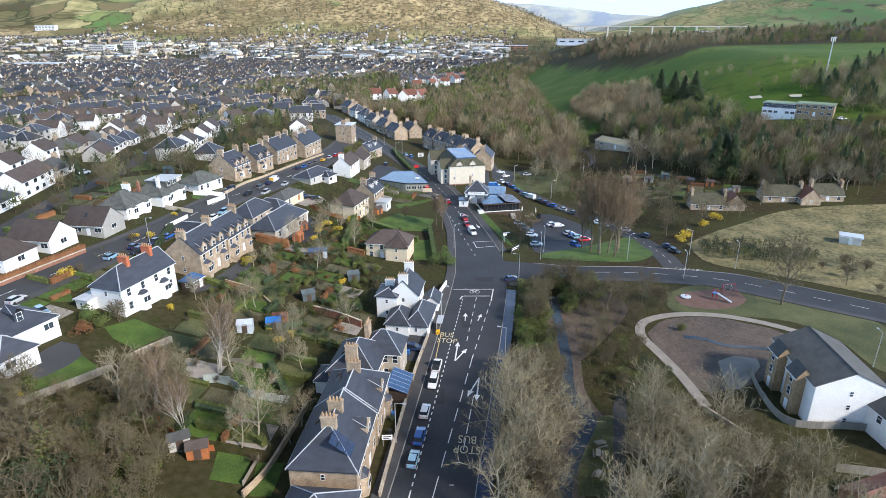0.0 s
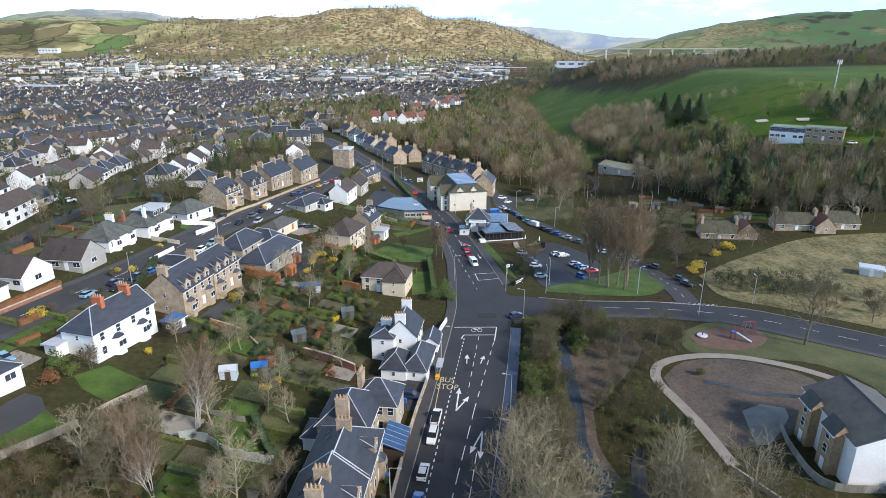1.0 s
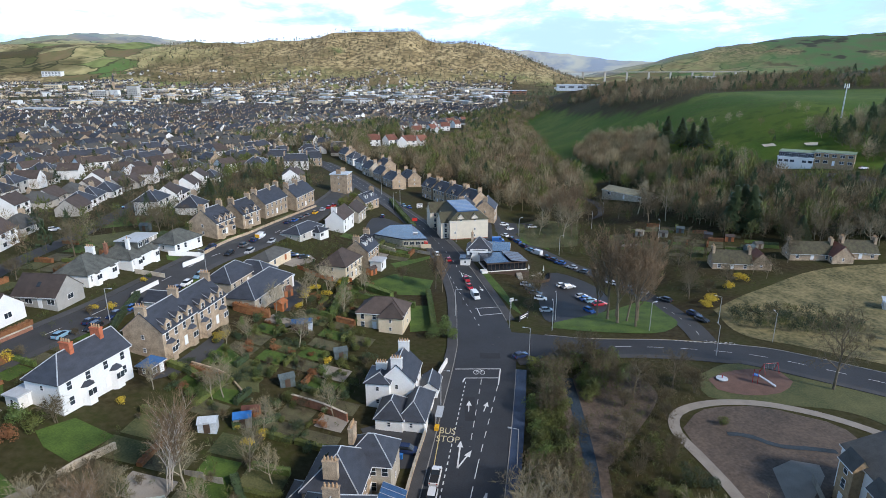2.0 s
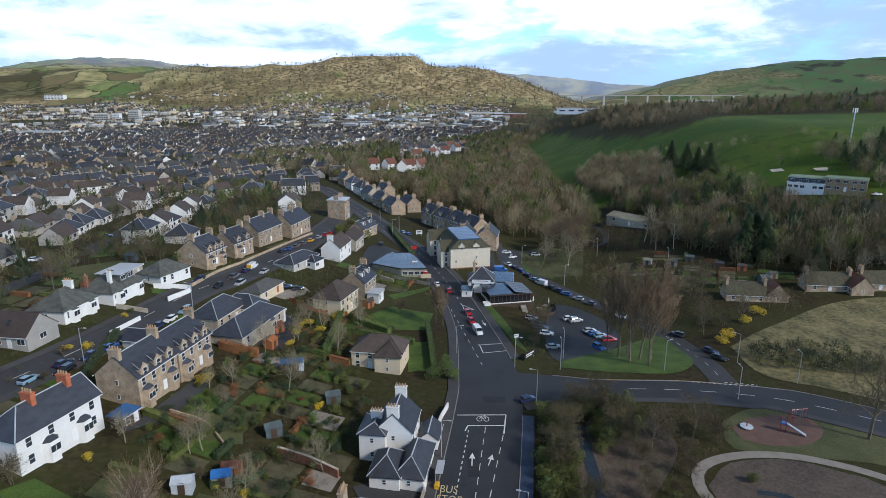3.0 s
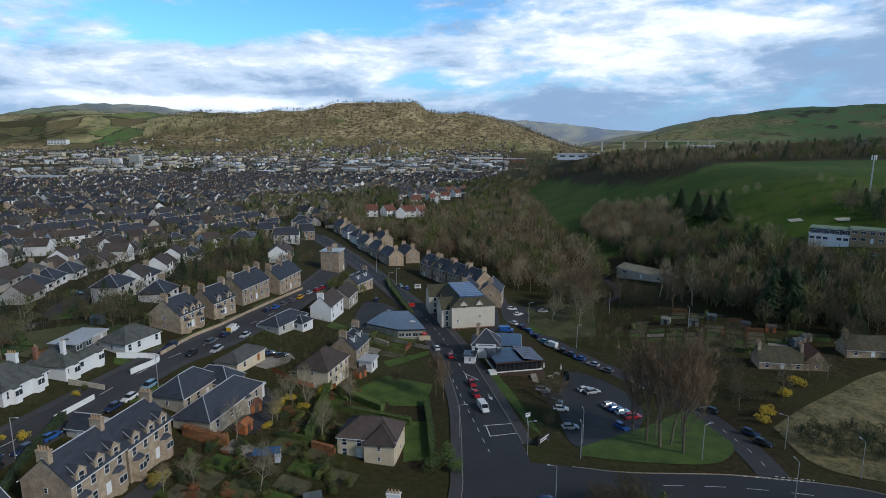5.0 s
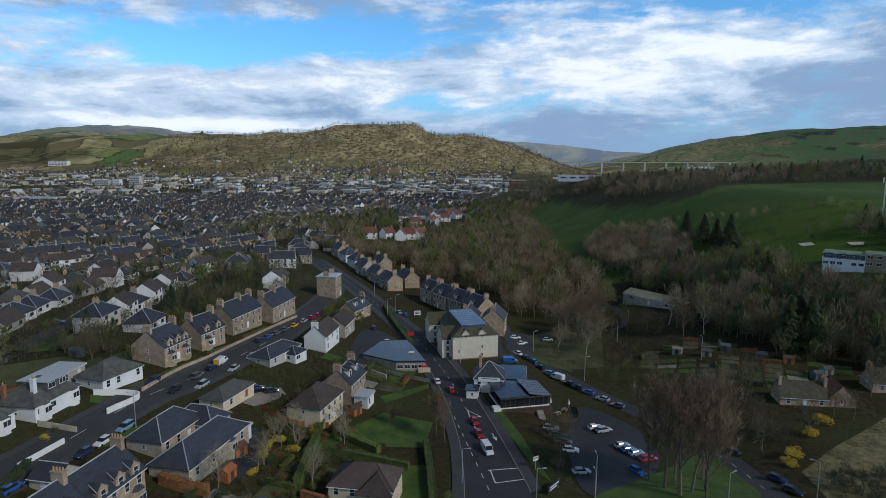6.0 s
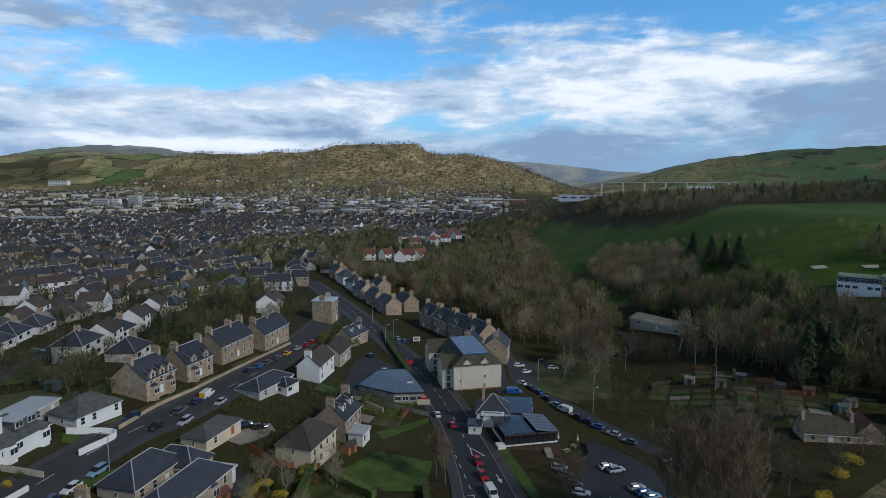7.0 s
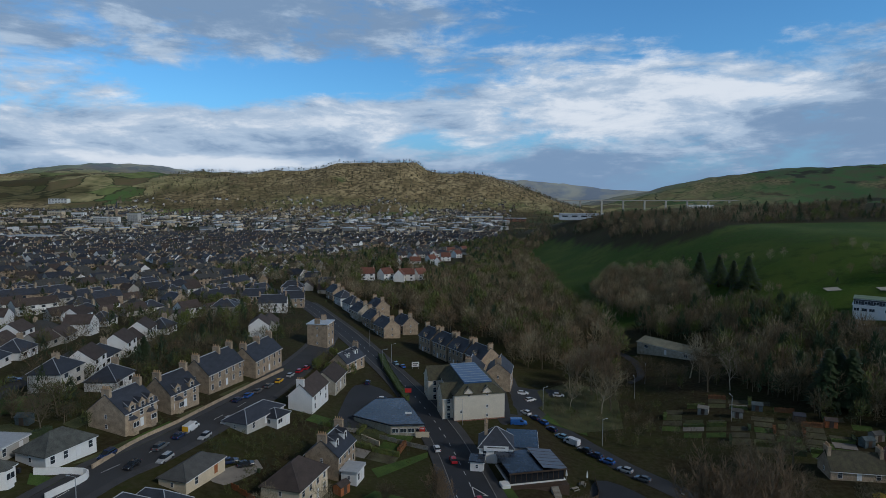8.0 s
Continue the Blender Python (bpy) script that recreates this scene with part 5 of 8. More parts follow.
# cottages, clubhouse, barns
for fx, fy, yy, ll in ((98.0, 222.5, -8, 13), (107.5, 221.5, 82, 7.5), (129.5, 229.5, -6, 15), (138.0, 225.6, 84, 7.5), (146.0, 228.6, -6, 12)):
    put(fx, fy, yy, ll, 7.0, 2.4, 3.5, "gable", STONE, MOSSTILE if ll > 10 else TILE_RED, "old stone cottage with mossy steep roof" if ll > 10 else "stone cottage gable with red tile roof", storeys=1, nwin=3, chims=(-0.5, 0.5) if ll > 10 else ())
put(172.5, 322.1, -36, 15, 10.4, 6.4, 0.6, "flat", SLATE, GREENROOF, "clubhouse with dark upper storey and green sheet roof", storeys=2, nwin=5, chims=(), win="wide", category="clubhouse", name="clubhouse", caps=False)
put(172.5, 322.1, -36, 15.6, 11.0, 3.8, 0.2, "flat", WHITE, WHITE, "white ground floor of the clubhouse", storeys=1, nwin=6, chims=(), win="wide", category="clubhouse", name="clubhouse", caps=False)
put(185.3, 312.4, -36, 16.6, 10, 6.0, 0.6, "flat", BUFF, GREENROOF, "buff brick clubhouse wing with shallow green roof", storeys=2, nwin=5, chims=(), win="wide", category="clubhouse", name="clubhouse", caps=False)
put(157.1, 318.1, -20, 12, 5, 2.8, 0.5, "flat", STONE_PALE, TILE_GREY, "low pale sheds beside the clubhouse", storeys=1, nwin=4, chims=())
put(95.0, 337.0, -55, 30, 11, 3.2, 1.8, "gable", STONE_PALE, OLIVESHEET, "long pale olive agricultural shed with shallow roof", storeys=1, nwin=3, win="wide", chims=(), name="barn", category="barn")
put(129.6, 184.0, -30, 6, 4, 2.6, 0.3, "flat", HARL, ROOFSHEET, "small concrete block shed in the meadow", storeys=1, nwin=1, chims=(), name="shed", category="shed", caps=False)


put(-77.2, 111.5, 75, 4.5, 3.0, 2.4, 0.3, "flat", WHITE, LEAD, "low white lean-to beside the villa", storeys=1, nwin=1, chims=(), caps=False)
put(-62.6, 127.6, 75, 4.0, 3.2, 2.6, 1.2, "hip", DARKWOOD, BLUEROOF, "dark timber porch with blue-grey roof", storeys=1, nwin=2, chims=(), caps=False)


def shed(x, y, yaw, L, W, material, tiles, label):
    o = thing("shed", x, y, h(x, y), yaw, label, "shed")
    part("wall", wall_geo(L, W, 2.0, 0.7, "gable"), material, o)
    part("roof", roof_geo(L, W, 2.0, 0.7, "gable", 0.15)[0], tiles, o)
    part("door", DOOR["dark"], None, o, m=pose(0, -W / 2, 0, 0, 0, 0))
    BUILT.append((x, y, 3))


for (x, y), yaw, m, t, lab in (((-45.4, 113.0), 10, ROOFSHEET, ROOFSHEET, "pale metal garden shed"), ((-43.5, 75.7), 30, HARL, TILE_GREY, "grey timber garden shed"),
                               ((-40.1, 74.5), 20, REDWOOD, TILE_BROWN, "orange stained garden shed"), ((-47.9, 169.0), 80, REDWOOD, REDWOOD, "red-brown timber shed"),
                               ((-27.7, 147.5), 20, GLASSHOUSE, GLASSHOUSE, "white-framed conservatory greenhouse"), ((-40.2, 116.2), 15, FENCEWOOD, BLUEPLASTIC, "timber garden shed with bright blue roof"),
                               ((-40.6, 159.0), 0, DARKWOOD, BLUEROOF, "dark blue-roofed garden cabin"), ((-36.4, 132.2), 30, GLASSHOUSE, GLASSHOUSE, "glass greenhouse with pale frame"),
                               ((-39.4, 118.6), 10, REDWOOD, TILE_RED, "small orange brick shed"), ((-39.0, 160.3), 10, ROOFSHEET, BLUEROOF, "blue summerhouse with glazed front"),
                               ((-107.2, 214.6), 0, GLASSHOUSE, GLASSHOUSE, "small greenhouse with blue frame"), ((-49.1, 178.5), 60, REDWOOD, TILE_RED, "orange timber shed"),
                               ((112.2, 237.9), 10, GLASSHOUSE, GLASSHOUSE, "allotment greenhouse with pale frame"), ((116.9, 240.9), 10, FENCEWOOD, TILE_GREY, "weathered allotment shed"),
                               ((88.0, 262.0), -24, FENCEWOOD, TILE_GREY, "weathered allotment shed"), ((96.5, 266.5), -24, GLASSHOUSE, GLASSHOUSE, "allotment greenhouse with clear panes"), ((104.0, 256.0), -20, DARKWOOD, SLATE, "dark tarred allotment shed"), ((80.0, 268.5), -30, FENCEWOOD, FENCEWOOD, "weathered allotment shed"), ((110.5, 251.0), -20, REDWOOD, TILE_BROWN, "brown stained allotment shed"),
                               ((136.3, 236.0), 20, HARL, TILE_GREY, "grey allotment hut"), ((-28.5, 207.8), 60, REDWOOD, TILE_BROWN, "timber summerhouse on the lawn")):
    shed(x, y, yaw, 3.2, 2.4, m, t, lab)
# glazed porch with blue roof beside the terrace
_o = thing("conservatory", -10.2, 97.0, h(-10.2, 97), 84, "glazed porch with a blue sloping roof", "conservatory")
part("wall", Geo().box(-3.2, 3.2, -1.8, 1.8, -1, 2.2), DARKWOOD, _o)
part("roof", Geo().add([(-3.4, -2.0, 2.2), (3.4, -2.0, 2.2), (3.4, 2.0, 3.6), (-3.4, 2.0, 3.6), (-3.4, -2.0, 2.05), (3.4, -2.0, 2.05), (3.4, 2.0, 3.45), (-3.4, 2.0, 3.45)], [(0, 1, 2, 3), (7, 6, 5, 4), (0, 4, 5, 1), (1, 5, 6, 2), (2, 6, 7, 3), (3, 7, 4, 0)]), BLUEROOF, _o)
for _k in range(6):
    part("rib", Geo().tube((-3.3 + _k * 1.32, -2.0, 2.25), (-3.3 + _k * 1.32, 2.0, 3.65), 0.04, 0.04, 4), LEAD, _o)

# ---- the town ----
def town_template(L, W, eh, rise, roof, wall, tiles, label, storeys, chims):
    o = thing("town_house", 0, -3000, 0, 0, label, "house", "houses of the town")
    part("wall", wall_geo(L, W, eh, rise, roof), wall, o)
    g, cap = roof_geo(L, W, eh, rise, roof)
    part("roof", g, tiles, o)
    if tiles is SLATE:
        part("ridge_cap", cap, LEAD, o)
    for c in chims:
        part("chimney", Geo().box(c * L - 0.5, c * L + 0.5, -0.9, 0.9, eh + rise * 0.4, eh + rise + 1.3).tube((c * L, -0.5, eh + rise + 1.3), (c * L, -0.5, eh + rise + 1.9), 0.16, 0.13, 5).tube((c * L, 0.5, eh + rise + 1.3), (c * L, 0.5, eh + rise + 1.9), 0.16, 0.13, 5), STONE, o)
    for s in range(storeys):
        zc = eh / storeys * (s + 0.55)
        for i in (-1, 1):
            part("window", WINDOWS["wide"][1], None, o, m=pose(i * L / 4, -W / 2 - 0.02, zc))
    return o


TEMPLATES = [
    town_template(12, 8.5, 3.0, 3.4, "gable", HARL, TILE_BROWN, "grey harled bungalow with brown tile roof", 1, ()),
    town_template(12, 8.5, 3.0, 3.4, "hip", HARL, TILE_GREY, "grey harled bungalow with hipped roof", 1, (0.2,)),
    town_template(11, 8.5, 5.4, 3.2, "gable", WHITE, TILE_BROWN, "white house with brown tile roof", 2, ()),
    town_template(12, 9, 5.8, 3.6, "gable", STONE, SLATE, "stone house with slate roof and chimneys", 2, (-0.45, 0.45)),
    town_template(16, 9, 5.8, 3.6, "gable", STONE, SLATE, "stone terrace with slate roof and chimneys", 2, (-0.47, 0, 0.47)),
    town_template(11, 9, 3.2, 3.4, "hip", WHITE, SLATE, "white bungalow with hipped slate roof", 1, (0.3,)),
    town_template(12, 9, 5.6, 3.2, "hip", HARL, SLATE, "harled house with hipped slate roof", 2, (0.0,)),
    town_template(12, 9, 5.8, 4.6, "gable", WHITE, TILE_RED, "white house with steep red tile roof", 2, (0.4,)),
]
_rnd = random.Random(11)
SPOTS = []
# districts, each with its own run of streets
HUBS = []
for _i in range(-9, 4):
    for _j in range(0, 12):
        HUBS.append((_i * 230 + _rnd.uniform(-75, 75), 60 + _j * 215 + _rnd.uniform(-65, 65), radians(_rnd.choice((4, -8, 12, 70, 96, 40, -35, 110)) + _rnd.uniform(-8, 8)), _rnd.random()))
for hx, hy, turn, sort in HUBS:
    if hy < 420:
        turn = radians(8)
    for row in range(-8, 9):
        for col in range(-14, 15):
            if col % 8 == 7 or row % 3 == 2 and sort > 0.45:
                continue
            u, v = row * 24 + (4 if row % 2 else -4), col * (14 if sort < 0.6 else 17)
            x = hx + u * math.cos(turn) - v * math.sin(turn) + _rnd.uniform(-2.5, 2.5)
            y = hy + u * math.sin(turn) + v * math.cos(turn) + _rnd.uniform(-2.5, 2.5)
            if y < 95 or min(HUBS, key=lambda q: (q[0] - x) ** 2 + (q[1] - y) ** 2)[:2] != (hx, hy):
                continue
            edge = -20 - 0.42 * max(0, y - 330) if y < 620 else -142 + 0.36 * (y - 620) if y < 760 else min(20 + 0.12 * (y - 760), -92 + 0.9 * (y - 760))
            if y < 330 and x > (-135 if y < 215 else -102):
                continue
            if y > 2450 or x > min(edge, 330) or x < -1.05 * y - 60:
                continue
            if near_line(x, y, MAIN_MID) < 15 or near_line(x, y, NORTHW) < 11 or near_line(x, y, WEST) < 13:
                continue
            if any(math.hypot(x - a, y - b) < r + 7 for a, b, r in BUILT):
                continue
            if noise.noise((x * 0.006, y * 0.006, 2.5)) > 0.42 and y > 450:
                continue
            SPOTS.append((x, y, math.degrees(turn) + 90 + (90 if _rnd.random() < 0.18 else 0) + _rnd.uniform(-5, 5)))
for _k in range(330):
    x, y = _rnd.uniform(-1500, 250), _rnd.uniform(2250, 2650)
    if noise.noise((x * 0.005, y * 0.005, 12)) > -0.1:
        SPOTS.append((x, y, _rnd.uniform(0, 180)))
SPOTS.sort(key=lambda s: s[0] ** 2 + s[1] ** 2)
for k, (x, y, yaw) in enumerate(SPOTS[:205]):
    if y < 400:
        i = _rnd.choice((0, 2, 1, 5, 2, 0, 5, 6))
    else:
        i = _rnd.choice((3, 4, 6, 5, 6, 2, 1, 3, 0))
    copy_thing(TEMPLATES[i], pose(x, y, h(x, y), 0, 0, yaw))
    if y < 450:
        BUILT.append((x, y, 6))
# red-roofed cluster beyond the wood
for k, (x, y) in enumerate(((-76, 570), (-62, 580), (-50, 578), (-44, 590), (-34, 600), (-60, 690), (-46, 720), (-30, 760), (-22, 730), (-14, 800), (0, 850), (-30, 840), (-8, 900), (10, 930), (-50, 780))):
    copy_thing(TEMPLATES[7], pose(x, y, h(x, y), 0, 0, 10 + 40 * (k % 3)))
    BUILT.append((x, y, 8))
for o in TEMPLATES:
    for c in list(o.children_recursive):
        bpy.data.objects.remove(c)
    bpy.data.objects.remove(o)
# the farther town in one mesh
_v, _f, _mi = [], [], []
for k, (x, y, yaw) in enumerate(SPOTS[205:]):
    L, W = _rnd.uniform(9, 18), _rnd.uniform(8, 10)
    eh, rise = _rnd.choice((2.8, 3.2, 4.6, 5.0, 5.4)), _rnd.uniform(3.2, 4.6)
    pale = noise.noise((x * 0.007, y * 0.007, 6.5)) > (0.05 if y < 1300 else -0.15)   # harled estates among stone terraces
    wm = _rnd.choice(((0, 0, 1, 3, 0) if y < 1300 else (1, 0, 1, 3, 1)) if pale else (2, 2, 3, 2, 0))
    rm = _rnd.choice((4, 4, 4, 6, 4, 5, 6))
    if 1450 < y < 2200 and _rnd.random() < 0.2:
        L, W, eh, rise, rm = L * 2.2, W * 1.6, _rnd.uniform(8, 13), 0.6, _rnd.choice((4, 7))
    if y > 2200:
        L, W = L * 0.7, W * 0.8
    m = pose(x, y, h(x, y), 0, 0, yaw)
    for g, mi in ((wall_geo(L, W, eh, rise, "gable"), wm), (roof_geo(L, W, eh, rise, "gable")[0], rm), (Geo().box(L / 2 - 1.4, L / 2 - 0.4, -0.9, 0.9, eh + rise * 0.4, eh + rise + 1.3), 2)):
        i = len(_v)
        _v.extend(tuple(m @ Vector(p)) for p in g.v)
        _f.extend(tuple(i + q for q in f) for f in g.f)
        _mi.extend([mi] * len(g.f))
    for s in (-0.3, 0.05, 0.33):
        for z in ((1.7,) if eh < 4 else (1.6, 4.4)):
            i = len(_v)
            _v.extend(tuple(m @ Vector(p)) for p in ((s * L - 0.8, -W / 2 - 0.03, z - 0.7), (s * L + 0.8, -W / 2 - 0.03, z - 0.7), (s * L + 0.8, -W / 2 - 0.03, z + 0.7), (s * L - 0.8, -W / 2 - 0.03, z + 0.7)))
            _f.append((i, i + 1, i + 2, i + 3))
            _mi.append(8)
_me = bpy.data.meshes.new("far_town")
_me.from_pydata(_v, [], _f)
for m in (WHITE, CREAM, STONE, HARL, SLATE, TILE_BROWN, TILE_GREY, ROOFSHEET, PANE):
    _me.materials.append(m)
_me.polygons.foreach_set("material_index", _mi)
tagged(new("far_town", _me), "dense far rows of slate-roofed town houses", "houses", kind="stuff")


# ---- trees and shrubs ----
def branch(g, tw, rnd, p, d, length, rad, depth, top, twig_w, up, spread):
    n = 3 if depth < 2 else 2
    q, dd = p, d
    pts = [p]
    for k in range(n):
        dd = (dd + Vector((rnd.uniform(-1, 1), rnd.uniform(-1, 1), rnd.uniform(-0.4, 1) * up)) * 0.16).normalized()
        q = q + dd * length / n
        pts.append(q)
    sides = 6 if depth == 0 else 4 if depth == 1 else 3
    for k in range(n):
        ra, rb = rad * (1 - 0.62 * k / n), rad * (1 - 0.62 * (k + 1) / n)
        g.tube(pts[k], pts[k + 1], ra, rb, sides)
    if depth == top:
        for k in range(13):
            a = pts[rnd.randrange(1, len(pts))] if k < 10 else pts[-1]
            a = a - dd * rnd.uniform(0, length * 0.3)
            e = (dd + Vector((rnd.uniform(-1, 1), rnd.uniform(-1, 1), rnd.uniform(-0.5, 0.9))) * 0.85).normalized()
            s = e.cross(Vector((rnd.uniform(-1, 1), rnd.uniform(-1, 1), 0.3))).normalized() * twig_w
            tw.face([a - s, a + s, a + e * rnd.uniform(0.7, 1.5) * length * 0.75])
        return
    kids = (9 if depth == 0 else 5)
    for k in range(kids):
        t = (0.34 + 0.62 * k / (kids - 1)) if depth == 0 else (0.3 + 0.7 * k / (kids - 1))
        i = min(n - 1, int(t * n))
        a = pts[i].lerp(pts[i + 1], t * n - i)
        ang = k * 2.4 + rnd.uniform(-0.5, 0.5)
        side = dd.cross(Vector((math.cos(ang), math.sin(ang), 0.15))).normalized()
        e = (dd * (1 - spread) + side * spread * rnd.uniform(0.8, 1.3) + Vector((0, 0, 0.25 * up))).normalized()
        branch(g, tw, rnd, a, e, length * rnd.uniform(0.42, 0.6) * (1.05 - 0.35 * t if depth == 0 else 1), rad * 0.42, depth + 1, top, twig_w, up, spread)


def leaf_cloud(g, rnd, cx, cy, cz, rx, ry, rz, n, size, lumps=7, ivy=False):
    """Small leaf faces over a lumpy crown."""
    blobs = [(Vector((rnd.gauss(0, 0.42), rnd.gauss(0, 0.42), rnd.gauss(0.05, 0.36))), rnd.uniform(0.45, 0.75)) for _ in range(lumps)]
    for _ in range(n):
        c, r = rnd.choice(blobs)
        d = Vector((rnd.gauss(0, 1), rnd.gauss(0, 1), rnd.gauss(0.25, 1))).normalized()
        q = c + d * r * rnd.uniform(0.75, 1.08)
        p = Vector((cx + q.x * rx, cy + q.y * ry, max(0.05, cz + q.z * rz)))
        nrm = (d + Vector((rnd.uniform(-1, 1), rnd.uniform(-1, 1), rnd.uniform(-1, 1))) * 0.8).normalized()
        s = nrm.cross(Vector((0.3, 0.2, 0.9))).normalized() * size * rnd.uniform(0.6, 1.3)
        t = nrm.cross(s).normalized() * size * rnd.uniform(0.5, 1.0)
        g.face([p - s, p + t * 0.9, p + s, p - t * 0.9])


def tree_meshes(seed, H, spread, up, stems=1, top=3, twig_w=0.03, bark=BARK, twig=TWIG, ivy=0):
    rnd = random.Random(seed)
    g, tw = Geo(), Geo()
    for s in range(stems):
        a = Vector((rnd.uniform(-0.3, 0.3), rnd.uniform(-0.3, 0.3), -0.4)) if stems > 1 else Vector((0, 0, -0.4))
        d = Vector((rnd.uniform(-1, 1) * (0.28 if stems > 1 else 0.05), rnd.uniform(-1, 1) * (0.28 if stems > 1 else 0.05), 1)).normalized()
        branch(g, tw, rnd, a, d, H * (0.72 if up < 1 else 0.85), H * 0.018 / (stems ** 0.4), 0, top, twig_w, up, spread)
    lv = None
    if ivy:
        lv = Geo()
        leaf_cloud(lv, rnd, 0, 0, H * 0.36, H * 0.16, H * 0.16, H * 0.34, ivy, 0.22, 9)
        lv = lv.mesh("ivy", IVY)
    return g.mesh("trunk", bark), tw.mesh("crown", twig), lv


TREES = {
    "broad": [tree_meshes(s, 13, 0.62, 0.8, twig_w=0.02) for s in (1, 2, 3)],
    "grey": [tree_meshes(s, 13.5, 0.55, 1.0, twig_w=0.02, bark=PALEBARK, twig=TWIG_GREY) for s in (4, 5)],
    "tall": [tree_meshes(s, 15, 0.40, 1.5, twig=TWIG_RED) for s in (6, 7)],
    "birch": [tree_meshes(s, 12, 0.38, 1.3, stems=4, top=2, bark=BIRCH, twig=TWIG_RED) for s in (8,)],
    "ivied": [tree_meshes(s, 10, 0.6, 0.9, ivy=420, twig=TWIG) for s in (9, 10)],
    "scrub": [tree_meshes(s, 5.5, 0.6, 0.9, stems=3, top=2, twig_w=0.02, twig=TWIG) for s in (11, 12)],
}
TREE_LABEL = {"broad": "bare spreading broadleaf tree with brown twigs", "grey": "bare tree with pale grey twigs", "tall": "tall bare tree with reddish upright twigs",
              "birch": "multi-stemmed bare birch with pale bark", "ivied": "bare tree with ivy-green trunk and limbs", "scrub": "low tangled bare thicket shrub"}
_t = random.Random(21)
TREE_AT = []


def tree(kind, x, y, scale=1.0):
    tr, cr, iv = _t.choice(TREES[kind])
    s = scale * _t.uniform(0.85, 1.15)
    o = thing("tree" if kind != "scrub" else "bare_shrub", x, y, h(x, y) - 0.1, _t.uniform(0, 360), TREE_LABEL[kind], "tree" if kind != "scrub" else "shrub", "bare trees" if kind != "scrub" else "bare shrubs")
    o.scale = (s, s, s * _t.uniform(0.9, 1.1))
    part("trunk", tr, None, o)
    part("crown", cr, None, o)
    if iv:
        part("ivy", iv, None, o, "clinging green ivy")
    TREE_AT.append((x, y))


def bush_mesh(seed, material, n=1000, size=0.075):
    g = Geo()
    leaf_cloud(g, random.Random(seed), 0, 0, 0.75, 0.95, 0.95, 0.8, n, size, 8)
    return g.mesh("leaves", material)


_stem = Geo().tube((0, 0, -0.2), (0.05, 0, 1.0), 0.07, 0.03, 4).tube((0, 0, 0.2), (0.4, 0.2, 1.0), 0.05, 0.02, 4).tube((0, 0, 0.2), (-0.3, -0.3, 1.0), 0.05, 0.02, 4).mesh("stem", BARK)
BUSHES = {k: [bush_mesh(s * 7 + i, m) for i in range(2)] for s, (k, m) in enumerate((("yellow", YELLOW), ("russet", RUSSET), ("dark", EVERGREEN), ("green", LEAF), ("olive", IVY)))}
BUSH_LABEL = {"yellow": "yellow flowering forsythia bush in a garden", "russet": "russet-leaved garden bush", "dark": "dark evergreen garden bush", "green": "bright green rounded garden bush", "olive": "olive green leafy shrub"}


MORE = []


def bush(kind, x, y, s=1.0, tall=1.0):
    MORE.append((x, y, min(2.9, s * 1.7), 3))
    if len(MORE) > 285:
        return
    o = thing("bush", x, y, h(x, y), _t.uniform(0, 360), BUSH_LABEL[kind], "bush", BUSH_LABEL[kind].split(" in ")[0] + "es")
    o.scale = (s, s, s * tall)
    part("leaves", _t.choice(BUSHES[kind]), None, o)


def conifer_mesh(seed, H=14, R=3.2):
    rnd = random.Random(seed)
    g, tk = Geo(), Geo().tube((0, 0, -0.5), (0, 0, H * 0.95), 0.3, 0.04, 6)
    for k in range(900):
        t = rnd.random() ** 0.75
        z = H * (0.08 + 0.9 * (1 - t))
        r = R * t * rnd.uniform(0.55, 1.08)
        a = rnd.uniform(0, 6.283)
        p = Vector((r * math.cos(a), r * math.sin(a), z))
        d = Vector((math.cos(a), math.sin(a), -0.35))
        s = Vector((-math.sin(a), math.cos(a), 0.1)) * 0.3
        g.face([p - d * 0.5 - s * 0.5, p - s, p + d * 0.6, p + s])
    return tk.mesh("trunk", BARK), g.mesh("crown", EVERGREEN)


CONIFERS = [conifer_mesh(31), conifer_mesh(32, 13, 2.6)]


def conifer(x, y, s=1.0, label="dark pointed conifer with dense needles"):
    tk, cr = _t.choice(CONIFERS)
    o = thing("conifer", x, y, h(x, y), _t.uniform(0, 360), label, "tree", "conifers")
    o.scale = (s * 1.6, s * 1.6, s)
    part("trunk", tk, None, o)
    part("crown", cr, None, o)
    TREE_AT.append((x, y))


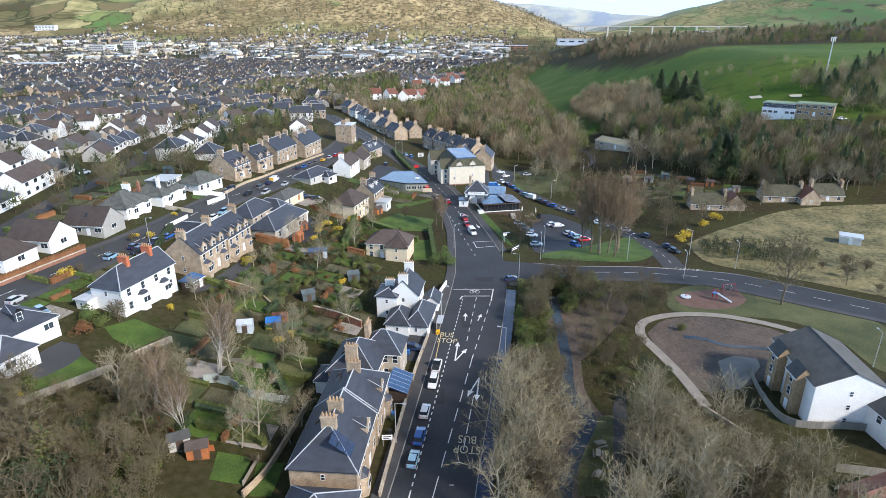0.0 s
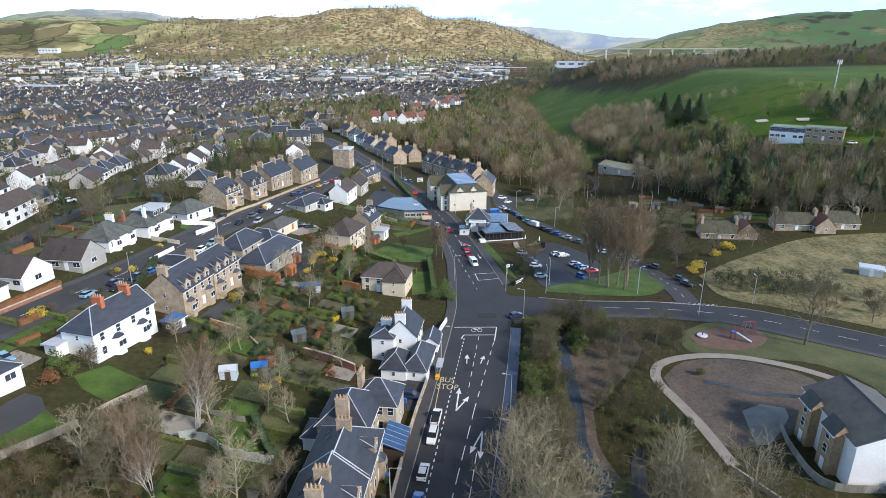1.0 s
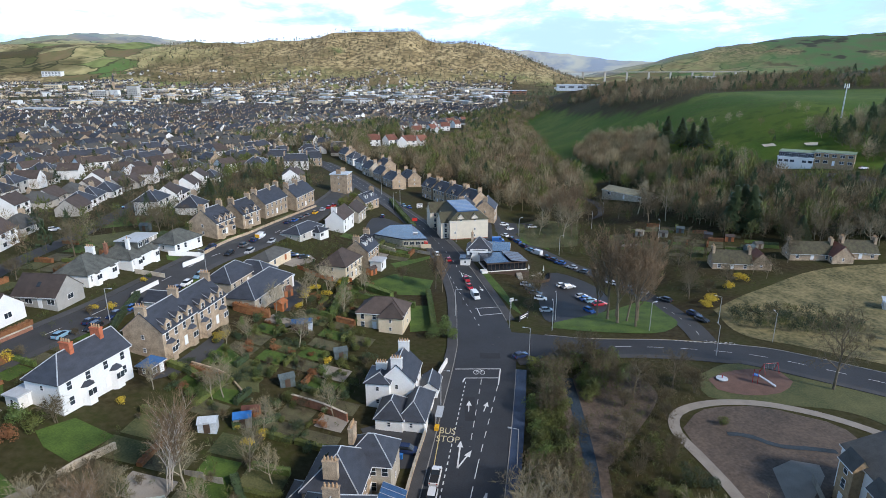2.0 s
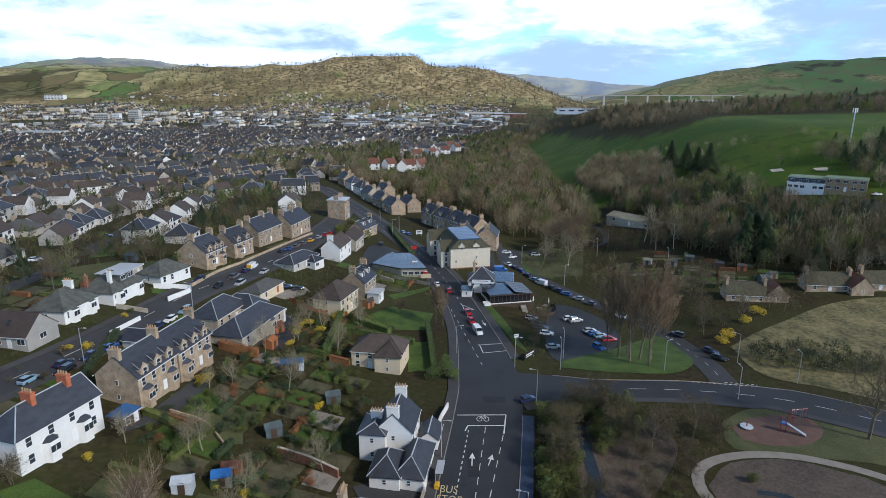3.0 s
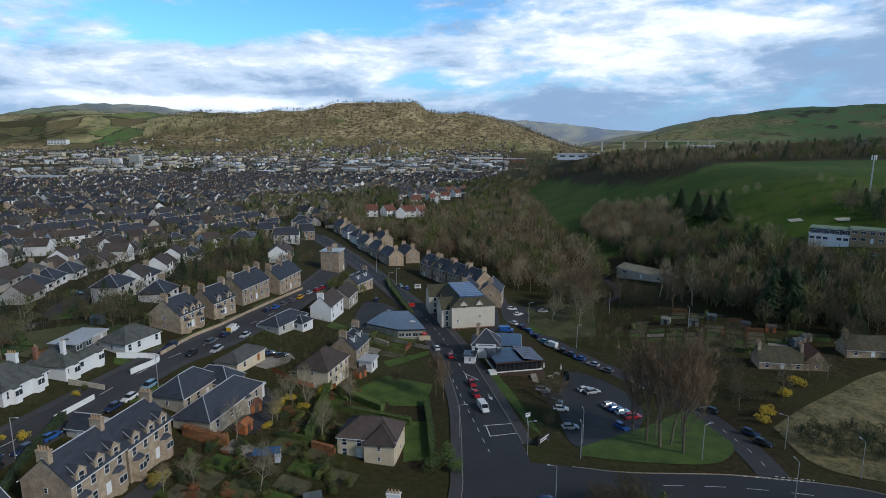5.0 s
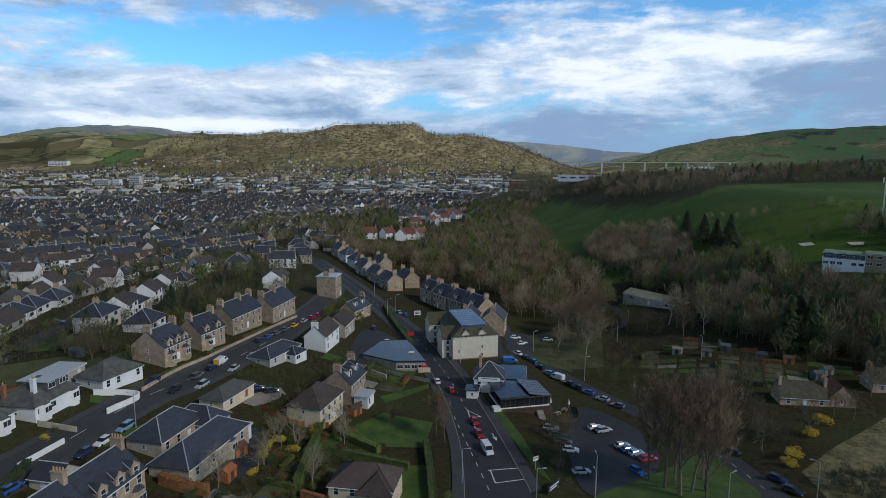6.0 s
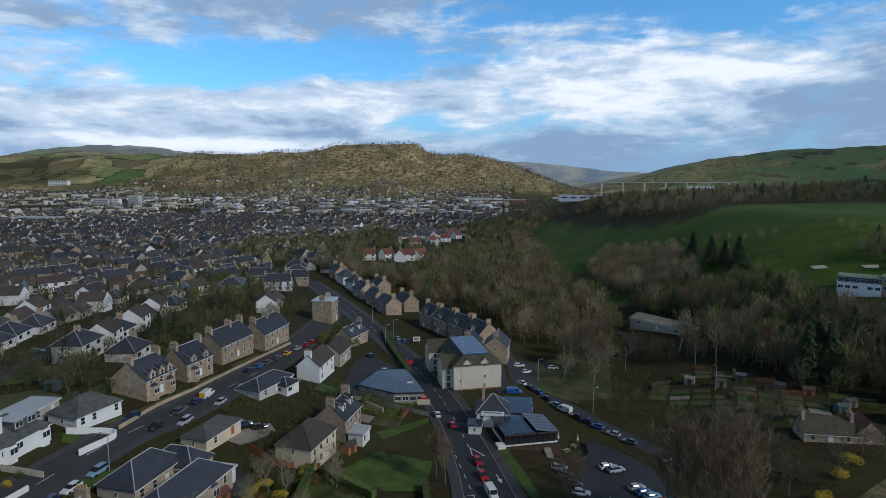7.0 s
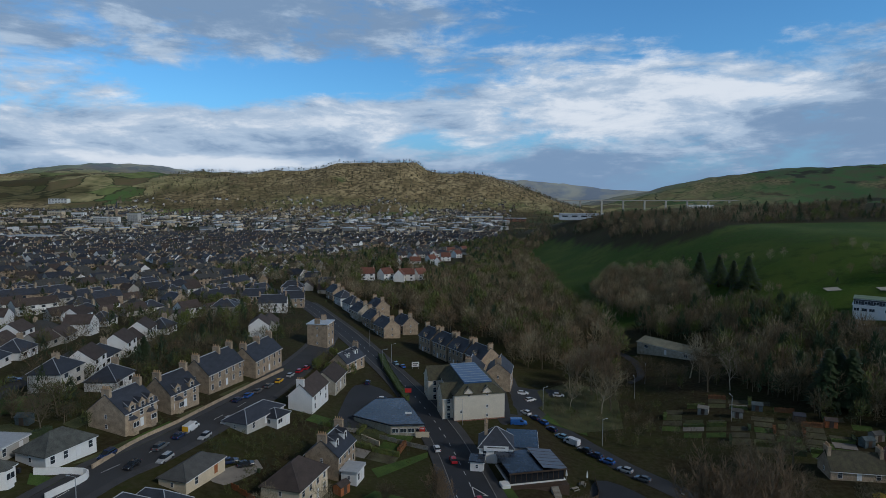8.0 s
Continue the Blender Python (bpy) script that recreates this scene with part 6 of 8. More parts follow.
def hedge(pts, w, hh, kind, label):
    c = curve(pts, 1.0)
    g, lv = Geo(), Geo()
    rnd = random.Random(int(pts[0][0] * 7 + pts[0][1]))
    o = thing("hedge", *pts[0], h(*pts[0]), 0, label, "hedge")
    ox, oy, oz = o.location
    for a, b in zip(c, c[1:]):
        d = Vector((b[0] - a[0], b[1] - a[1], 0))
        s = Vector((-d.y, d.x, 0)).normalized() * w * 0.42
        za = h(*a)
        q = [Vector((a[0] - ox, a[1] - oy, za - oz)), Vector((b[0] - ox, b[1] - oy, h(*b) - oz))]
        low = [q[0] - s, q[1] - s, q[1] + s, q[0] + s]
        g.add(low + [p + Vector((0, 0, hh * 0.92)) for p in low], [(4, 5, 6, 7), (0, 1, 5, 4), (1, 2, 6, 5), (2, 3, 7, 6), (3, 0, 4, 7)])
        for _ in range(int(26 * hh)):
            p = q[0].lerp(q[1], rnd.random()) + s * rnd.choice((-1.1, 1.1, rnd.uniform(-1, 1))) + Vector((0, 0, rnd.uniform(0.1, hh)))
            if rnd.random() < 0.5:
                p.z = q[0].z + hh * rnd.uniform(0.92, 1.05)
            e = Vector((rnd.gauss(0, 1), rnd.gauss(0, 1), rnd.gauss(0, 1))).normalized() * 0.16
            f = e.cross(Vector((rnd.gauss(0, 1), rnd.gauss(0, 1), rnd.gauss(0, 1)))).normalized() * 0.13
            lv.face([p - e, p + f, p + e, p - f])
    m = {"green": LEAF, "dark": EVERGREEN, "russet": RUSSET, "olive": IVY}[kind]
    part("core", g, m, o)
    part("leaves", lv, m, o)


def fill(poly, n, kinds, gap, smin, smax, seed):
    rnd = random.Random(seed)
    xs, ys = [p[0] for p in poly], [p[1] for p in poly]
    done, tries = [], 0
    while len(done) < n and tries < n * 40:
        tries += 1
        x, y = rnd.uniform(min(xs), max(xs)), rnd.uniform(min(ys), max(ys))
        if not inside(x, y, poly) or any(math.hypot(x - a, y - b) < gap for a, b in done):
            continue
        if any(math.hypot(x - a, y - b) < r * 0.75 + 1 for a, b, r in BUILT) or near_line(x, y, MAIN_MID) < 10.5 and y > 60 or near_line(x, y, EAST_MID) < 5.5 or near_line(x, y, SIDE) < 4.5 or near_line(x, y, STREAM) < 2.6:
            continue
        done.append((x, y))
        k = rnd.choice(kinds)
        s = rnd.uniform(smin, smax)
        if k in TREES:
            tree(k, x, y, s)
        elif k == "conifer":
            conifer(x, y, s)
        else:
            bush(k, x, y, s * 2.2, rnd.uniform(0.8, 1.3))
    return done


# strip of wood between the road and the stream
tree("grey", *(9.9, 72.1), 1.15)
tree("grey", *(7.2, 76.4), 0.95)
tree("grey", *(12.5, 75.2), 1.05)
tree("broad", *(12.5, 68.2), 1.0)
fill([(18.9, 148.4), (29.0, 148.6), (23.5, 118.8), (19.2, 98.7), (11.4, 98.5), (14.8, 118.7)], 75, ("olive", "olive", "olive", "green", "olive", "ivied"), 1.6, 0.6, 0.95, 41)
fill([(11.4, 98.5), (19.2, 98.7), (15.7, 70.3), (12.5, 62.1), (3.9, 61.9), (5.7, 70.0)], 30, ("grey", "grey", "broad", "scrub", "ivied"), 2.6, 0.65, 1.0, 42)
fill([(29.3, 150.5), (40.5, 151.5), (37.1, 136.5), (27.3, 130.1)], 18, ("olive", "olive", "green", "ivied"), 2.4, 0.7, 1.0, 43)
# wood below the flats
fill([(31.0, 84.5), (39.1, 84.7), (47.3, 77.2), (53.6, 70.7), (54.7, 62.9), (48.0, 54.2), (21.9, 53.7)], 62, ("broad", "grey", "grey", "scrub", "grey", "ivied"), 2.9, 0.6, 0.95, 44)
fill([(31.1, 121.6), (40.9, 119.2), (43.7, 101.1), (33.7, 93.5), (29.7, 98.9), (27.3, 109.2)], 16, ("scrub", "scrub", "broad", "olive", "dark"), 3.2, 0.6, 0.9, 45)
fill([(36.7, 134.9), (58.2, 143.7), (53.9, 135.2), (42.4, 124.6), (32.4, 121.6)], 9, ("scrub", "scrub", "broad"), 4, 0.7, 1.0, 46)
tree("broad", *(83.6, 137.5), 1.3)
# wild garden below the white villa
fill([(-78.6, 78.8), (-60.3, 84.3), (-58.2, 98.0), (-48.5, 92.0), (-46.0, 84.0), (-46.5, 75.3), (-42.5, 65.4), (-44.0, 56.9), (-59.8, 53.7)], 84, ("broad", "scrub", "ivied", "scrub", "scrub", "ivied", "dark", "broad"), 2.9, 0.5, 0.85, 47)
fill([(-70.1, 67.4), (-59.2, 71.6), (-49.0, 55.9), (-59.8, 53.7)], 10, ("dark", "green", "ivied"), 2.5, 0.8, 1.2, 48)
tree("birch", *(-45.0, 96.4), 1.0)
tree("birch", *(-44.6, 79.6), 0.7)
tree("birch", *(-51.1, 83.9), 0.7)
tree("scrub", *(-69.0, 107.5), 0.9)
for p, s in (((-34.9, 103.6), 0.6), ((-30.4, 101.6), 0.6), ((-29.0, 81.8), 0.7), ((-38.1, 149.5), 0.6), ((-38.2, 92.7), 0.5), ((-50.1, 148.0), 0.5), ((-39.1, 188.2), 0.6)):
    tree("grey" if s < 0.65 else "broad", *p, s)
# gardens
def garden_plots(poly, angle, cu, cv, seed, greens=0.5):
    """Rectangular beds, lawns and paved plots laid side by side, some edged with low hedges or walls."""
    rnd = random.Random(seed)
    a = radians(angle)
    ux, uy = math.cos(a), math.sin(a)
    cx, cy = sum(p[0] for p in poly) / len(poly), sum(p[1] for p in poly) / len(poly)
    for i in range(-8, 9):
        for j in range(-10, 11):
            mx, my = cx + ux * i * cu - uy * j * cv, cy + uy * i * cu + ux * j * cv
            if not inside(mx, my, poly) or any(math.hypot(mx - p, my - q) < r + 2 for p, q, r in BUILT):
                continue
            w, d = cu * rnd.uniform(0.36, 0.49), cv * rnd.uniform(0.36, 0.49)
            rect = [(mx + ux * s * w - uy * t * d, my + uy * s * w + ux * t * d) for s, t in ((-1, -1), (1, -1), (1, 1), (-1, 1))]
            k = rnd.random()
            m, lab, nm = (LAWN, "small mown garden lawn plot", "lawn") if k < greens * 0.6 else (ROUGHGRASS, "rough grass garden plot behind houses", "lawn") if k < greens else (SOIL, "dug brown garden vegetable bed", "garden_bed") if k < 0.93 else (GRAVEL, "pale paved garden plot with gravel", "patio")
            patch(nm, rect, 0.05 + 0.01 * rnd.random(), m, lab, nm, step=4, smooth=False)
            if rnd.random() < 0.45:
                e = rnd.randrange(4)
                kind = rnd.choice(("olive", "dark", "green", "olive", "russet"))
                hedge([rect[e], rect[(e + 1) % 4]], rnd.uniform(0.7, 1.2), rnd.uniform(0.8, 1.7), kind, "clipped " + {"olive": "olive", "dark": "dark green", "green": "bright green", "russet": "russet"}[kind] + " hedge dividing garden plots")


for p, k, s in (((-56.0, 146.2), "yellow", 1.5), ((-88.6, 122.6), "yellow", 1.6), ((-44.3, 182.4), "yellow", 1.3), ((-42.5, 186.3), "yellow", 1.3), ((-35.4, 195.1), "yellow", 1.5), ((-37.4, 110.4), "yellow", 1.0), ((-35.7, 113.3), "yellow", 1.0),
                ((-41.0, 114.6), "yellow", 0.6), ((-30.2, 144.1), "yellow", 0.9), ((-38.4, 183.0), "yellow", 1.3), ((-35.6, 191.8), "yellow", 1.5), ((-44.0, 179.1), "yellow", 1.1), ((-43.6, 171.7), "yellow", 1.1), ((-83.9, 151.6), "yellow", 1.2),
                ((95.2, 207.2), "yellow", 2.0), ((88.7, 200.9), "yellow", 1.6), ((79.4, 191.5), "yellow", 1.8), ((76.2, 187.8), "yellow", 1.4), ((-85.5, 170.2), "yellow", 0.9), ((-87.1, 149.4), "yellow", 1.0),
                ((-73.0, 101.2), "russet", 1.7), ((-62.6, 115.9), "yellow", 0.9), ((-5.7, 162.1), "green", 2.0), ((-2.7, 164.4), "green", 2.4), ((-0.7, 162.3), "green", 1.8), ((-74.4, 105.4), "green", 1.9), ((-71.4, 104.6), "olive", 1.6),
                ((-24.4, 131.2), "green", 1.2), ((-25.6, 126.3), "green", 1.0), ((-29.8, 137.8), "green", 1.3), ((-31.2, 139.1), "dark", 1.3), ((-19.2, 179.5), "olive", 1.6), ((71.2, 219.1), "green", 2.2), ((-57.8, 86.8), "olive", 1.4),
                ((-56.6, 79.2), "olive", 1.6), ((-71.9, 80.7), "yellow", 0.9), ((-56.2, 124.0), "dark", 1.2), ((-54.4, 138.2), "green", 1.0), ((-40.4, 133.9), "green", 1.0), ((-85.5, 173.5), "green", 0.9), ((53.3, 123.4), "olive", 1.2)):
    bush(k, *p, s)
fill([(-60, 122), (-25, 108), (-22, 120), (-20, 155), (-28, 200), (-45, 195), (-55, 160)], 185, ("dark", "green", "olive", "russet", "scrub", "olive", "dark", "olive", "grey"), 1.5, 0.3, 0.62, 51)
fill([(-62, 82), (-27, 72), (-24, 100), (-30, 112), (-60, 120)], 60, ("dark", "olive", "scrub", "green", "russet", "scrub", "grey"), 1.9, 0.32, 0.75, 52)
fill([(-98, 112), (-76, 100), (-72, 108), (-80, 128), (-86, 150), (-90, 140)], 30, ("dark", "green", "russet", "olive", "scrub"), 1.8, 0.3, 0.55, 53)
fill([(-118, 130), (-100, 132), (-92, 200), (-100, 230), (-128, 210), (-124, 160)], 28, ("broad", "scrub", "olive", "dark", "green"), 3.2, 0.45, 0.8, 54)
fill([(-90, 212), (-120, 225), (-130, 320), (-95, 330)], 18, ("broad", "dark", "broad", "scrub", "olive", "conifer"), 5, 0.45, 0.75, 55)
fill([(-50, 225), (-20, 175), (-8, 180), (-14, 240), (-30, 250), (-60, 240), (-60, 200)], 12, ("dark", "green", "olive", "scrub", "olive"), 2.6, 0.3, 0.6, 56)
tree("tall", *(-6.5, 199.0), 0.7)
tree("tall", *(-4.2, 196.0), 0.7)
tree("scrub", *(-17.9, 204.9), 0.9)
garden_plots([(-60, 124), (-40, 112), (-24, 110), (-21, 125), (-22, 160), (-30, 195), (-50, 162)], -12, 7.5, 6.0, 71)
garden_plots([(-58, 84), (-28, 72), (-25, 98), (-34, 108), (-58, 116)], -5, 8.0, 7.0, 72, 0.6)
garden_plots([(-98, 112), (-78, 100), (-76, 126), (-84, 150), (-88, 140)], -12, 6.5, 6.0, 73, 0.7)
garden_plots([(-46, 246), (-30, 224), (-14, 222), (-15, 242), (-34, 248)], -12, 8, 7, 74, 0.65)
garden_plots([(66.0, 262.0), (70.0, 276.0), (92.0, 280.0), (118.0, 254.0), (124.0, 240.0), (98.0, 232.0), (80.0, 240.0)], -24, 6.5, 4.6, 75, 0.42)
garden_plots([(-118, 128), (-110, 128), (-104, 205), (-122, 205)], 80, 8, 7, 76, 0.7)
# car park, green and allotments
for p, s in (((43.9, 178.2), 1.0), ((45.7, 174.2), 1.1), ((48.7, 175.8), 1.0), ((54.3, 183.2), 1.0), ((49.8, 170.9), 0.9), ((42.1, 182.7), 0.7), ((52.0, 176.5), 1.0), ((47.0, 181.0), 0.9)):
    tree("tall", *p, s * 1.3)
fill([(33.3, 282.7), (50.2, 324.0), (61.6, 309.3), (56.9, 256.2), (45.3, 246.7), (37.4, 260.8)], 15, ("broad", "grey", "tall", "olive"), 4.5, 0.8, 1.15, 57)
fill([(16.5, 177.0), (26.9, 212.6), (31.3, 205.2), (22.3, 172.5)], 7, ("broad", "scrub", "olive"), 3, 0.5, 0.7, 58)
fill([(77.8, 242.5), (90.0, 221.1), (78.6, 191.9), (69.0, 197.3), (70.2, 223.3)], 12, ("broad", "olive", "broad", "scrub"), 4.5, 0.6, 0.95, 59)
fill([(82.8, 178.7), (102.9, 176.1), (98.6, 164.3), (82.2, 164.8)], 11, ("dark", "olive", "dark"), 3, 0.9, 1.4, 60)
fill([(107.0, 164.4), (125.6, 160.5), (112.8, 141.4), (107.1, 148.3)], 8, ("broad", "dark", "scrub"), 4, 0.6, 0.9, 61)
fill([(64.4, 308.4), (110.0, 300.0), (112.0, 284.0), (84.0, 286.0)], 14, ("broad", "broad", "grey", "ivied"), 6, 0.7, 1.0, 62)
fill([(86.4, 211.1), (112.8, 216.6), (99.6, 200.9), (83.9, 195.9)], 8, ("olive", "dark", "broad"), 3, 0.6, 0.9, 63)
fill([(116.8, 223.0), (153.0, 231.6), (171.0, 229.5), (184.9, 252.1), (131.4, 252.6)], 26, ("broad", "olive", "grey", "broad", "conifer"), 5, 0.6, 0.95, 64)
for p in ((120.5, 264.3), (117.1, 263.8), (123.1, 261.6)):
    conifer(*p, 1.5)
for p, s in (((142.3, 425.9), 1.45), ((144.9, 406.3), 1.3), ((147.2, 394.3), 1.2), ((149.4, 382.7), 1.35)):
    conifer(*p, s)


for pts, w, hh, k, lab in (([(-61.0, 131.4), (-54.8, 129.3), (-50.1, 125.1)], 1.4, 1.4, "olive", "clipped olive green garden hedge"), ([(-50.6, 119.1), (-49.4, 123.9), (-48.4, 129.0)], 1.3, 1.3, "olive", "clipped olive green garden hedge"),
                           ([(-58.6, 163.4), (-54.3, 162.5), (-49.0, 162.6)], 1.6, 2.2, "russet", "tall russet beech hedge in winter leaf"), ([(-30.1, 185.6), (-21.5, 184.3), (-12.0, 182.1)], 1.4, 1.8, "green", "clipped dark green boundary hedge"),
                           ([(-29.0, 194.0), (-19.5, 188.5)], 2.2, 1.9, "green", "broad clipped green hedge beside the lawn"), ([(-18.8, 273.7), (-28.0, 302.7), (-34.2, 326.5)], 2.4, 2.0, "green", "long clipped green roadside hedge"),
                           ([(-5.9, 166.7), (-7.3, 181.5), (-8.7, 193.9)], 1.6, 1.8, "green", "green roadside hedge"), ([(-42.8, 80.8), (-34.1, 80.0), (-30.9, 78.5)], 1.3, 1.4, "olive", "garden hedge between vegetable plots"),
                           ([(-99.6, 116.1), (-97.3, 125.8), (-94.4, 138.7)], 1.0, 1.3, "russet", "russet roadside hedge before the bungalows"), ([(-41.6, 114.4), (-34.1, 119.6)], 1.0, 1.3, "dark", "dark garden hedge"),
                           ([(-107.0, 187.5), (-103.3, 199.6), (-98.5, 211.3)], 1.5, 1.6, "dark", "dark hedge behind the bungalows"), ([(-29.1, 89.7), (-32.4, 94.2), (-36.5, 101.0)], 1.4, 1.6, "dark", "dark garden hedge"),
                           ([(-35.7, 202.8), (-34.4, 187.7), (-33.8, 169.1)], 1.6, 2.6, "green", "tall bright green hedge by the drive"), ([(-76.0, 135.0), (-79.1, 145.4), (-82.4, 161.1)], 1.3, 1.5, "dark", "dark hedge along the pavement")):
    hedge(pts, w, hh, k, lab)


# ---- far woods in one mesh ----
def wood_stuff(name, label, spots, seed, n=110, broad=1.0):
    rng = np.random.default_rng(seed)
    vs, mi = [], []
    for x, y, H, kind in spots:
        k = n if H > 3 else 46
        c = rng.normal(size=(k, 3))
        c /= np.linalg.norm(c, axis=1)[:, None]
        c *= rng.random((k, 1)) ** 0.4
        if kind == 4:
            t = rng.random(k)
            c = np.stack([np.cos(c[:, 0] * 9) * 0.75 * (1 - t), np.sin(c[:, 0] * 9) * 0.75 * (1 - t), t * 2 - 1], 1)
        base = np.array([x, y, h(x, y)]) + c * np.array([0.30, 0.30, 0.40]) * H + np.array([0, 0, 0.55 * H])
        d = c * 0.8 + rng.normal(scale=0.45, size=(k, 3)) + np.array([0, 0, 0.85])
        d /= np.linalg.norm(d, axis=1)[:, None]
        s = np.cross(d, rng.normal(size=(k, 3)))
        s /= np.linalg.norm(s, axis=1)[:, None]
        wd = H * broad * (0.0065 if kind < 3 else 0.018)
        ln = H * rng.uniform(0.12, 0.26, size=(k, 1))
        tri = np.stack([base - s * wd, base + s * wd, base + d * ln], 1)
        vs.append(tri.reshape(-1, 3))
        mi.extend([kind] * k)
        b = np.array([x, y, h(x, y) - 0.5])
        vs.append(np.array([b - [0.015 * H, 0, 0], b + [0.015 * H, 0, 0], b + [0, 0, 0.75 * H]]))
        mi.append(5)
    v = np.concatenate(vs)
    me = bpy.data.meshes.new(name)
    me.from_pydata(v.tolist(), [], np.arange(len(v)).reshape(-1, 3).tolist())
    for m in (TWIG, TWIG_GREY, TWIG_RED, IVY, EVERGREEN, BARK, EVERGREEN):
        me.materials.append(m)
    me.polygons.foreach_set("material_index", mi)
    me.update()
    return tagged(new(name, me), label, "trees", kind="stuff")


def scatter(poly, n, gap, hmin, hmax, kinds, seed, clump=-9.0):
    rnd = random.Random(seed)
    xs, ys = [p[0] for p in poly], [p[1] for p in poly]
    out, grid, tries = [], set(), 0
    while len(out) < n and tries < n * 25:
        tries += 1
        x, y = rnd.uniform(min(xs), max(xs)), rnd.uniform(min(ys), max(ys))
        key = (int(x / gap), int(y / gap))
        s = x / (y - 75) if y > 480 else 9   # clearings beside the red-roofed houses
        if 490 < y < 605 and -0.165 < s < -0.055 or 640 < y < 950 and -0.1 < s < 0.02:
            continue
        if key in grid or not inside(x, y, poly) or near_line(x, y, MAIN_MID) < 10.5 or y < 330 and (near_line(x, y, STREAM) < 2.4 or near_line(x, y, SIDE) < 4.5 or near_line(x, y, EAST_MID) < 6 or near_line(x, y, WEST) < 6.5) or any(math.hypot(x - a, y - b) < r + 1 for a, b, r in BUILT):
            continue
        thick = noise.noise((x * 0.014, y * 0.014, seed))
        if thick < clump:
            continue
        grid.add(key)
        out.append((x, y, rnd.uniform(hmin, hmax) * (1 if clump < -1 else 0.8 + 0.5 * max(0, thick)), rnd.choice(kinds)))
    return out


_w = []
_w += scatter([(22.4, 361.2), (59.9, 685.8), (104.5, 1156.2), (78.8, 545.3), (79.1, 407.0), (79.7, 354.1), (64.4, 308.4), (48.6, 324.0), (29.7, 322.8)], 420, 4, 9, 15, (0, 0, 0, 1, 3, 2), 1)
_w += scatter([(-88.1, 565.5), (-25.4, 588.5), (101.0, 1177.0), (66.4, 723.3), (23.5, 379.5), (-2.3, 432.1), (-36.5, 448.1), (-67.8, 492.0)], 560, 4, 9, 15, (0, 0, 0, 1, 3, 2, 4), 2)
_w += scatter([(93.4, 487.0), (122.8, 542.4), (141.2, 456.6), (132.0, 387.0), (108.2, 388.8), (92.4, 416.6)], 260, 3.6, 8, 13, (0, 1, 0, 1, 2), 3)
_w += scatter([(92.6, 382.4), (129.0, 366.2), (150.9, 331.6), (157.7, 294.5), (196.2, 271.1), (260, 300), (230, 240), (154.4, 246.7), (122.9, 255.1), (102.3, 281.9), (104.2, 315.0)], 620, 4, 8, 14, (0, 0, 1, 0, 3, 4, 2), 4)
_w += scatter([(104.8, 1193.9), (148.2, 1091.7), (164.9, 670.4), (194.3, 563.0), (256.1, 595.9), (360.6, 701.1), (520, 820), (330, 1000), (180, 1000), (60, 800)], 1300, 5, 6, 15, (0, 0, 2, 0, 0, 1, 0, 4), 5, -0.15)
_w += scatter([(420, 470), (600, 560), (640, 760), (520, 800), (400, 760), (270, 640), (262, 598), (335, 555)], 1000, 5.5, 4, 12, (0, 3, 2, 0, 0, 4), 6, -0.1)
_w += scatter([(102.7, 568.0), (156.2, 494.6), (181.4, 402.5), (221.8, 381.0), (200.9, 322.4), (160.4, 348.6), (117.8, 426.9)], 45, 12, 3, 7, (0, 1, 4, 2), 24)
_w += scatter([(192.9, 354.2), (214.9, 349.4), (252.7, 366.4), (213.7, 301.1), (199.4, 308.6)], 120, 5, 7, 12, (4, 0, 1, 0), 7)
_w += scatter([(60, 60), (200, 40), (260, 130), (230, 210), (160, 130), (110, 100), (90, 60)], 90, 6, 8, 13, (0, 1, 0, 3), 8)
_w += scatter([(-79.7, 460.5), (-86.4, 599.1), (13.8, 732.8), (50.6, 647.9), (74.7, 479.6), (51.1, 352.1), (23.2, 331.5), (18.4, 352.0), (-3.6, 381.4), (-23.7, 412.4), (-43.6, 442.9)], 620, 3.6, 9, 15, (0, 0, 1, 0, 3, 2), 31)
_w += scatter([(-214.2, 584.5), (-204.7, 714.4), (-121.7, 822.3), (-66.9, 532.6), (-80.6, 465.2), (-123.8, 510.8), (-164.3, 516.0)], 520, 4.5, 7, 13, (0, 0, 1, 3, 4, 0), 32)
_w += scatter([(-121.7, 822.3), (-40.5, 957.2), (80.4, 1218.1), (95.8, 1044.0), (39.5, 647.5), (-24.9, 596.1), (-66.9, 532.6)], 620, 6, 9, 15, (0, 0, 4, 3, 4, 0), 33)
_w += scatter([(-127.8, 324.9), (-104.7, 343.4), (-88.8, 434.7), (-107.7, 481.1), (-162.8, 478.5), (-175.9, 423.2)], 160, 4.5, 4, 9, (0, 3, 4, 0), 34)
_w += scatter([(-57.6, 323.0), (-38.8, 297.6), (-45.3, 285.5), (-66.1, 300.2)], 30, 3, 2, 5, (3, 3, 0), 35)
wood_stuff("woodland", "grey-brown leafless woodland with scattered evergreens", _w, 5, 230)
_w = []
_w += scatter([(-124, 120), (-108, 200), (-98, 240), (-80, 300), (-70, 380), (-300, 520), (-420, 420), (-300, 250), (-180, 130)], 520, 6, 5, 10, (0, 0, 1, 3, 4, 2, 0), 12)
_w += scatter([(-124, 120), (-108, 200), (-98, 240), (-80, 300), (-70, 420), (-150, 640), (-600, 600), (-420, 420), (-180, 130)], 900, 5, 2, 4, (3, 4, 3, 0), 13)
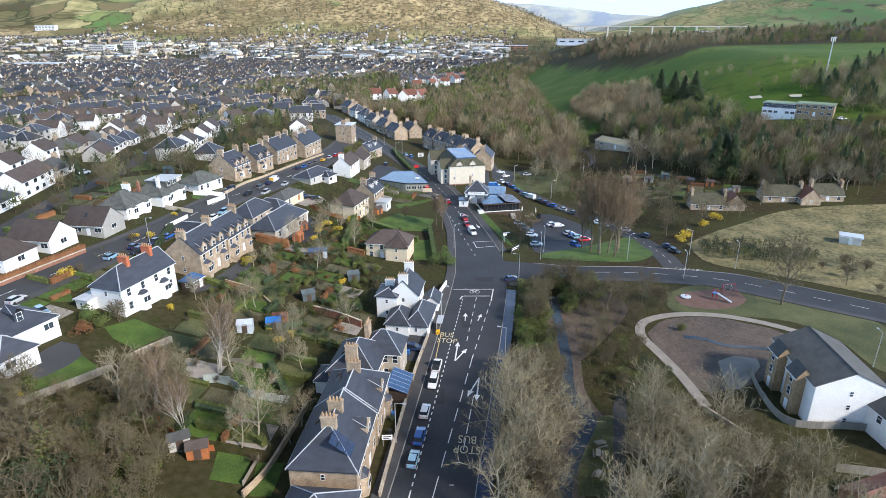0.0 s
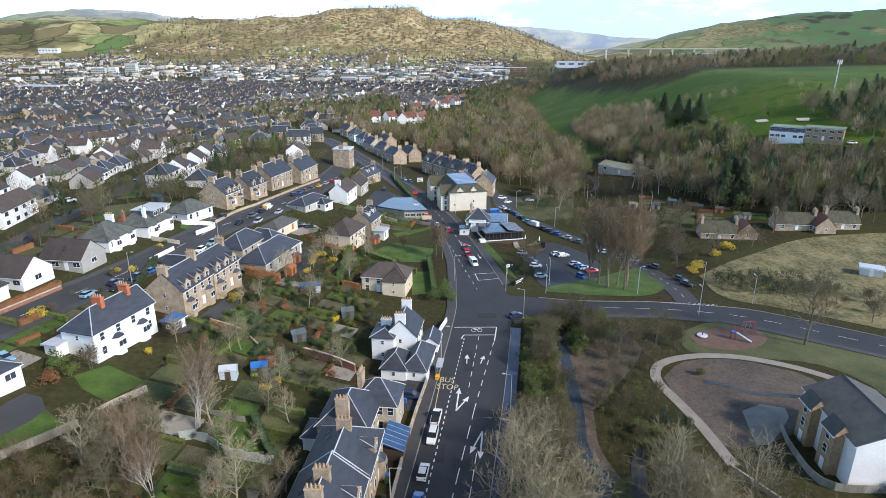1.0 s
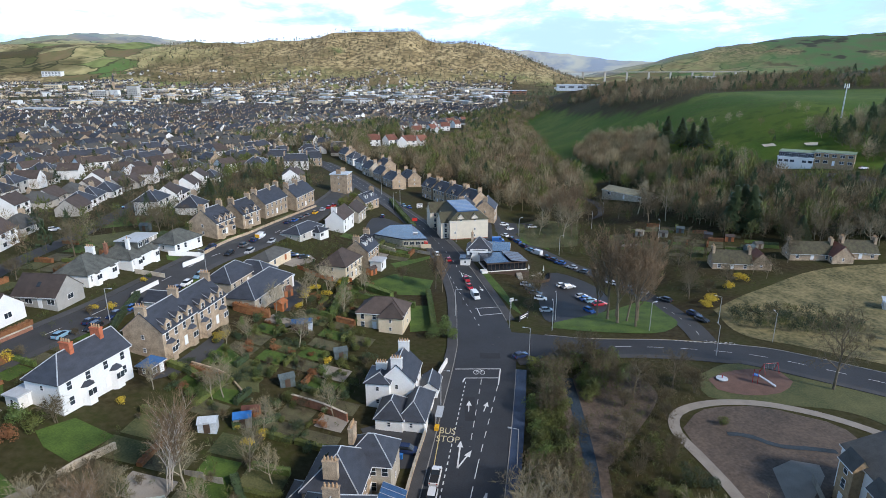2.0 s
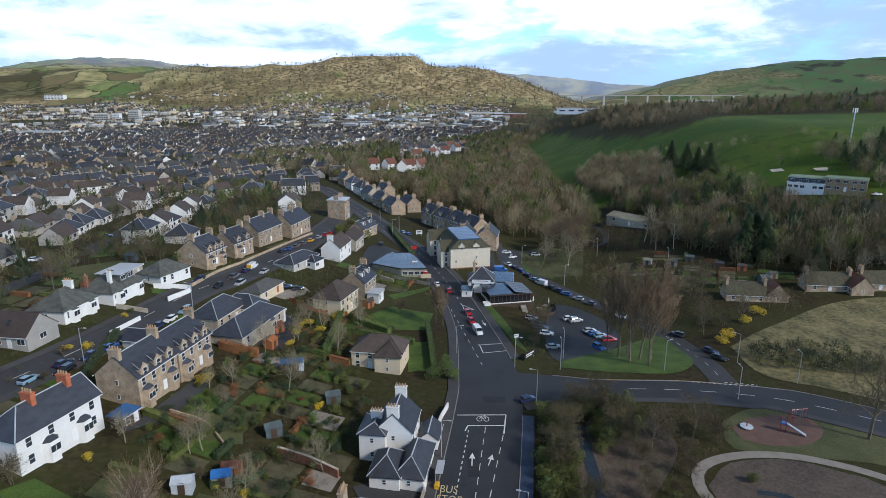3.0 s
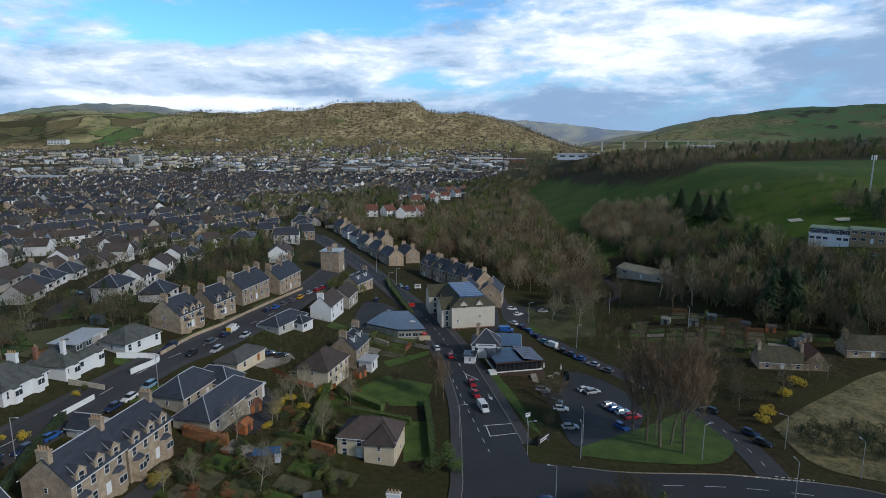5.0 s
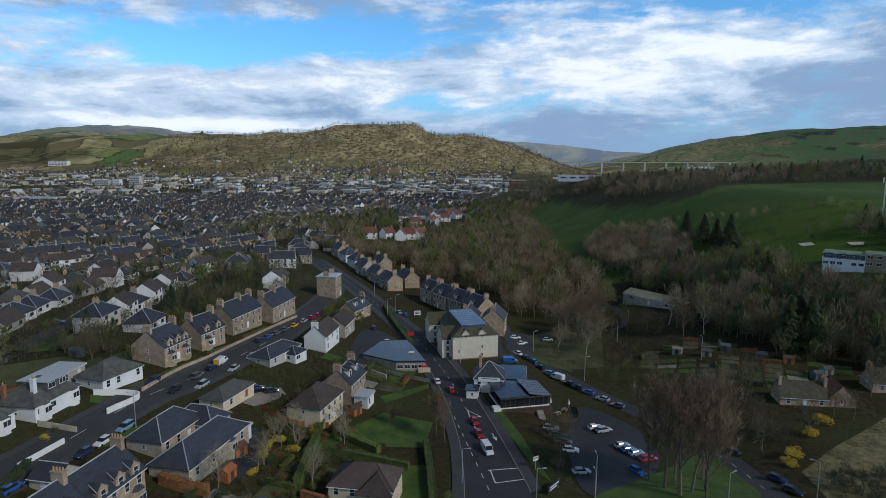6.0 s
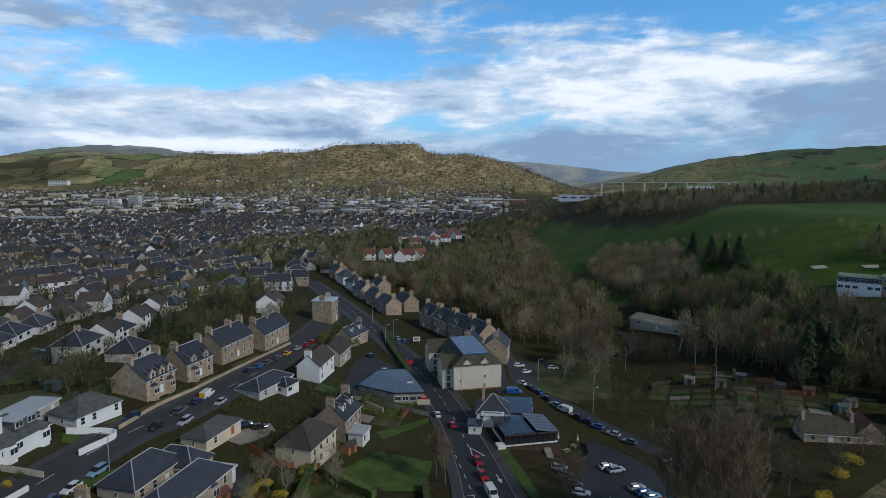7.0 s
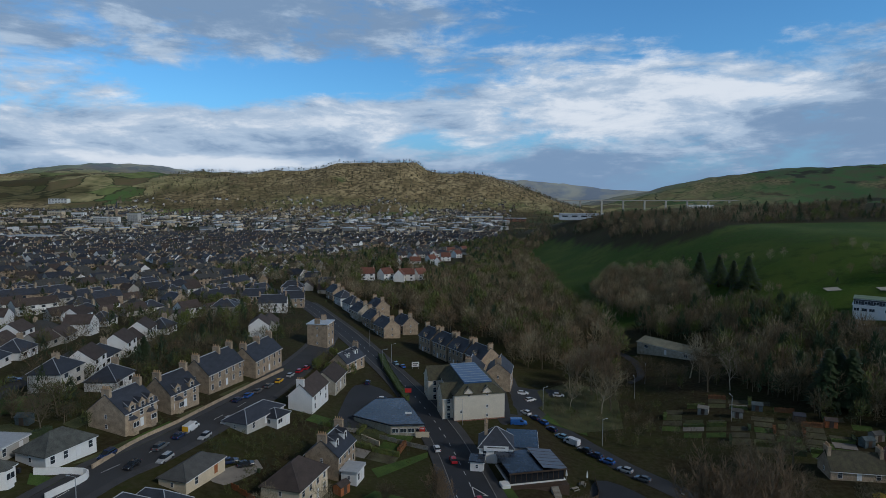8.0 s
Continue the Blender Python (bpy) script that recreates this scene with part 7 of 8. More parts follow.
_w += scatter([(37.6, 308.9), (72.1, 303.0), (106.8, 251.1), (126.3, 246.4), (88.5, 219.8), (75.5, 193.6), (69.5, 213.0), (60.4, 238.3), (52.1, 271.6)], 300, 2.6, 0.6, 1.9, (0, 3, 1, 3, 6), 14)
_w += scatter([(106.8, 251.1), (175.7, 237.1), (184.9, 252.1), (114.4, 271.3)], 130, 4.5, 5, 11, (0, 0, 1, 3, 4), 15)
_w += scatter([(17.1, 146.5), (40.3, 150.7), (45.4, 130.4), (42.2, 119.2), (44.1, 99.2), (52.9, 87.3), (58.2, 71.3), (45.0, 59.1), (5.2, 58.3), (10.8, 98.5)], 1300, 1.4, 0.8, 2.6, (0, 0, 1, 3, 0, 3), 16)
_w += scatter([(-79.5, 80.1), (-60.7, 88.5), (-57.1, 102.7), (-48.4, 92.0), (-45.5, 82.0), (-46.2, 77.7), (-42.5, 65.3), (-43.1, 55.3), (-58.8, 52.3)], 1200, 1.25, 0.8, 3.4, (0, 0, 1, 3, 0, 2), 17)
_w += scatter([(-132, 205), (-92, 212), (-82, 260), (-72, 330), (-100, 345), (-128, 300)], 130, 3.6, 3, 7, (0, 0, 3, 4, 0, 3), 21)
_w += scatter([(-60, -20), (-30, -20), (-28, 58), (-70, 62)], 120, 4, 5, 10, (0, 1, 0, 3), 22)
_w += scatter([(20, -20), (90, -20), (80, 40), (22, 55)], 140, 4, 6, 12, (0, 1, 0, 1, 3), 23)
_w += scatter([(-60, 124), (-40, 112), (-24, 110), (-21, 125), (-22, 160), (-30, 195), (-50, 162)], 420, 1.8, 0.7, 1.6, (3, 4, 3, 0, 2), 18)
_w += scatter([(77.0, 184.8), (99.6, 200.9), (165.5, 220.7), (215, 160), (150, 142), (109.5, 152.1), (88.5, 164.1)], 260, 3, 0.6, 1.3, (1, 0, 3), 19)
_w += scatter([(44.5, 148.9), (56.1, 141.9), (53.6, 134.3), (41.0, 124.6), (33.6, 127.2)], 160, 1.6, 0.8, 2.4, (0, 1, 2), 20)
_w += scatter([(-74, 268), (-90, 262), (-96, 225), (-104, 210), (-120, 215), (-128, 300), (-90, 320), (-74, 300)], 330, 2.4, 1.0, 5.0, (0, 3, 6, 0, 2), 41)
_w += scatter([(-60, 196), (-44, 196), (-30, 184), (-34, 215), (-26, 228), (-14, 224), (-13, 240), (-38, 246), (-52, 248), (-66, 232)], 300, 1.7, 0.8, 3.0, (3, 6, 3, 0, 3), 42)
_w += scatter([(-66, 262), (-54, 258), (-48, 300), (-58, 325), (-70, 300)], 90, 2.0, 0.7, 2.4, (3, 6, 0), 43)
_w += scatter([(-84, 212), (-76, 214), (-68, 262), (-62, 292), (-68, 294), (-80, 240)], 110, 1.6, 0.5, 1.5, (3, 6, 3, 0), 44)
_w += scatter([(77, 170), (80, 182), (100, 180), (112, 172), (108, 166), (92, 167)], 150, 1.9, 1.8, 4.0, (6, 3, 6, 0, 6), 45)
_w += scatter([(28, 262), (60, 240), (66, 214), (76, 240), (66, 300), (48, 322), (34, 305)], 260, 2.6, 0.8, 4.5, (0, 0, 3, 1, 0), 46)
_w += scatter([(-94, 104), (-76, 100), (-80, 130), (-90, 165), (-96, 160)], 150, 1.6, 0.6, 1.8, (3, 6, 3, 0), 47)
_w += scatter([(-36, 150), (-24, 150), (-20, 182), (-34, 200), (-46, 190), (-46, 170)], 170, 1.6, 0.7, 2.6, (3, 6, 0, 3, 2), 48)
_w += MORE[285:]
wood_stuff("garden_greenery", "small bare trees and shrubs among houses", _w, 7, 120)
# trees among the houses, valley trees and the wooded hill
_w = []
_w += scatter([(-135, 110), (-100, 230), (-110, 400), (-60, 420), (-30, 420), (-150, 620), (0, 1000), (250, 1500), (-1400, 1500), (-900, 900), (-360, 330)], 2800, 7, 5, 10, (0, 0, 1, 3, 4, 2), 9)
_w += scatter([(-1900, 1500), (900, 1500), (1700, 2500), (-2600, 2500)], 4200, 10, 9, 17, (0, 0, 2, 4, 4, 1), 10)
_w += scatter([(-1500, 2450), (650, 2450), (650, 3400), (-1500, 3400)], 4200, 9, 9, 17, (0, 1, 2, 0, 2, 1, 4, 2), 11)
wood_stuff("far_trees", "far bare trees and evergreens across town and hill", _w, 6, 60, 2.4)


# ---- cars ----
PAINT = {k: mat(k + "_car_paint", c, 0.25, 0.06, 0.5, 0.0, coat=0.6) for k, c in (("white", (0.75, 0.75, 0.75)), ("blue", (0.03, 0.12, 0.38)), ("lightblue", (0.22, 0.38, 0.50)), ("red", (0.42, 0.02, 0.03)),
                                                                                  ("black", (0.02, 0.021, 0.024)), ("silver", (0.42, 0.43, 0.44)), ("grey", (0.12, 0.125, 0.13)), ("yellow", (0.75, 0.42, 0.03)), ("navy", (0.02, 0.035, 0.09)))}
CARGLASS = mat("car_glass", (0.02, 0.025, 0.03), 0.06, 0.2, 1.0, 0.0)
HEADLAMP = mat("headlamp", (0.7, 0.7, 0.68), 0.15, 0.05, 1.0, 0.0)
TAILLAMP = mat("tail_lamp", (0.35, 0.01, 0.01), 0.3, 0.1, 1.0, 0.0)


def loft(secs):
    """A body from cross sections: (x, half width, z low, z high, top half width)."""
    g, vs, fs = Geo(), [], []
    for x, w, z0, z1, wt in secs:
        zm = z0 + (z1 - z0) * 0.55
        vs += [(x, -w * 0.94, z0), (x, -w, zm), (x, -wt, z1), (x, wt, z1), (x, w, zm), (x, w * 0.94, z0)]
    for i in range(len(secs) - 1):
        for k in range(6):
            a, b = i * 6 + k, i * 6 + (k + 1) % 6
            fs.append((a, a + 6, b + 6, b))
    fs += [tuple(range(6)), tuple(range(len(vs) - 1, len(vs) - 7, -1))]
    return g.add(vs, fs)


WHEEL = Geo().tube((0, -0.11, 0), (0, 0.11, 0), 0.32, 0.32, 12).mesh("wheel", BLACK)


def car_template(kind, colour):
    L, Wd = {"hatch": (4.2, 0.88), "estate": (4.7, 0.92), "van": (5.2, 0.98), "pickup": (5.1, 0.95)}[kind]
    o = thing("van" if kind == "van" else "pickup_truck" if kind == "pickup" else "car", 0, -3200, 0, 0, "car", "van" if kind == "van" else "car", "vehicles on the streets")
    a = L / 2
    if kind == "van":
        part("body", loft([(-a, Wd * 0.9, 0.4, 1.9, 0.8), (-a + 0.1, Wd, 0.28, 2.0, 0.86), (a - 1.6, Wd, 0.25, 2.05, 0.86), (a - 0.85, Wd, 0.25, 1.15, 0.84), (a - 0.1, Wd * 0.92, 0.3, 0.95, 0.74), (a, Wd * 0.85, 0.4, 0.8, 0.65)]), PAINT[colour], o)
        part("windscreen", Geo().add([(a - 1.56, -0.8, 2.0), (a - 1.56, 0.8, 2.0), (a - 0.86, 0.82, 1.2), (a - 0.86, -0.82, 1.2)], [(0, 3, 2, 1)]), CARGLASS, o)
        for s in (-1, 1):
            part("side_window", Geo().add([(a - 2.2, s * 0.96, 1.75), (a - 1.6, s * 0.95, 1.75), (a - 1.0, s * 0.98, 1.2), (a - 2.2, s * 1.0, 1.2)], [(0, 1, 2, 3)]), CARGLASS, o)
    else:
        rear = 1.0 if kind != "pickup" else 0.95
        part("body", loft([(-a, Wd * 0.85, 0.4, 0.85, Wd * 0.75), (-a + 0.12, Wd * 0.95, 0.28, rear, Wd * 0.84), (-a + 1.0, Wd, 0.22, 0.98, Wd * 0.9), (a - 1.25, Wd, 0.22, 0.95, Wd * 0.9), (a - 0.25, Wd * 0.93, 0.25, 0.78, Wd * 0.78), (a, Wd * 0.8, 0.38, 0.66, Wd * 0.66)]), PAINT[colour], o)
        tail = {"hatch": -a + 0.25, "estate": -a + 0.2, "pickup": -0.3}[kind]
        ht = {"hatch": 1.46, "estate": 1.62, "pickup": 1.75}[kind]
        part("cabin_glass", loft([(tail, Wd * 0.84, 0.9, 1.0, Wd * 0.76), (tail + 0.45, Wd * 0.87, 0.9, ht - 0.06, Wd * 0.68), (a - 2.0, Wd * 0.87, 0.9, ht - 0.06, Wd * 0.68), (a - 1.15, Wd * 0.86, 0.88, 0.96, Wd * 0.78)]), CARGLASS, o)
        part("roof", loft([(tail + 0.38, Wd * 0.66, ht - 0.07, ht - 0.03, Wd * 0.62), (tail + 0.6, Wd * 0.7, ht - 0.08, ht, Wd * 0.66), (a - 2.1, Wd * 0.7, ht - 0.08, ht, Wd * 0.66), (a - 1.9, Wd * 0.66, ht - 0.08, ht - 0.04, Wd * 0.6)]), PAINT[colour], o)
        if kind == "pickup":
            part("load_cover", Geo().box(-a + 0.15, -0.35, -0.75, 0.75, 0.95, 1.02), BLACK, o)
    for x in (-a + 0.85, a - 0.85):
        for s in (-1, 1):
            part("wheel", WHEEL, None, o, m=pose(x, s * (Wd - 0.1), 0.32))
    for s in (-1, 1):
        part("headlight", Geo().box(a - 0.16, a - 0.03, s * 0.62 - 0.14, s * 0.62 + 0.14, 0.55, 0.68), HEADLAMP, o)
        part("tail_light", Geo().box(-a - 0.02, -a + 0.1, s * 0.66 - 0.1, s * 0.66 + 0.1, 0.7, 0.9), TAILLAMP, o)
    return o


CAR_MADE = {}
NAMES = {"white": "white", "blue": "bright blue", "lightblue": "pale blue", "red": "red", "black": "black", "silver": "silver", "grey": "dark grey", "yellow": "yellow", "navy": "navy blue"}


def car(p, yaw, colour, kind="hatch", where="parked on the street"):
    """yaw: degrees from +y of the nose, clockwise."""
    key = (kind, colour)
    if key not in CAR_MADE:
        CAR_MADE[key] = car_template(kind, colour)
    x, y = p
    o = copy_thing(CAR_MADE[key], pose(x, y, h(x, y) + 0.1, 0, 0, 90 - yaw))
    kn = {"hatch": "hatchback car", "estate": "tall estate car", "van": "panel van", "pickup": "pickup truck"}[kind]
    return tagged(o, NAMES[colour] + " " + kn + " " + where)


P = "parked beside the kerb"
for p, yaw, c, k, w in (((-6.5, 77.7), 7, "lightblue", "hatch", P), ((-5.8, 83.5), 7, "blue", "estate", P), ((-5.2, 90.5), 7, "white", "hatch", P), ((-4.0, 100.2), 187, "white", "estate", P), ((-3.5, 106.0), 7, "white", "pickup", P),
                        ((-8.9, 113.1), 97, "navy", "estate", "parked in a front yard"), ((16.0, 151.4), 60, "navy", "hatch", "turning at the junction"),
                        ((6.1, 191.0), 165, "white", "van", "waiting at the lights"), ((4.5, 199.0), 165, "red", "hatch", "waiting at the lights"), ((3.6, 206.2), 165, "red", "hatch", "waiting at the lights"), ((-2.7, 228.0), -12, "red", "hatch", "driving down the road"),
                        ((-7.2, 235.0), -12, "white", "hatch", "driving down the road"), ((-26.5, 271.4), 90, "white", "hatch", "parked on the forecourt"), ((0.0, 258.9), 80, "white", "estate", "parked before the hotel"), ((-23.9, 315.0), -25, "blue", "hatch", P), ((-27.1, 318.2), -25, "lightblue", "hatch", P), ((-34.2, 287.4), 0, "navy", "hatch", "parked on the forecourt"),
                        ((36.9, 212.0), 70, "white", "hatch", "parked in the car park"), ((38.8, 210.4), 70, "silver", "estate", "parked in the car park"), ((41.4, 201.8), 70, "silver", "hatch", "parked in the car park"), ((42.4, 199.6), 70, "blue", "hatch", "parked in the car park"), ((43.8, 197.7), 70, "lightblue", "hatch", "parked in the car park"), ((45.6, 194.5), 75, "red", "estate", "parked in the car park"), ((40.6, 186.7), 150, "blue", "hatch", "parked in the car park"),
                        ((27.4, 185.1), 80, "silver", "hatch", "parked in the car park"), ((27.4, 197.8), 100, "white", "hatch", "parked in the car park"), ((26.4, 201.7), 100, "grey", "hatch", "parked in the car park"), ((25.2, 204.8), 100, "grey", "hatch", "parked in the car park"), ((24.0, 207.9), 100, "silver", "hatch", "parked in the car park"),
                        ((67.2, 197.7), -40, "black", "estate", P), ((70.0, 181.6), 140, "navy", "hatch", "driving round the bend"), ((69.9, 175.6), 140, "black", "hatch", "driving round the bend"), ((54.3, 214.5), -60, "white", "hatch", P), ((62.5, 206.2), -50, "silver", "hatch", P), ((58.6, 209.1), -55, "grey", "hatch", P),
                        ((22.9, 290.0), 90, "white", "hatch", P), ((25.0, 284.4), 60, "white", "hatch", P), ((36.7, 294.0), 90, "white", "hatch", P), ((21.3, 267.8), -35, "white", "hatch", P), ((23.9, 265.4), -35, "navy", "hatch", P), ((26.4, 263.5), -35, "blue", "hatch", P), ((28.4, 258.8), -40, "navy", "hatch", P), ((30.7, 253.9), -42, "lightblue", "hatch", P), ((33.0, 249.6), -42, "white", "van", P), ((35.8, 244.2), -45, "black", "hatch", P), ((38.0, 240.8), -48, "navy", "hatch", P), ((40.4, 236.9), -50, "blue", "hatch", P), ((43.8, 231.7), -50, "silver", "hatch", P), ((47.0, 226.7), -50, "grey", "hatch", P), ((17.6, 255.6), 90, "blue", "van", P),
                        ((-70.7, 224.1), 8, "white", "van", P), ((-71.3, 218.9), 8, "navy", "hatch", P), ((-72.5, 211.8), 8, "grey", "estate", P), ((-73.7, 201.4), 190, "black", "hatch", P), ((-69.0, 206.8), 190, "silver", "estate", P), ((-65.9, 221.1), 190, "silver", "hatch", P), ((-80.6, 203.8), 190, "navy", "estate", "parked on a driveway"), ((-75.0, 172.4), 190, "white", "hatch", P), ((-74.2, 179.5), 190, "lightblue", "estate", P), ((-75.8, 167.2), 190, "navy", "hatch", P), ((-79.7, 153.1), 10, "blue", "hatch", P), ((-81.1, 147.5), 190, "navy", "hatch", P), ((-81.9, 140.4), 190, "black", "estate", P),
                        ((-55.9, 211.5), 60, "navy", "hatch", "parked in a yard"), ((-52.1, 211.7), 60, "black", "hatch", "parked in a yard"), ((-67.5, 248.1), 8, "navy", "hatch", P), ((-66.0, 253.2), 8, "blue", "hatch", P), ((-64.7, 258.4), 8, "grey", "hatch", P), ((-63.4, 264.7), 8, "grey", "hatch", P), ((-61.9, 271.6), 8, "yellow", "hatch", P), ((-60.4, 279.8), 8, "silver", "hatch", P), ((-58.9, 286.5), 8, "red", "hatch", P), ((-57.7, 292.0), 8, "red", "hatch", P), ((-56.0, 301.9), 8, "grey", "hatch", P), ((-64.7, 232.6), 190, "silver", "hatch", P),
                        ((-83.8, 105.7), 120, "lightblue", "hatch", "parked on a driveway"), ((-90.8, 108.6), 10, "silver", "hatch", P), ((-85.6, 135.0), 10, "lightblue", "hatch", P), ((-83.8, 143.0), 10, "navy", "hatch", P), ((-138.1, 212.7), 60, "white", "hatch", "parked on a driveway"), ((-134.3, 246.8), 60, "navy", "hatch", "parked on a driveway"), ((193.6, 302.8), 90, "white", "hatch", "parked by the clubhouse"), ((178.9, 300.1), 90, "grey", "hatch", "parked by the clubhouse")):
    _v = car(p, yaw, c, k, w)
    if k == "van" and p[0] < -60:
        part("chevron_board", Geo().box(-2.68, -2.62, -0.85, 0.85, 0.6, 1.9), PAINT["yellow"], _v, "yellow and red chevron panel on the doors")
for o in CAR_MADE.values():
    for c in list(o.children_recursive):
        bpy.data.objects.remove(c)
    bpy.data.objects.remove(o)


# ---- street furniture, walls, fences ----
def lamp(p, yaw, tall=8.0):
    x, y = p
    o = thing("street_lamp", x, y, h(x, y) + 0.1, 90 - yaw, "tall pale steel street lamp on the verge", "street lamp", "street lamps")
    part("pole", Geo().tube((0, 0, -0.3), (0, 0, tall), 0.11, 0.07, 6), STEEL, o)
    part("arm", Geo().tube((0, 0, tall), (1.3, 0, tall + 0.15), 0.05, 0.04, 5), STEEL, o)
    part("lamp_head", Geo().box(1.2, 1.9, -0.14, 0.14, tall + 0.08, tall + 0.24, 0.04), STEEL, o)


for p, yaw in (((-9.7, 82.1), 97), ((10.9, 108.9), -80), ((18.0, 150.9), -80), ((-3.1, 129.4), 97), ((26.3, 167.8), 0), ((52.7, 167.9), 60), ((64.5, 153.2), 0), ((82.4, 161.2), 0), ((-81.0, 145.4), 100), ((14.8, 168.8), 90), ((-0.1, 176.6), 90),
               ((28.5, 176.0), 0), ((-72.7, 180.9), -80), ((-31.2, 308.7), 70), ((-28.9, 319.8), 70), ((0.2, 254.0), -90), ((28.5, 277.6), 60), ((41.9, 248.6), 60), ((84.9, 259.3), 0), ((73.0, 306.5), 0), ((-41.3, 342.1), 90), ((73.5, 173.2), -60), ((87.8, 108.3), 0), ((64.5, 291.9), 0)):
    lamp(p, yaw)


def wall_run(name, pts, hh, th, material, label, category="wall", cope=None):
    c = curve(pts, 2.0)
    o = thing(name, *pts[0], h(*pts[0]), 0, label, category)
    ox, oy, oz = o.location
    for nm, a0, a1, e, m in ((name.split("_")[-1] + "_body", -0.6, hh, 0.0, material), ("coping", hh, hh + 0.1, 0.05, cope)):
        if m is None:
            continue
        g = Geo()
        le, ri = offset(c, -th / 2 - e), offset(c, th / 2 + e)
        for (la, lb, ra, rb) in zip(le, le[1:], ri, ri[1:]):
            q = [(x - ox, y - oy, h(x, y) - oz) for x, y in (la, ra, rb, lb)]
            g.add([(x, y, z + a0) for x, y, z in q] + [(x, y, z + a1) for x, y, z in q], [(3, 2, 1, 0), (4, 5, 6, 7), (0, 1, 5, 4), (1, 2, 6, 5), (2, 3, 7, 6), (3, 0, 4, 7)])
        part(nm, g, m, o)


def fence(pts, hh, material, label):
    c = resample(curve(pts, 0.5), max(2, int(sum(math.dist(a, b) for a, b in zip(pts, pts[1:])) / 2.0)))
    o = thing("fence", *pts[0], h(*pts[0]), 0, label, "fence")
    ox, oy, oz = o.location
    for (ax, ay), (bx, by) in zip(c, c[1:]):
        z = h((ax + bx) / 2, (ay + by) / 2) - oz
        L = math.dist((ax, ay), (bx, by))
        g = Geo()
        n = 8
        front = [q for k in range(n) for q in ((k * L / n, -0.03 - 0.02 * (k % 2)), ((k + 1) * L / n, -0.03 - 0.02 * (k % 2)))]
        g.prism(front + [(L, 0.03), (0, 0.03)], 0.0, hh)
        part("panel", g, material, o, m=pose(ax - ox, ay - oy, z, 0, 0, math.degrees(math.atan2(by - ay, bx - ax))))
        part("post", Geo().box(-0.06, 0.06, -0.06, 0.06, -0.4, hh + 0.1), material, o, m=pose(ax - ox, ay - oy, z))


PALEFENCE = mat("pale_green_fence", (0.40, 0.44, 0.40), 0.85, 0.15, 1.0, 0.2)
fence([(-46.3, 92.6), (-42.6, 93.3), (-37.6, 90.7), (-29.7, 89.9)], 1.9, PALEFENCE, "pale grey-green boarded fence round the lawn")
fence([(-44.4, 100.7), (-37.7, 99.6)], 1.2, FENCEWOOD, "weathered timber garden fence")
fence([(61.3, 106.6), (59.3, 97.6), (60.0, 88.7), (69.9, 87.6), (73.9, 86.9)], 1.5, FENCEWOOD, "timber fence round the flats")
fence([(61.5, 76.9), (68.6, 75.7)], 1.6, FENCEWOOD, "weathered grey timber fence")
fence([(-49.2, 80.6), (-42.6, 75.9), (-38.0, 75.6)], 1.2, REDWOOD, "orange stained garden fence")
fence([(-31.5, 69.5), (-31.0, 75.5)], 0.9, FENCEWOOD, "low timber vegetable bed fence")
fence([(-51.7, 201.4), (-41.6, 196.1), (-33.3, 197.6)], 1.4, REDWOOD, "orange-brown timber fence by the drive")
fence([(-23.8, 240.2), (-9.7, 234.8)], 1.3, FENCEWOOD, "pale timber fence above the verge")
wall_run("garden_wall", [(-71.5, 76.3), (-66.7, 83.9), (-62.3, 91.6)], 1.3, 0.4, FENCEWOOD, "weathered pale stone boundary wall")
wall_run("garden_wall", [(-61.0, 95.0), (-60.2, 97.7), (-57.1, 103.8)], 1.3, 0.4, STONE_PALE, "old stone wall with gaps")
wall_run("garden_wall", [(-33.7, 126.0), (-27.3, 124.4), (-21.5, 121.6)], 1.8, 0.4, BRICK, "weathered red brick garden wall", cope=STONE_PALE)
wall_run("garden_wall", [(-30.8, 67.3), (-29.0, 72.3), (-27.5, 83.5), (-26.7, 90.2)], 1.1, 0.4, STONE, "mossy stone garden wall")
wall_run("garden_wall", [(-11.0, 69.6), (-9.9, 82.9), (-7.9, 104.1), (-5.9, 118.7)], 1.0, 0.35, STONE, "low stone front wall along the pavement", cope=STONE_PALE)
wall_run("garden_wall", [(-5.9, 118.7), (-4.2, 139.0), (-2.1, 148.0)], 1.5, 0.3, WHITE, "white rendered wall beside the pavement")
wall_run("garden_wall", [(-98.2, 114.1), (-95.7, 124.2), (-92.8, 136.5)], 0.9, 0.35, BRICK, "low red brick wall along the street", cope=STONE_PALE)
wall_run("garden_wall", [(-83.2, 159.4), (-81.6, 170.2)], 1.2, 0.25, WHITE, "white rendered front wall")
wall_run("garden_wall", [(-89.0, 192.2), (-79.3, 194.9), (-81.1, 184.3)], 1.5, 0.25, WHITE, "white rendered courtyard wall")
wall_run("garden_wall", [(-90.4, 175.0), (-82.0, 174.9)], 1.3, 0.25, STONE_PALE, "grey block garden wall")
wall_run("garden_wall", [(-80.4, 197.9), (-78.7, 212.4), (-75.3, 225.8)], 1.0, 0.3, STONE, "low stone front wall beside the pavement")
wall_run("garden_wall", [(-75.3, 225.8), (-70.6, 251.4), (-64.5, 284.9)], 1.0, 0.3, STONE, "low stone front wall before the terrace")
wall_run("garden_wall", [(-28.7, 238.3), (-23.2, 235.1)], 1.4, 0.3, CREAM, "cream rendered wall by the drive")
wall_run("garden_wall", [(-57.0, 133.4), (-49.5, 131.7), (-43.8, 126.2)], 0.8, 0.35, STONE, "low stone garden wall")
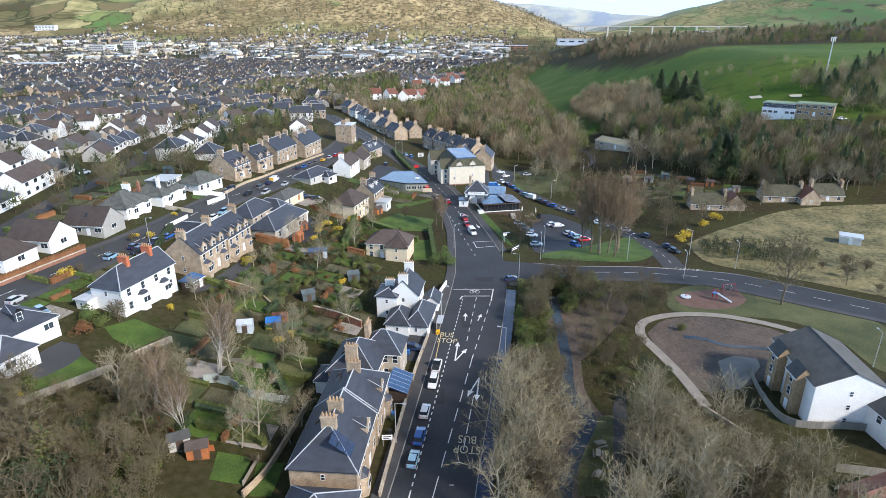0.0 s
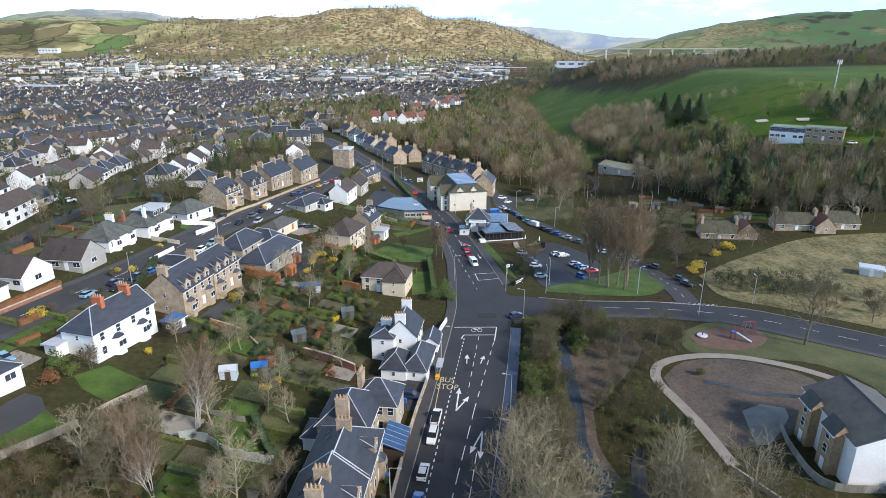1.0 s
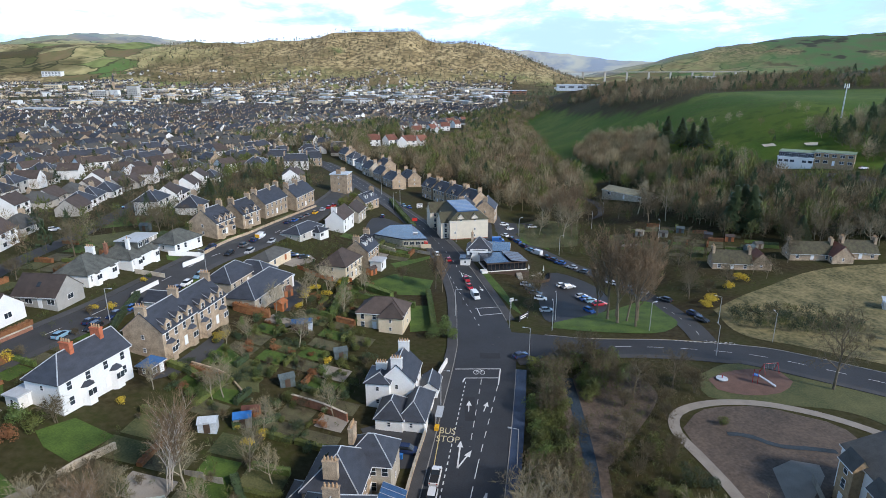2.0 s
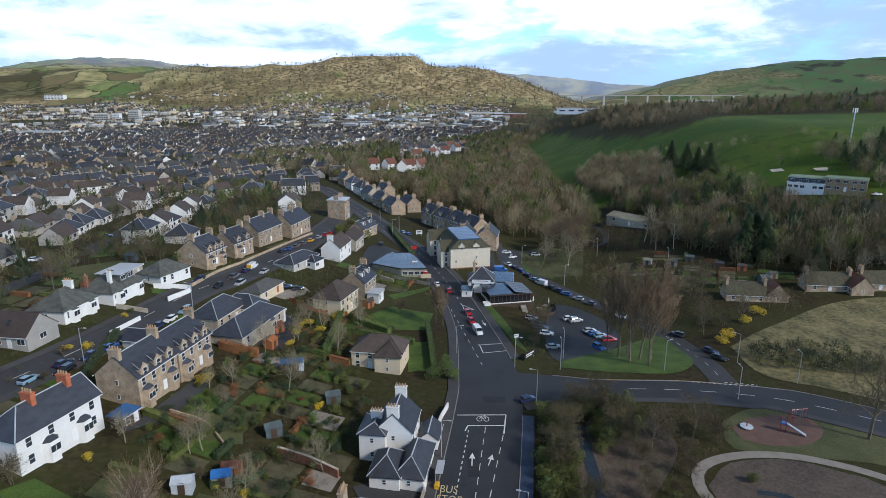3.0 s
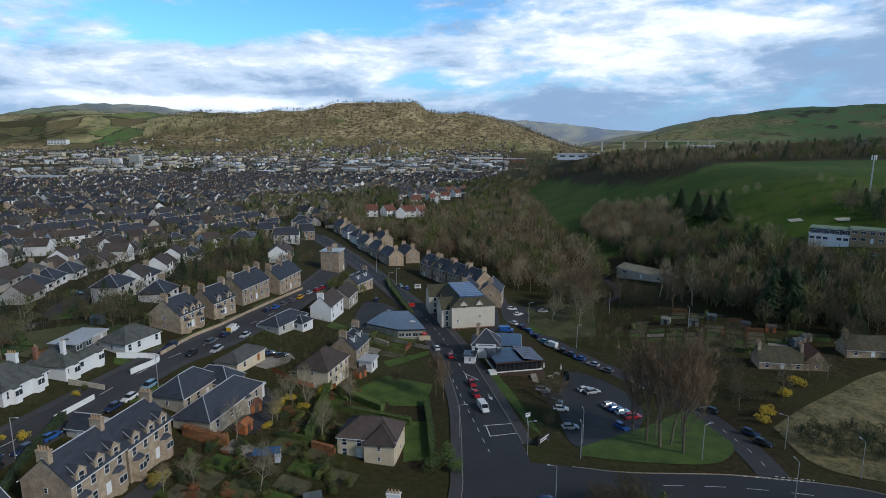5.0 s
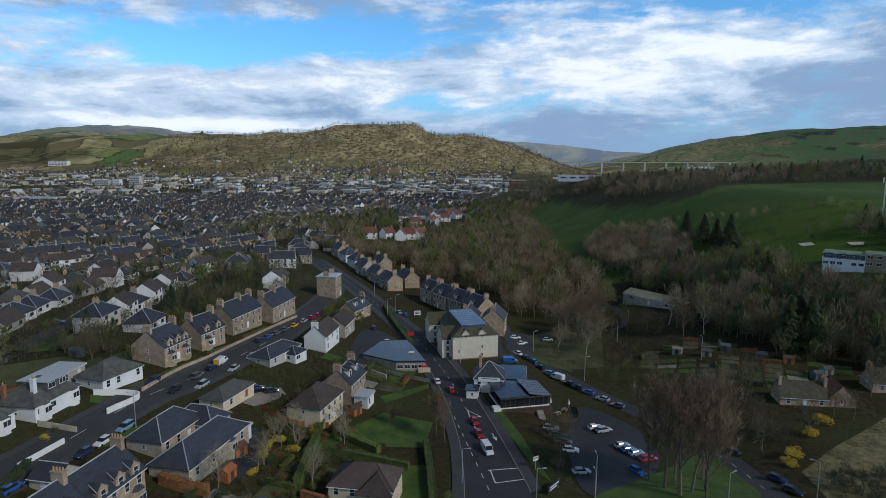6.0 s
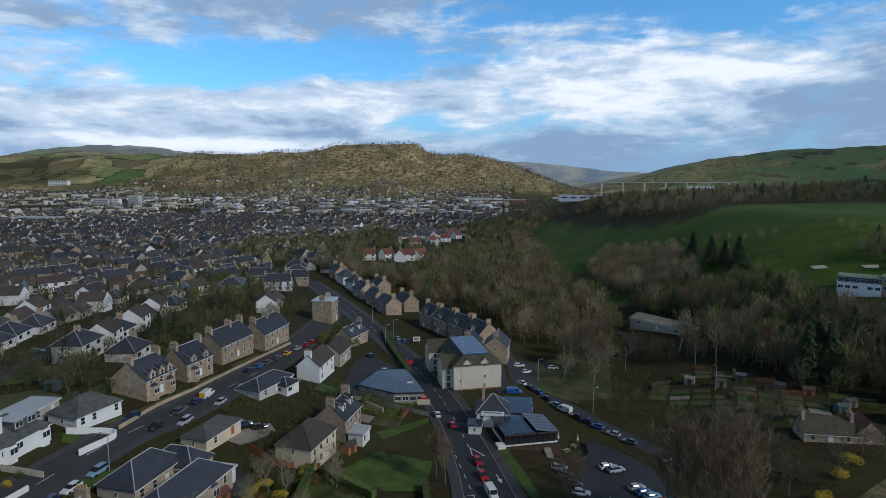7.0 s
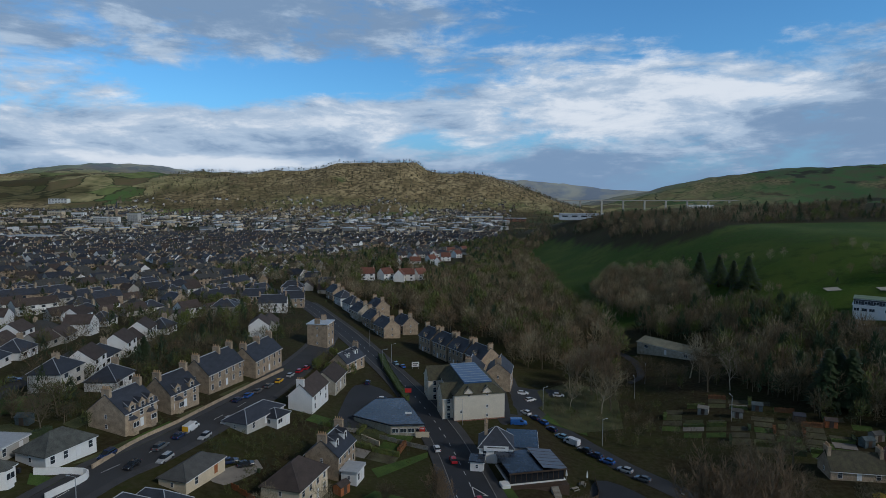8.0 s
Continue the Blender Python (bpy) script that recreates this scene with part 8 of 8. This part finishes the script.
wall_run("garden_wall", [(46.6, 92.9), (49.9, 87.2), (52.7, 82.8)], 0.9, 0.3, STONE_PALE, "low retaining wall")
# yards
patch("driveway", [(-18.6, 119.5), (-13.7, 122.4), (-6.2, 118.2), (-8.1, 108.5), (-12.3, 108.1)], 0.10, ASPHALT_OLD, "gravel front yard with a parked car", "driveway")
patch("driveway", [(-61.7, 124.6), (-59.2, 139.5), (-57.0, 150.6), (-54.6, 145.6), (-56.4, 131.9)], 0.10, ASPHALT_OLD, "dark tarmac yard behind the terrace", "driveway")
patch("driveway", [(-76.5, 86.0), (-74.8, 97.3), (-69.2, 94.1), (-71.9, 84.8)], 0.10, ASPHALT_OLD, "dark paved terrace of the bungalow", "driveway")
patch("driveway", [(-57.5, 171.7), (-51.7, 191.3), (-45.0, 183.6), (-45.8, 168.1)], 0.10, ASPHALT, "dark tarmac drive by the bungalow", "driveway")
patch("driveway", [(-59.0, 204.1), (-50.8, 215.9), (-48.2, 212.4), (-53.4, 201.8)], 0.10, GRAVEL, "pale gravel yard with parked cars", "driveway")
patch("driveway", [(-38.1, 243.1), (-38.0, 283.1), (-25.8, 280.5), (-16.7, 252.2)], 0.10, ASPHALT, "tarmac forecourt of the showroom", "driveway")
patch("driveway", [(9.8, 286.2), (22.9, 298.7), (38.5, 301.8), (22.8, 271.9), (12.6, 254.3)], 0.10, ASPHALT, "tarmac yard behind the hotel", "driveway")


def signboard(x, y, yaw, w, hh, z, material, label, posts=2, bars=2):
    o = thing("sign", x, y, h(x, y), yaw, label, "sign")
    part("board", Geo().box(-w / 2, w / 2, -0.06, 0.06, z, z + hh), material, o)
    for k in range(posts):
        px = (k - (posts - 1) / 2) * w * 0.8
        part("post", Geo().box(px - 0.05, px + 0.05, 0.06, 0.16, -0.3, z + hh), STEEL, o)
    for k in range(bars):
        part("lettering", Geo().box(-w * 0.36, w * (0.36 - 0.15 * k), -0.08, -0.06, z + hh * (0.6 - 0.35 * k), z + hh * (0.78 - 0.35 * k)), TRIM if material is not TRIM else BLACK, o)


signboard(*(19.3, 174.5), 50, 5.0, 1.6, 0.4, BLACK, "long black sign panel at the car park corner")
signboard(*(-11.1, 81.3), 5, 1.8, 0.9, 1.4, TRIM, "small white board in a front garden")
signboard(*(-16.5, 252.2), 0, 2.0, 4.2, 0.0, TRIM, "tall white totem sign with red top", 0, 1)
signboard(*(-18.0, 270.6), 0, 2.2, 1.4, 4.2, REDSIGN, "red illuminated totem head", 0, 0)
signboard(*(-11.7, 243.4), 0, 4.0, 1.8, 0.0, CREAM, "pale low sign wall beside the road", 0, 0)
signboard(*(-11.7, 243.4), 0, 1.6, 1.2, 1.9, REDSIGN, "square red roadside sign", 1, 1)
signboard(*(16.6, 183.2), 30, 1.4, 1.0, 2.2, TRIM, "white and blue road direction sign", 1, 1)
signboard(*(-18.5, 314.8), 10, 3.0, 2.0, 1.0, TRIM, "white roadside notice board", 2, 2)

signboard(8.6, 227.0, -4, 6.5, 1.3, 3.6, TRIM, "white painted name board on the pub wall", 0, 1)


def bin_(x, y, m, label):
    o = thing("wheelie_bin", x, y, h(x, y) + 0.1, 80, label, "bin", "wheelie bins")
    part("body", Geo().box(-0.27, 0.27, -0.3, 0.3, 0.05, 0.98, -0.03), m, o)
    part("lid", Geo().box(-0.32, 0.32, -0.35, 0.35, 0.98, 1.07, 0.05), m, o)
    part("wheel", Geo().tube((-0.25, 0.3, 0.1), (0.25, 0.3, 0.1), 0.1, 0.1, 8), BLACK, o)


for (x, y), m, lab in (((-11.0, 88.2), EVERGREEN, "dark green plastic wheelie bin"), ((-10.9, 89.3), BLUEPLASTIC, "blue plastic wheelie bin"), ((-9.9, 111.1), BLUEPLASTIC, "blue plastic wheelie bin"), ((-11.0, 84.3), BLACK, "black plastic wheelie bin"), ((-59.1, 166.7), EVERGREEN, "dark green plastic wheelie bin"), ((-58.4, 166.7), BLACK, "black plastic wheelie bin"), ((-57.9, 166.9), BLUEPLASTIC, "blue plastic wheelie bin"), ((-91.8, 191.9), BLACK, "black plastic wheelie bin"), ((-48.4, 209.9), EVERGREEN, "dark green plastic wheelie bin")):
    bin_(x, y, m, lab)

fence([(26.5, 214.5), (33.0, 217.0), (34.5, 226.5)], 1.1, DARKWOOD, "dark timber fence round the beer garden")
# parasols on the pub terrace
for _p in ((26.9, 225.8), (32.4, 226.4)):
    _o = thing("parasol", *_p, h(*_p), 0, "folded white parasol on the pub terrace", "parasol", "parasols")
    part("pole", Geo().tube((0, 0, 0), (0, 0, 2.8), 0.04, 0.03, 6), STEEL, _o)
    part("canopy", Geo().tube((0, 0, 1.0), (0, 0, 2.7), 0.32, 0.06, 8), TRIM, _o)

# viaduct far down the valley
_o = thing("viaduct", 1100, 3150, 0, 4, "long pale road viaduct across the far valley", "bridge")
part("deck", Geo().box(-750, 620, -6, 6, 52, 56), HARL, _o)
for _k in range(12):
    part("pier", Geo().box(-690 + _k * 112, -682 + _k * 112, -4, 4, h(410 + _k * 112, 3150) - 5, 52), HARL, _o)

# bus shelter
_x, _y = (-3.2, 123.1)
_o = thing("bus_shelter", _x, _y, h(_x, _y) + 0.15, 84, "glass bus shelter with a grey roof on the pavement", "bus shelter")
part("roof", Geo().box(-2.0, 2.0, -0.7, 0.7, 2.3, 2.42), LEAD, _o)
part("back_panel", Geo().box(-1.9, 1.9, 0.6, 0.64, 0.3, 2.3), CARGLASS, _o)
for _k in (-1.9, 0, 1.9):
    part("post", Geo().box(_k - 0.04, _k + 0.04, 0.56, 0.68, 0, 2.3), STEEL, _o)
_x, _y = (-3.7, 120.4)
_o = thing("grit_bin", _x, _y, h(_x, _y) + 0.2, 80, "yellow plastic grit bin on the pavement", "bin")
part("body", Geo().box(-0.6, 0.6, -0.4, 0.4, 0, 0.7, 0.04), PAINT["yellow"], _o)
part("lid", Geo().box(-0.64, 0.64, -0.44, 0.44, 0.7, 0.85, 0.1), PAINT["yellow"], _o)

# playground
_x, _y = (68.2, 139.8)
_o = thing("slide", _x, _y, h(_x, _y) + 0.12, -30, "playground slide with a pale chute and blue frame", "slide")
part("chute", Geo().add([(0, -0.4, 2.0), (0, 0.4, 2.0), (3.6, 0.4, 0.3), (3.6, -0.4, 0.3), (0, -0.4, 1.85), (0, 0.4, 1.85), (3.6, 0.4, 0.15), (3.6, -0.4, 0.15)], [(0, 3, 2, 1), (4, 5, 6, 7), (0, 1, 5, 4), (1, 2, 6, 5), (2, 3, 7, 6), (3, 0, 4, 7)]), STEEL, _o)
part("platform", Geo().box(-1.2, 0, -0.6, 0.6, 1.85, 2.0), PAINT["blue"], _o)
for _a in (-1.1, -0.1):
    for _b in (-0.5, 0.5):
        part("leg", Geo().tube((_a, _b, 0), (_a, _b, 3.0), 0.06, 0.06, 5), PAINT["red"], _o)
_x, _y = (60.8, 141.3)
_o = thing("roundabout", _x, _y, h(_x, _y) + 0.12, 0, "red playground roundabout with pale deck", "roundabout")
part("deck", Geo().tube((0, 0, 0.2), (0, 0, 0.35), 1.3, 1.3, 14), ROOFSHEET, _o)
part("post", Geo().tube((0, 0, 0), (0, 0, 1.1), 0.12, 0.1, 6), PAINT["red"], _o)
_x, _y = (73.3, 144.7)
_o = thing("swing", _x, _y, h(_x, _y) + 0.12, 10, "red steel playground swing frame", "swing")
part("crossbar", Geo().tube((-1.8, 0, 2.4), (1.8, 0, 2.4), 0.06, 0.06, 6), PAINT["red"], _o)
for _a in (-1.8, 1.8):
    for _b in (-0.9, 0.9):
        part("leg", Geo().tube((_a, _b, 0), (_a, 0, 2.4), 0.06, 0.06, 5), PAINT["red"], _o)
for _a in (-0.8, 0.8):
    part("seat", Geo().box(_a - 0.25, _a + 0.25, -0.1, 0.1, 0.5, 0.55), BLACK, _o)
    for _s in (-0.22, 0.22):
        part("chain", Geo().tube((_a + _s, 0, 0.55), (_a + _s, 0, 2.4), 0.015, 0.015, 3), STEEL, _o)


def picnic_table(p, yaw):
    x, y = p
    o = thing("picnic_table", x, y, h(x, y) + 0.1, yaw, "weathered timber picnic table on the grass", "table", "picnic tables")
    part("tabletop", Geo().box(-0.9, 0.9, -0.4, 0.4, 0.7, 0.76), FENCEWOOD, o)
    for s in (-1, 1):
        part("bench", Geo().box(-0.9, 0.9, s * 0.75 - 0.13, s * 0.75 + 0.13, 0.42, 0.47), FENCEWOOD, o)
        part("leg_frame", Geo().tube((s * 0.7, -0.8, 0), (s * 0.7, -0.2, 0.72), 0.05, 0.05, 4).tube((s * 0.7, 0.8, 0), (s * 0.7, 0.2, 0.72), 0.05, 0.05, 4), FENCEWOOD, o)


for p, a in (((28.0, 220.0), 30), ((30.6, 223.5), 70), ((25.1, 82.2), 20), ((24.1, 79.7), 80), ((23.0, 74.8), 60)):
    picnic_table(p, a)
# phone mast on the golf hill
_x, _y = (217.1, 363.8)
_o = thing("mast", _x, _y, h(_x, _y), 0, "slim pale telecom mast with antennas", "mast")
part("pole", Geo().tube((0, 0, -1), (0, 0, 18), 0.4, 0.25, 6), STEEL, _o)
for _k in range(3):
    part("antenna", Geo().box(-0.2, 0.2, -0.2, 0.2, 16, 18.5), TRIM, _o, m=pose(1.1 * math.cos(_k * 2.1), 1.1 * math.sin(_k * 2.1), 0))


def spire(x, y, tall, wall, label):
    o = thing("church", x, y, h(x, y), 20, label, "church")
    part("tower", Geo().box(-4, 4, -4, 4, -1, tall * 0.5), wall, o)
    part("spire", Geo().add([(-4, -4, tall * 0.5), (4, -4, tall * 0.5), (4, 4, tall * 0.5), (-4, 4, tall * 0.5), (0, 0, tall)], [(0, 1, 4), (1, 2, 4), (2, 3, 4), (3, 0, 4)]), SLATE, o)
    part("nave", wall_geo(28, 12, 9, 7, "gable"), wall, o, m=pose(18, 0, 0))
    part("nave_roof", roof_geo(28, 12, 9, 7, "gable")[0], SLATE, o, m=pose(18, 0, 0))


spire(*(-1263.5, 2252.6), 62, STONE, "grey stone church with tall pointed spire")
spire(*(-1299.7, 2252.3), 48, STONE_PALE, "pale stone church with small spire")
for (x, y), L, W, hh, m, lab in (((-993.2, 1878.9), 34, 16, 34, HARL, "pale tower block of flats in town"), ((-1054.8, 1811.0), 44, 14, 24, HARL, "pale mid-rise block in town"), ((-1013.3, 1813.0), 24, 14, 26, WHITE, "white mid-rise block in town"), ((-1721.7, 2611.0), 90, 20, 18, WHITE, "long white institutional building"),
                                 ((87.2, 2157.3), 160, 40, 14, CREAM, "long sandy retail shed"), ((182.7, 2113.8), 120, 40, 12, BRICK, "red retail shed with pale sign"), ((438.4, 2330.8), 130, 40, 10, WHITE, "white industrial shed"), ((215.4, 1049.1), 90, 30, 6, ROOFSHEET, "pale industrial shed"), ((1249.5, 3111.0), 120, 30, 14, WHITE, "white distant factory"), ((-840.1, 1229.9), 90, 30, 9, WHITE, "long white-walled hall with red front"),
                                 ((-1517.7, 2290.1), 60, 20, 16, CREAM, "cream town centre block"), ((-1511.4, 2159.9), 60, 20, 14, STONE_PALE, "pale stone town centre block"), ((-1406.0, 2251.6), 50, 20, 16, WHITE, "white town centre block"), ((-1105.8, 2167.1), 70, 20, 14, HARL, "pale town centre block")):
    o = thing("block", x, y, h(x, y), -6, lab, "building")
    part("wall", Geo().box(-L / 2, L / 2, -W / 2, W / 2, -3, hh), m, o)
    part("roof", Geo().box(-L / 2 - 0.4, L / 2 + 0.4, -W / 2 - 0.4, W / 2 + 0.4, hh, hh + 1.0), LEAD if L < 100 else ROOFSHEET, o)
    if "red front" in lab:
        part("front", Geo().box(-L / 2, L / 2, -W / 2 - 0.5, -W / 2 - 0.1, 0, 6), REDSIGN, o)
    for i in range(6):
        for j in range(max(1, int(hh / 6))):
            part("window_band", Geo().box((i + 0.2) * L / 6 - L / 2, (i + 0.8) * L / 6 - L / 2, -W / 2 - 0.2, -W / 2 - 0.05, 2 + j * 6, 4.2 + j * 6), PANE, o)
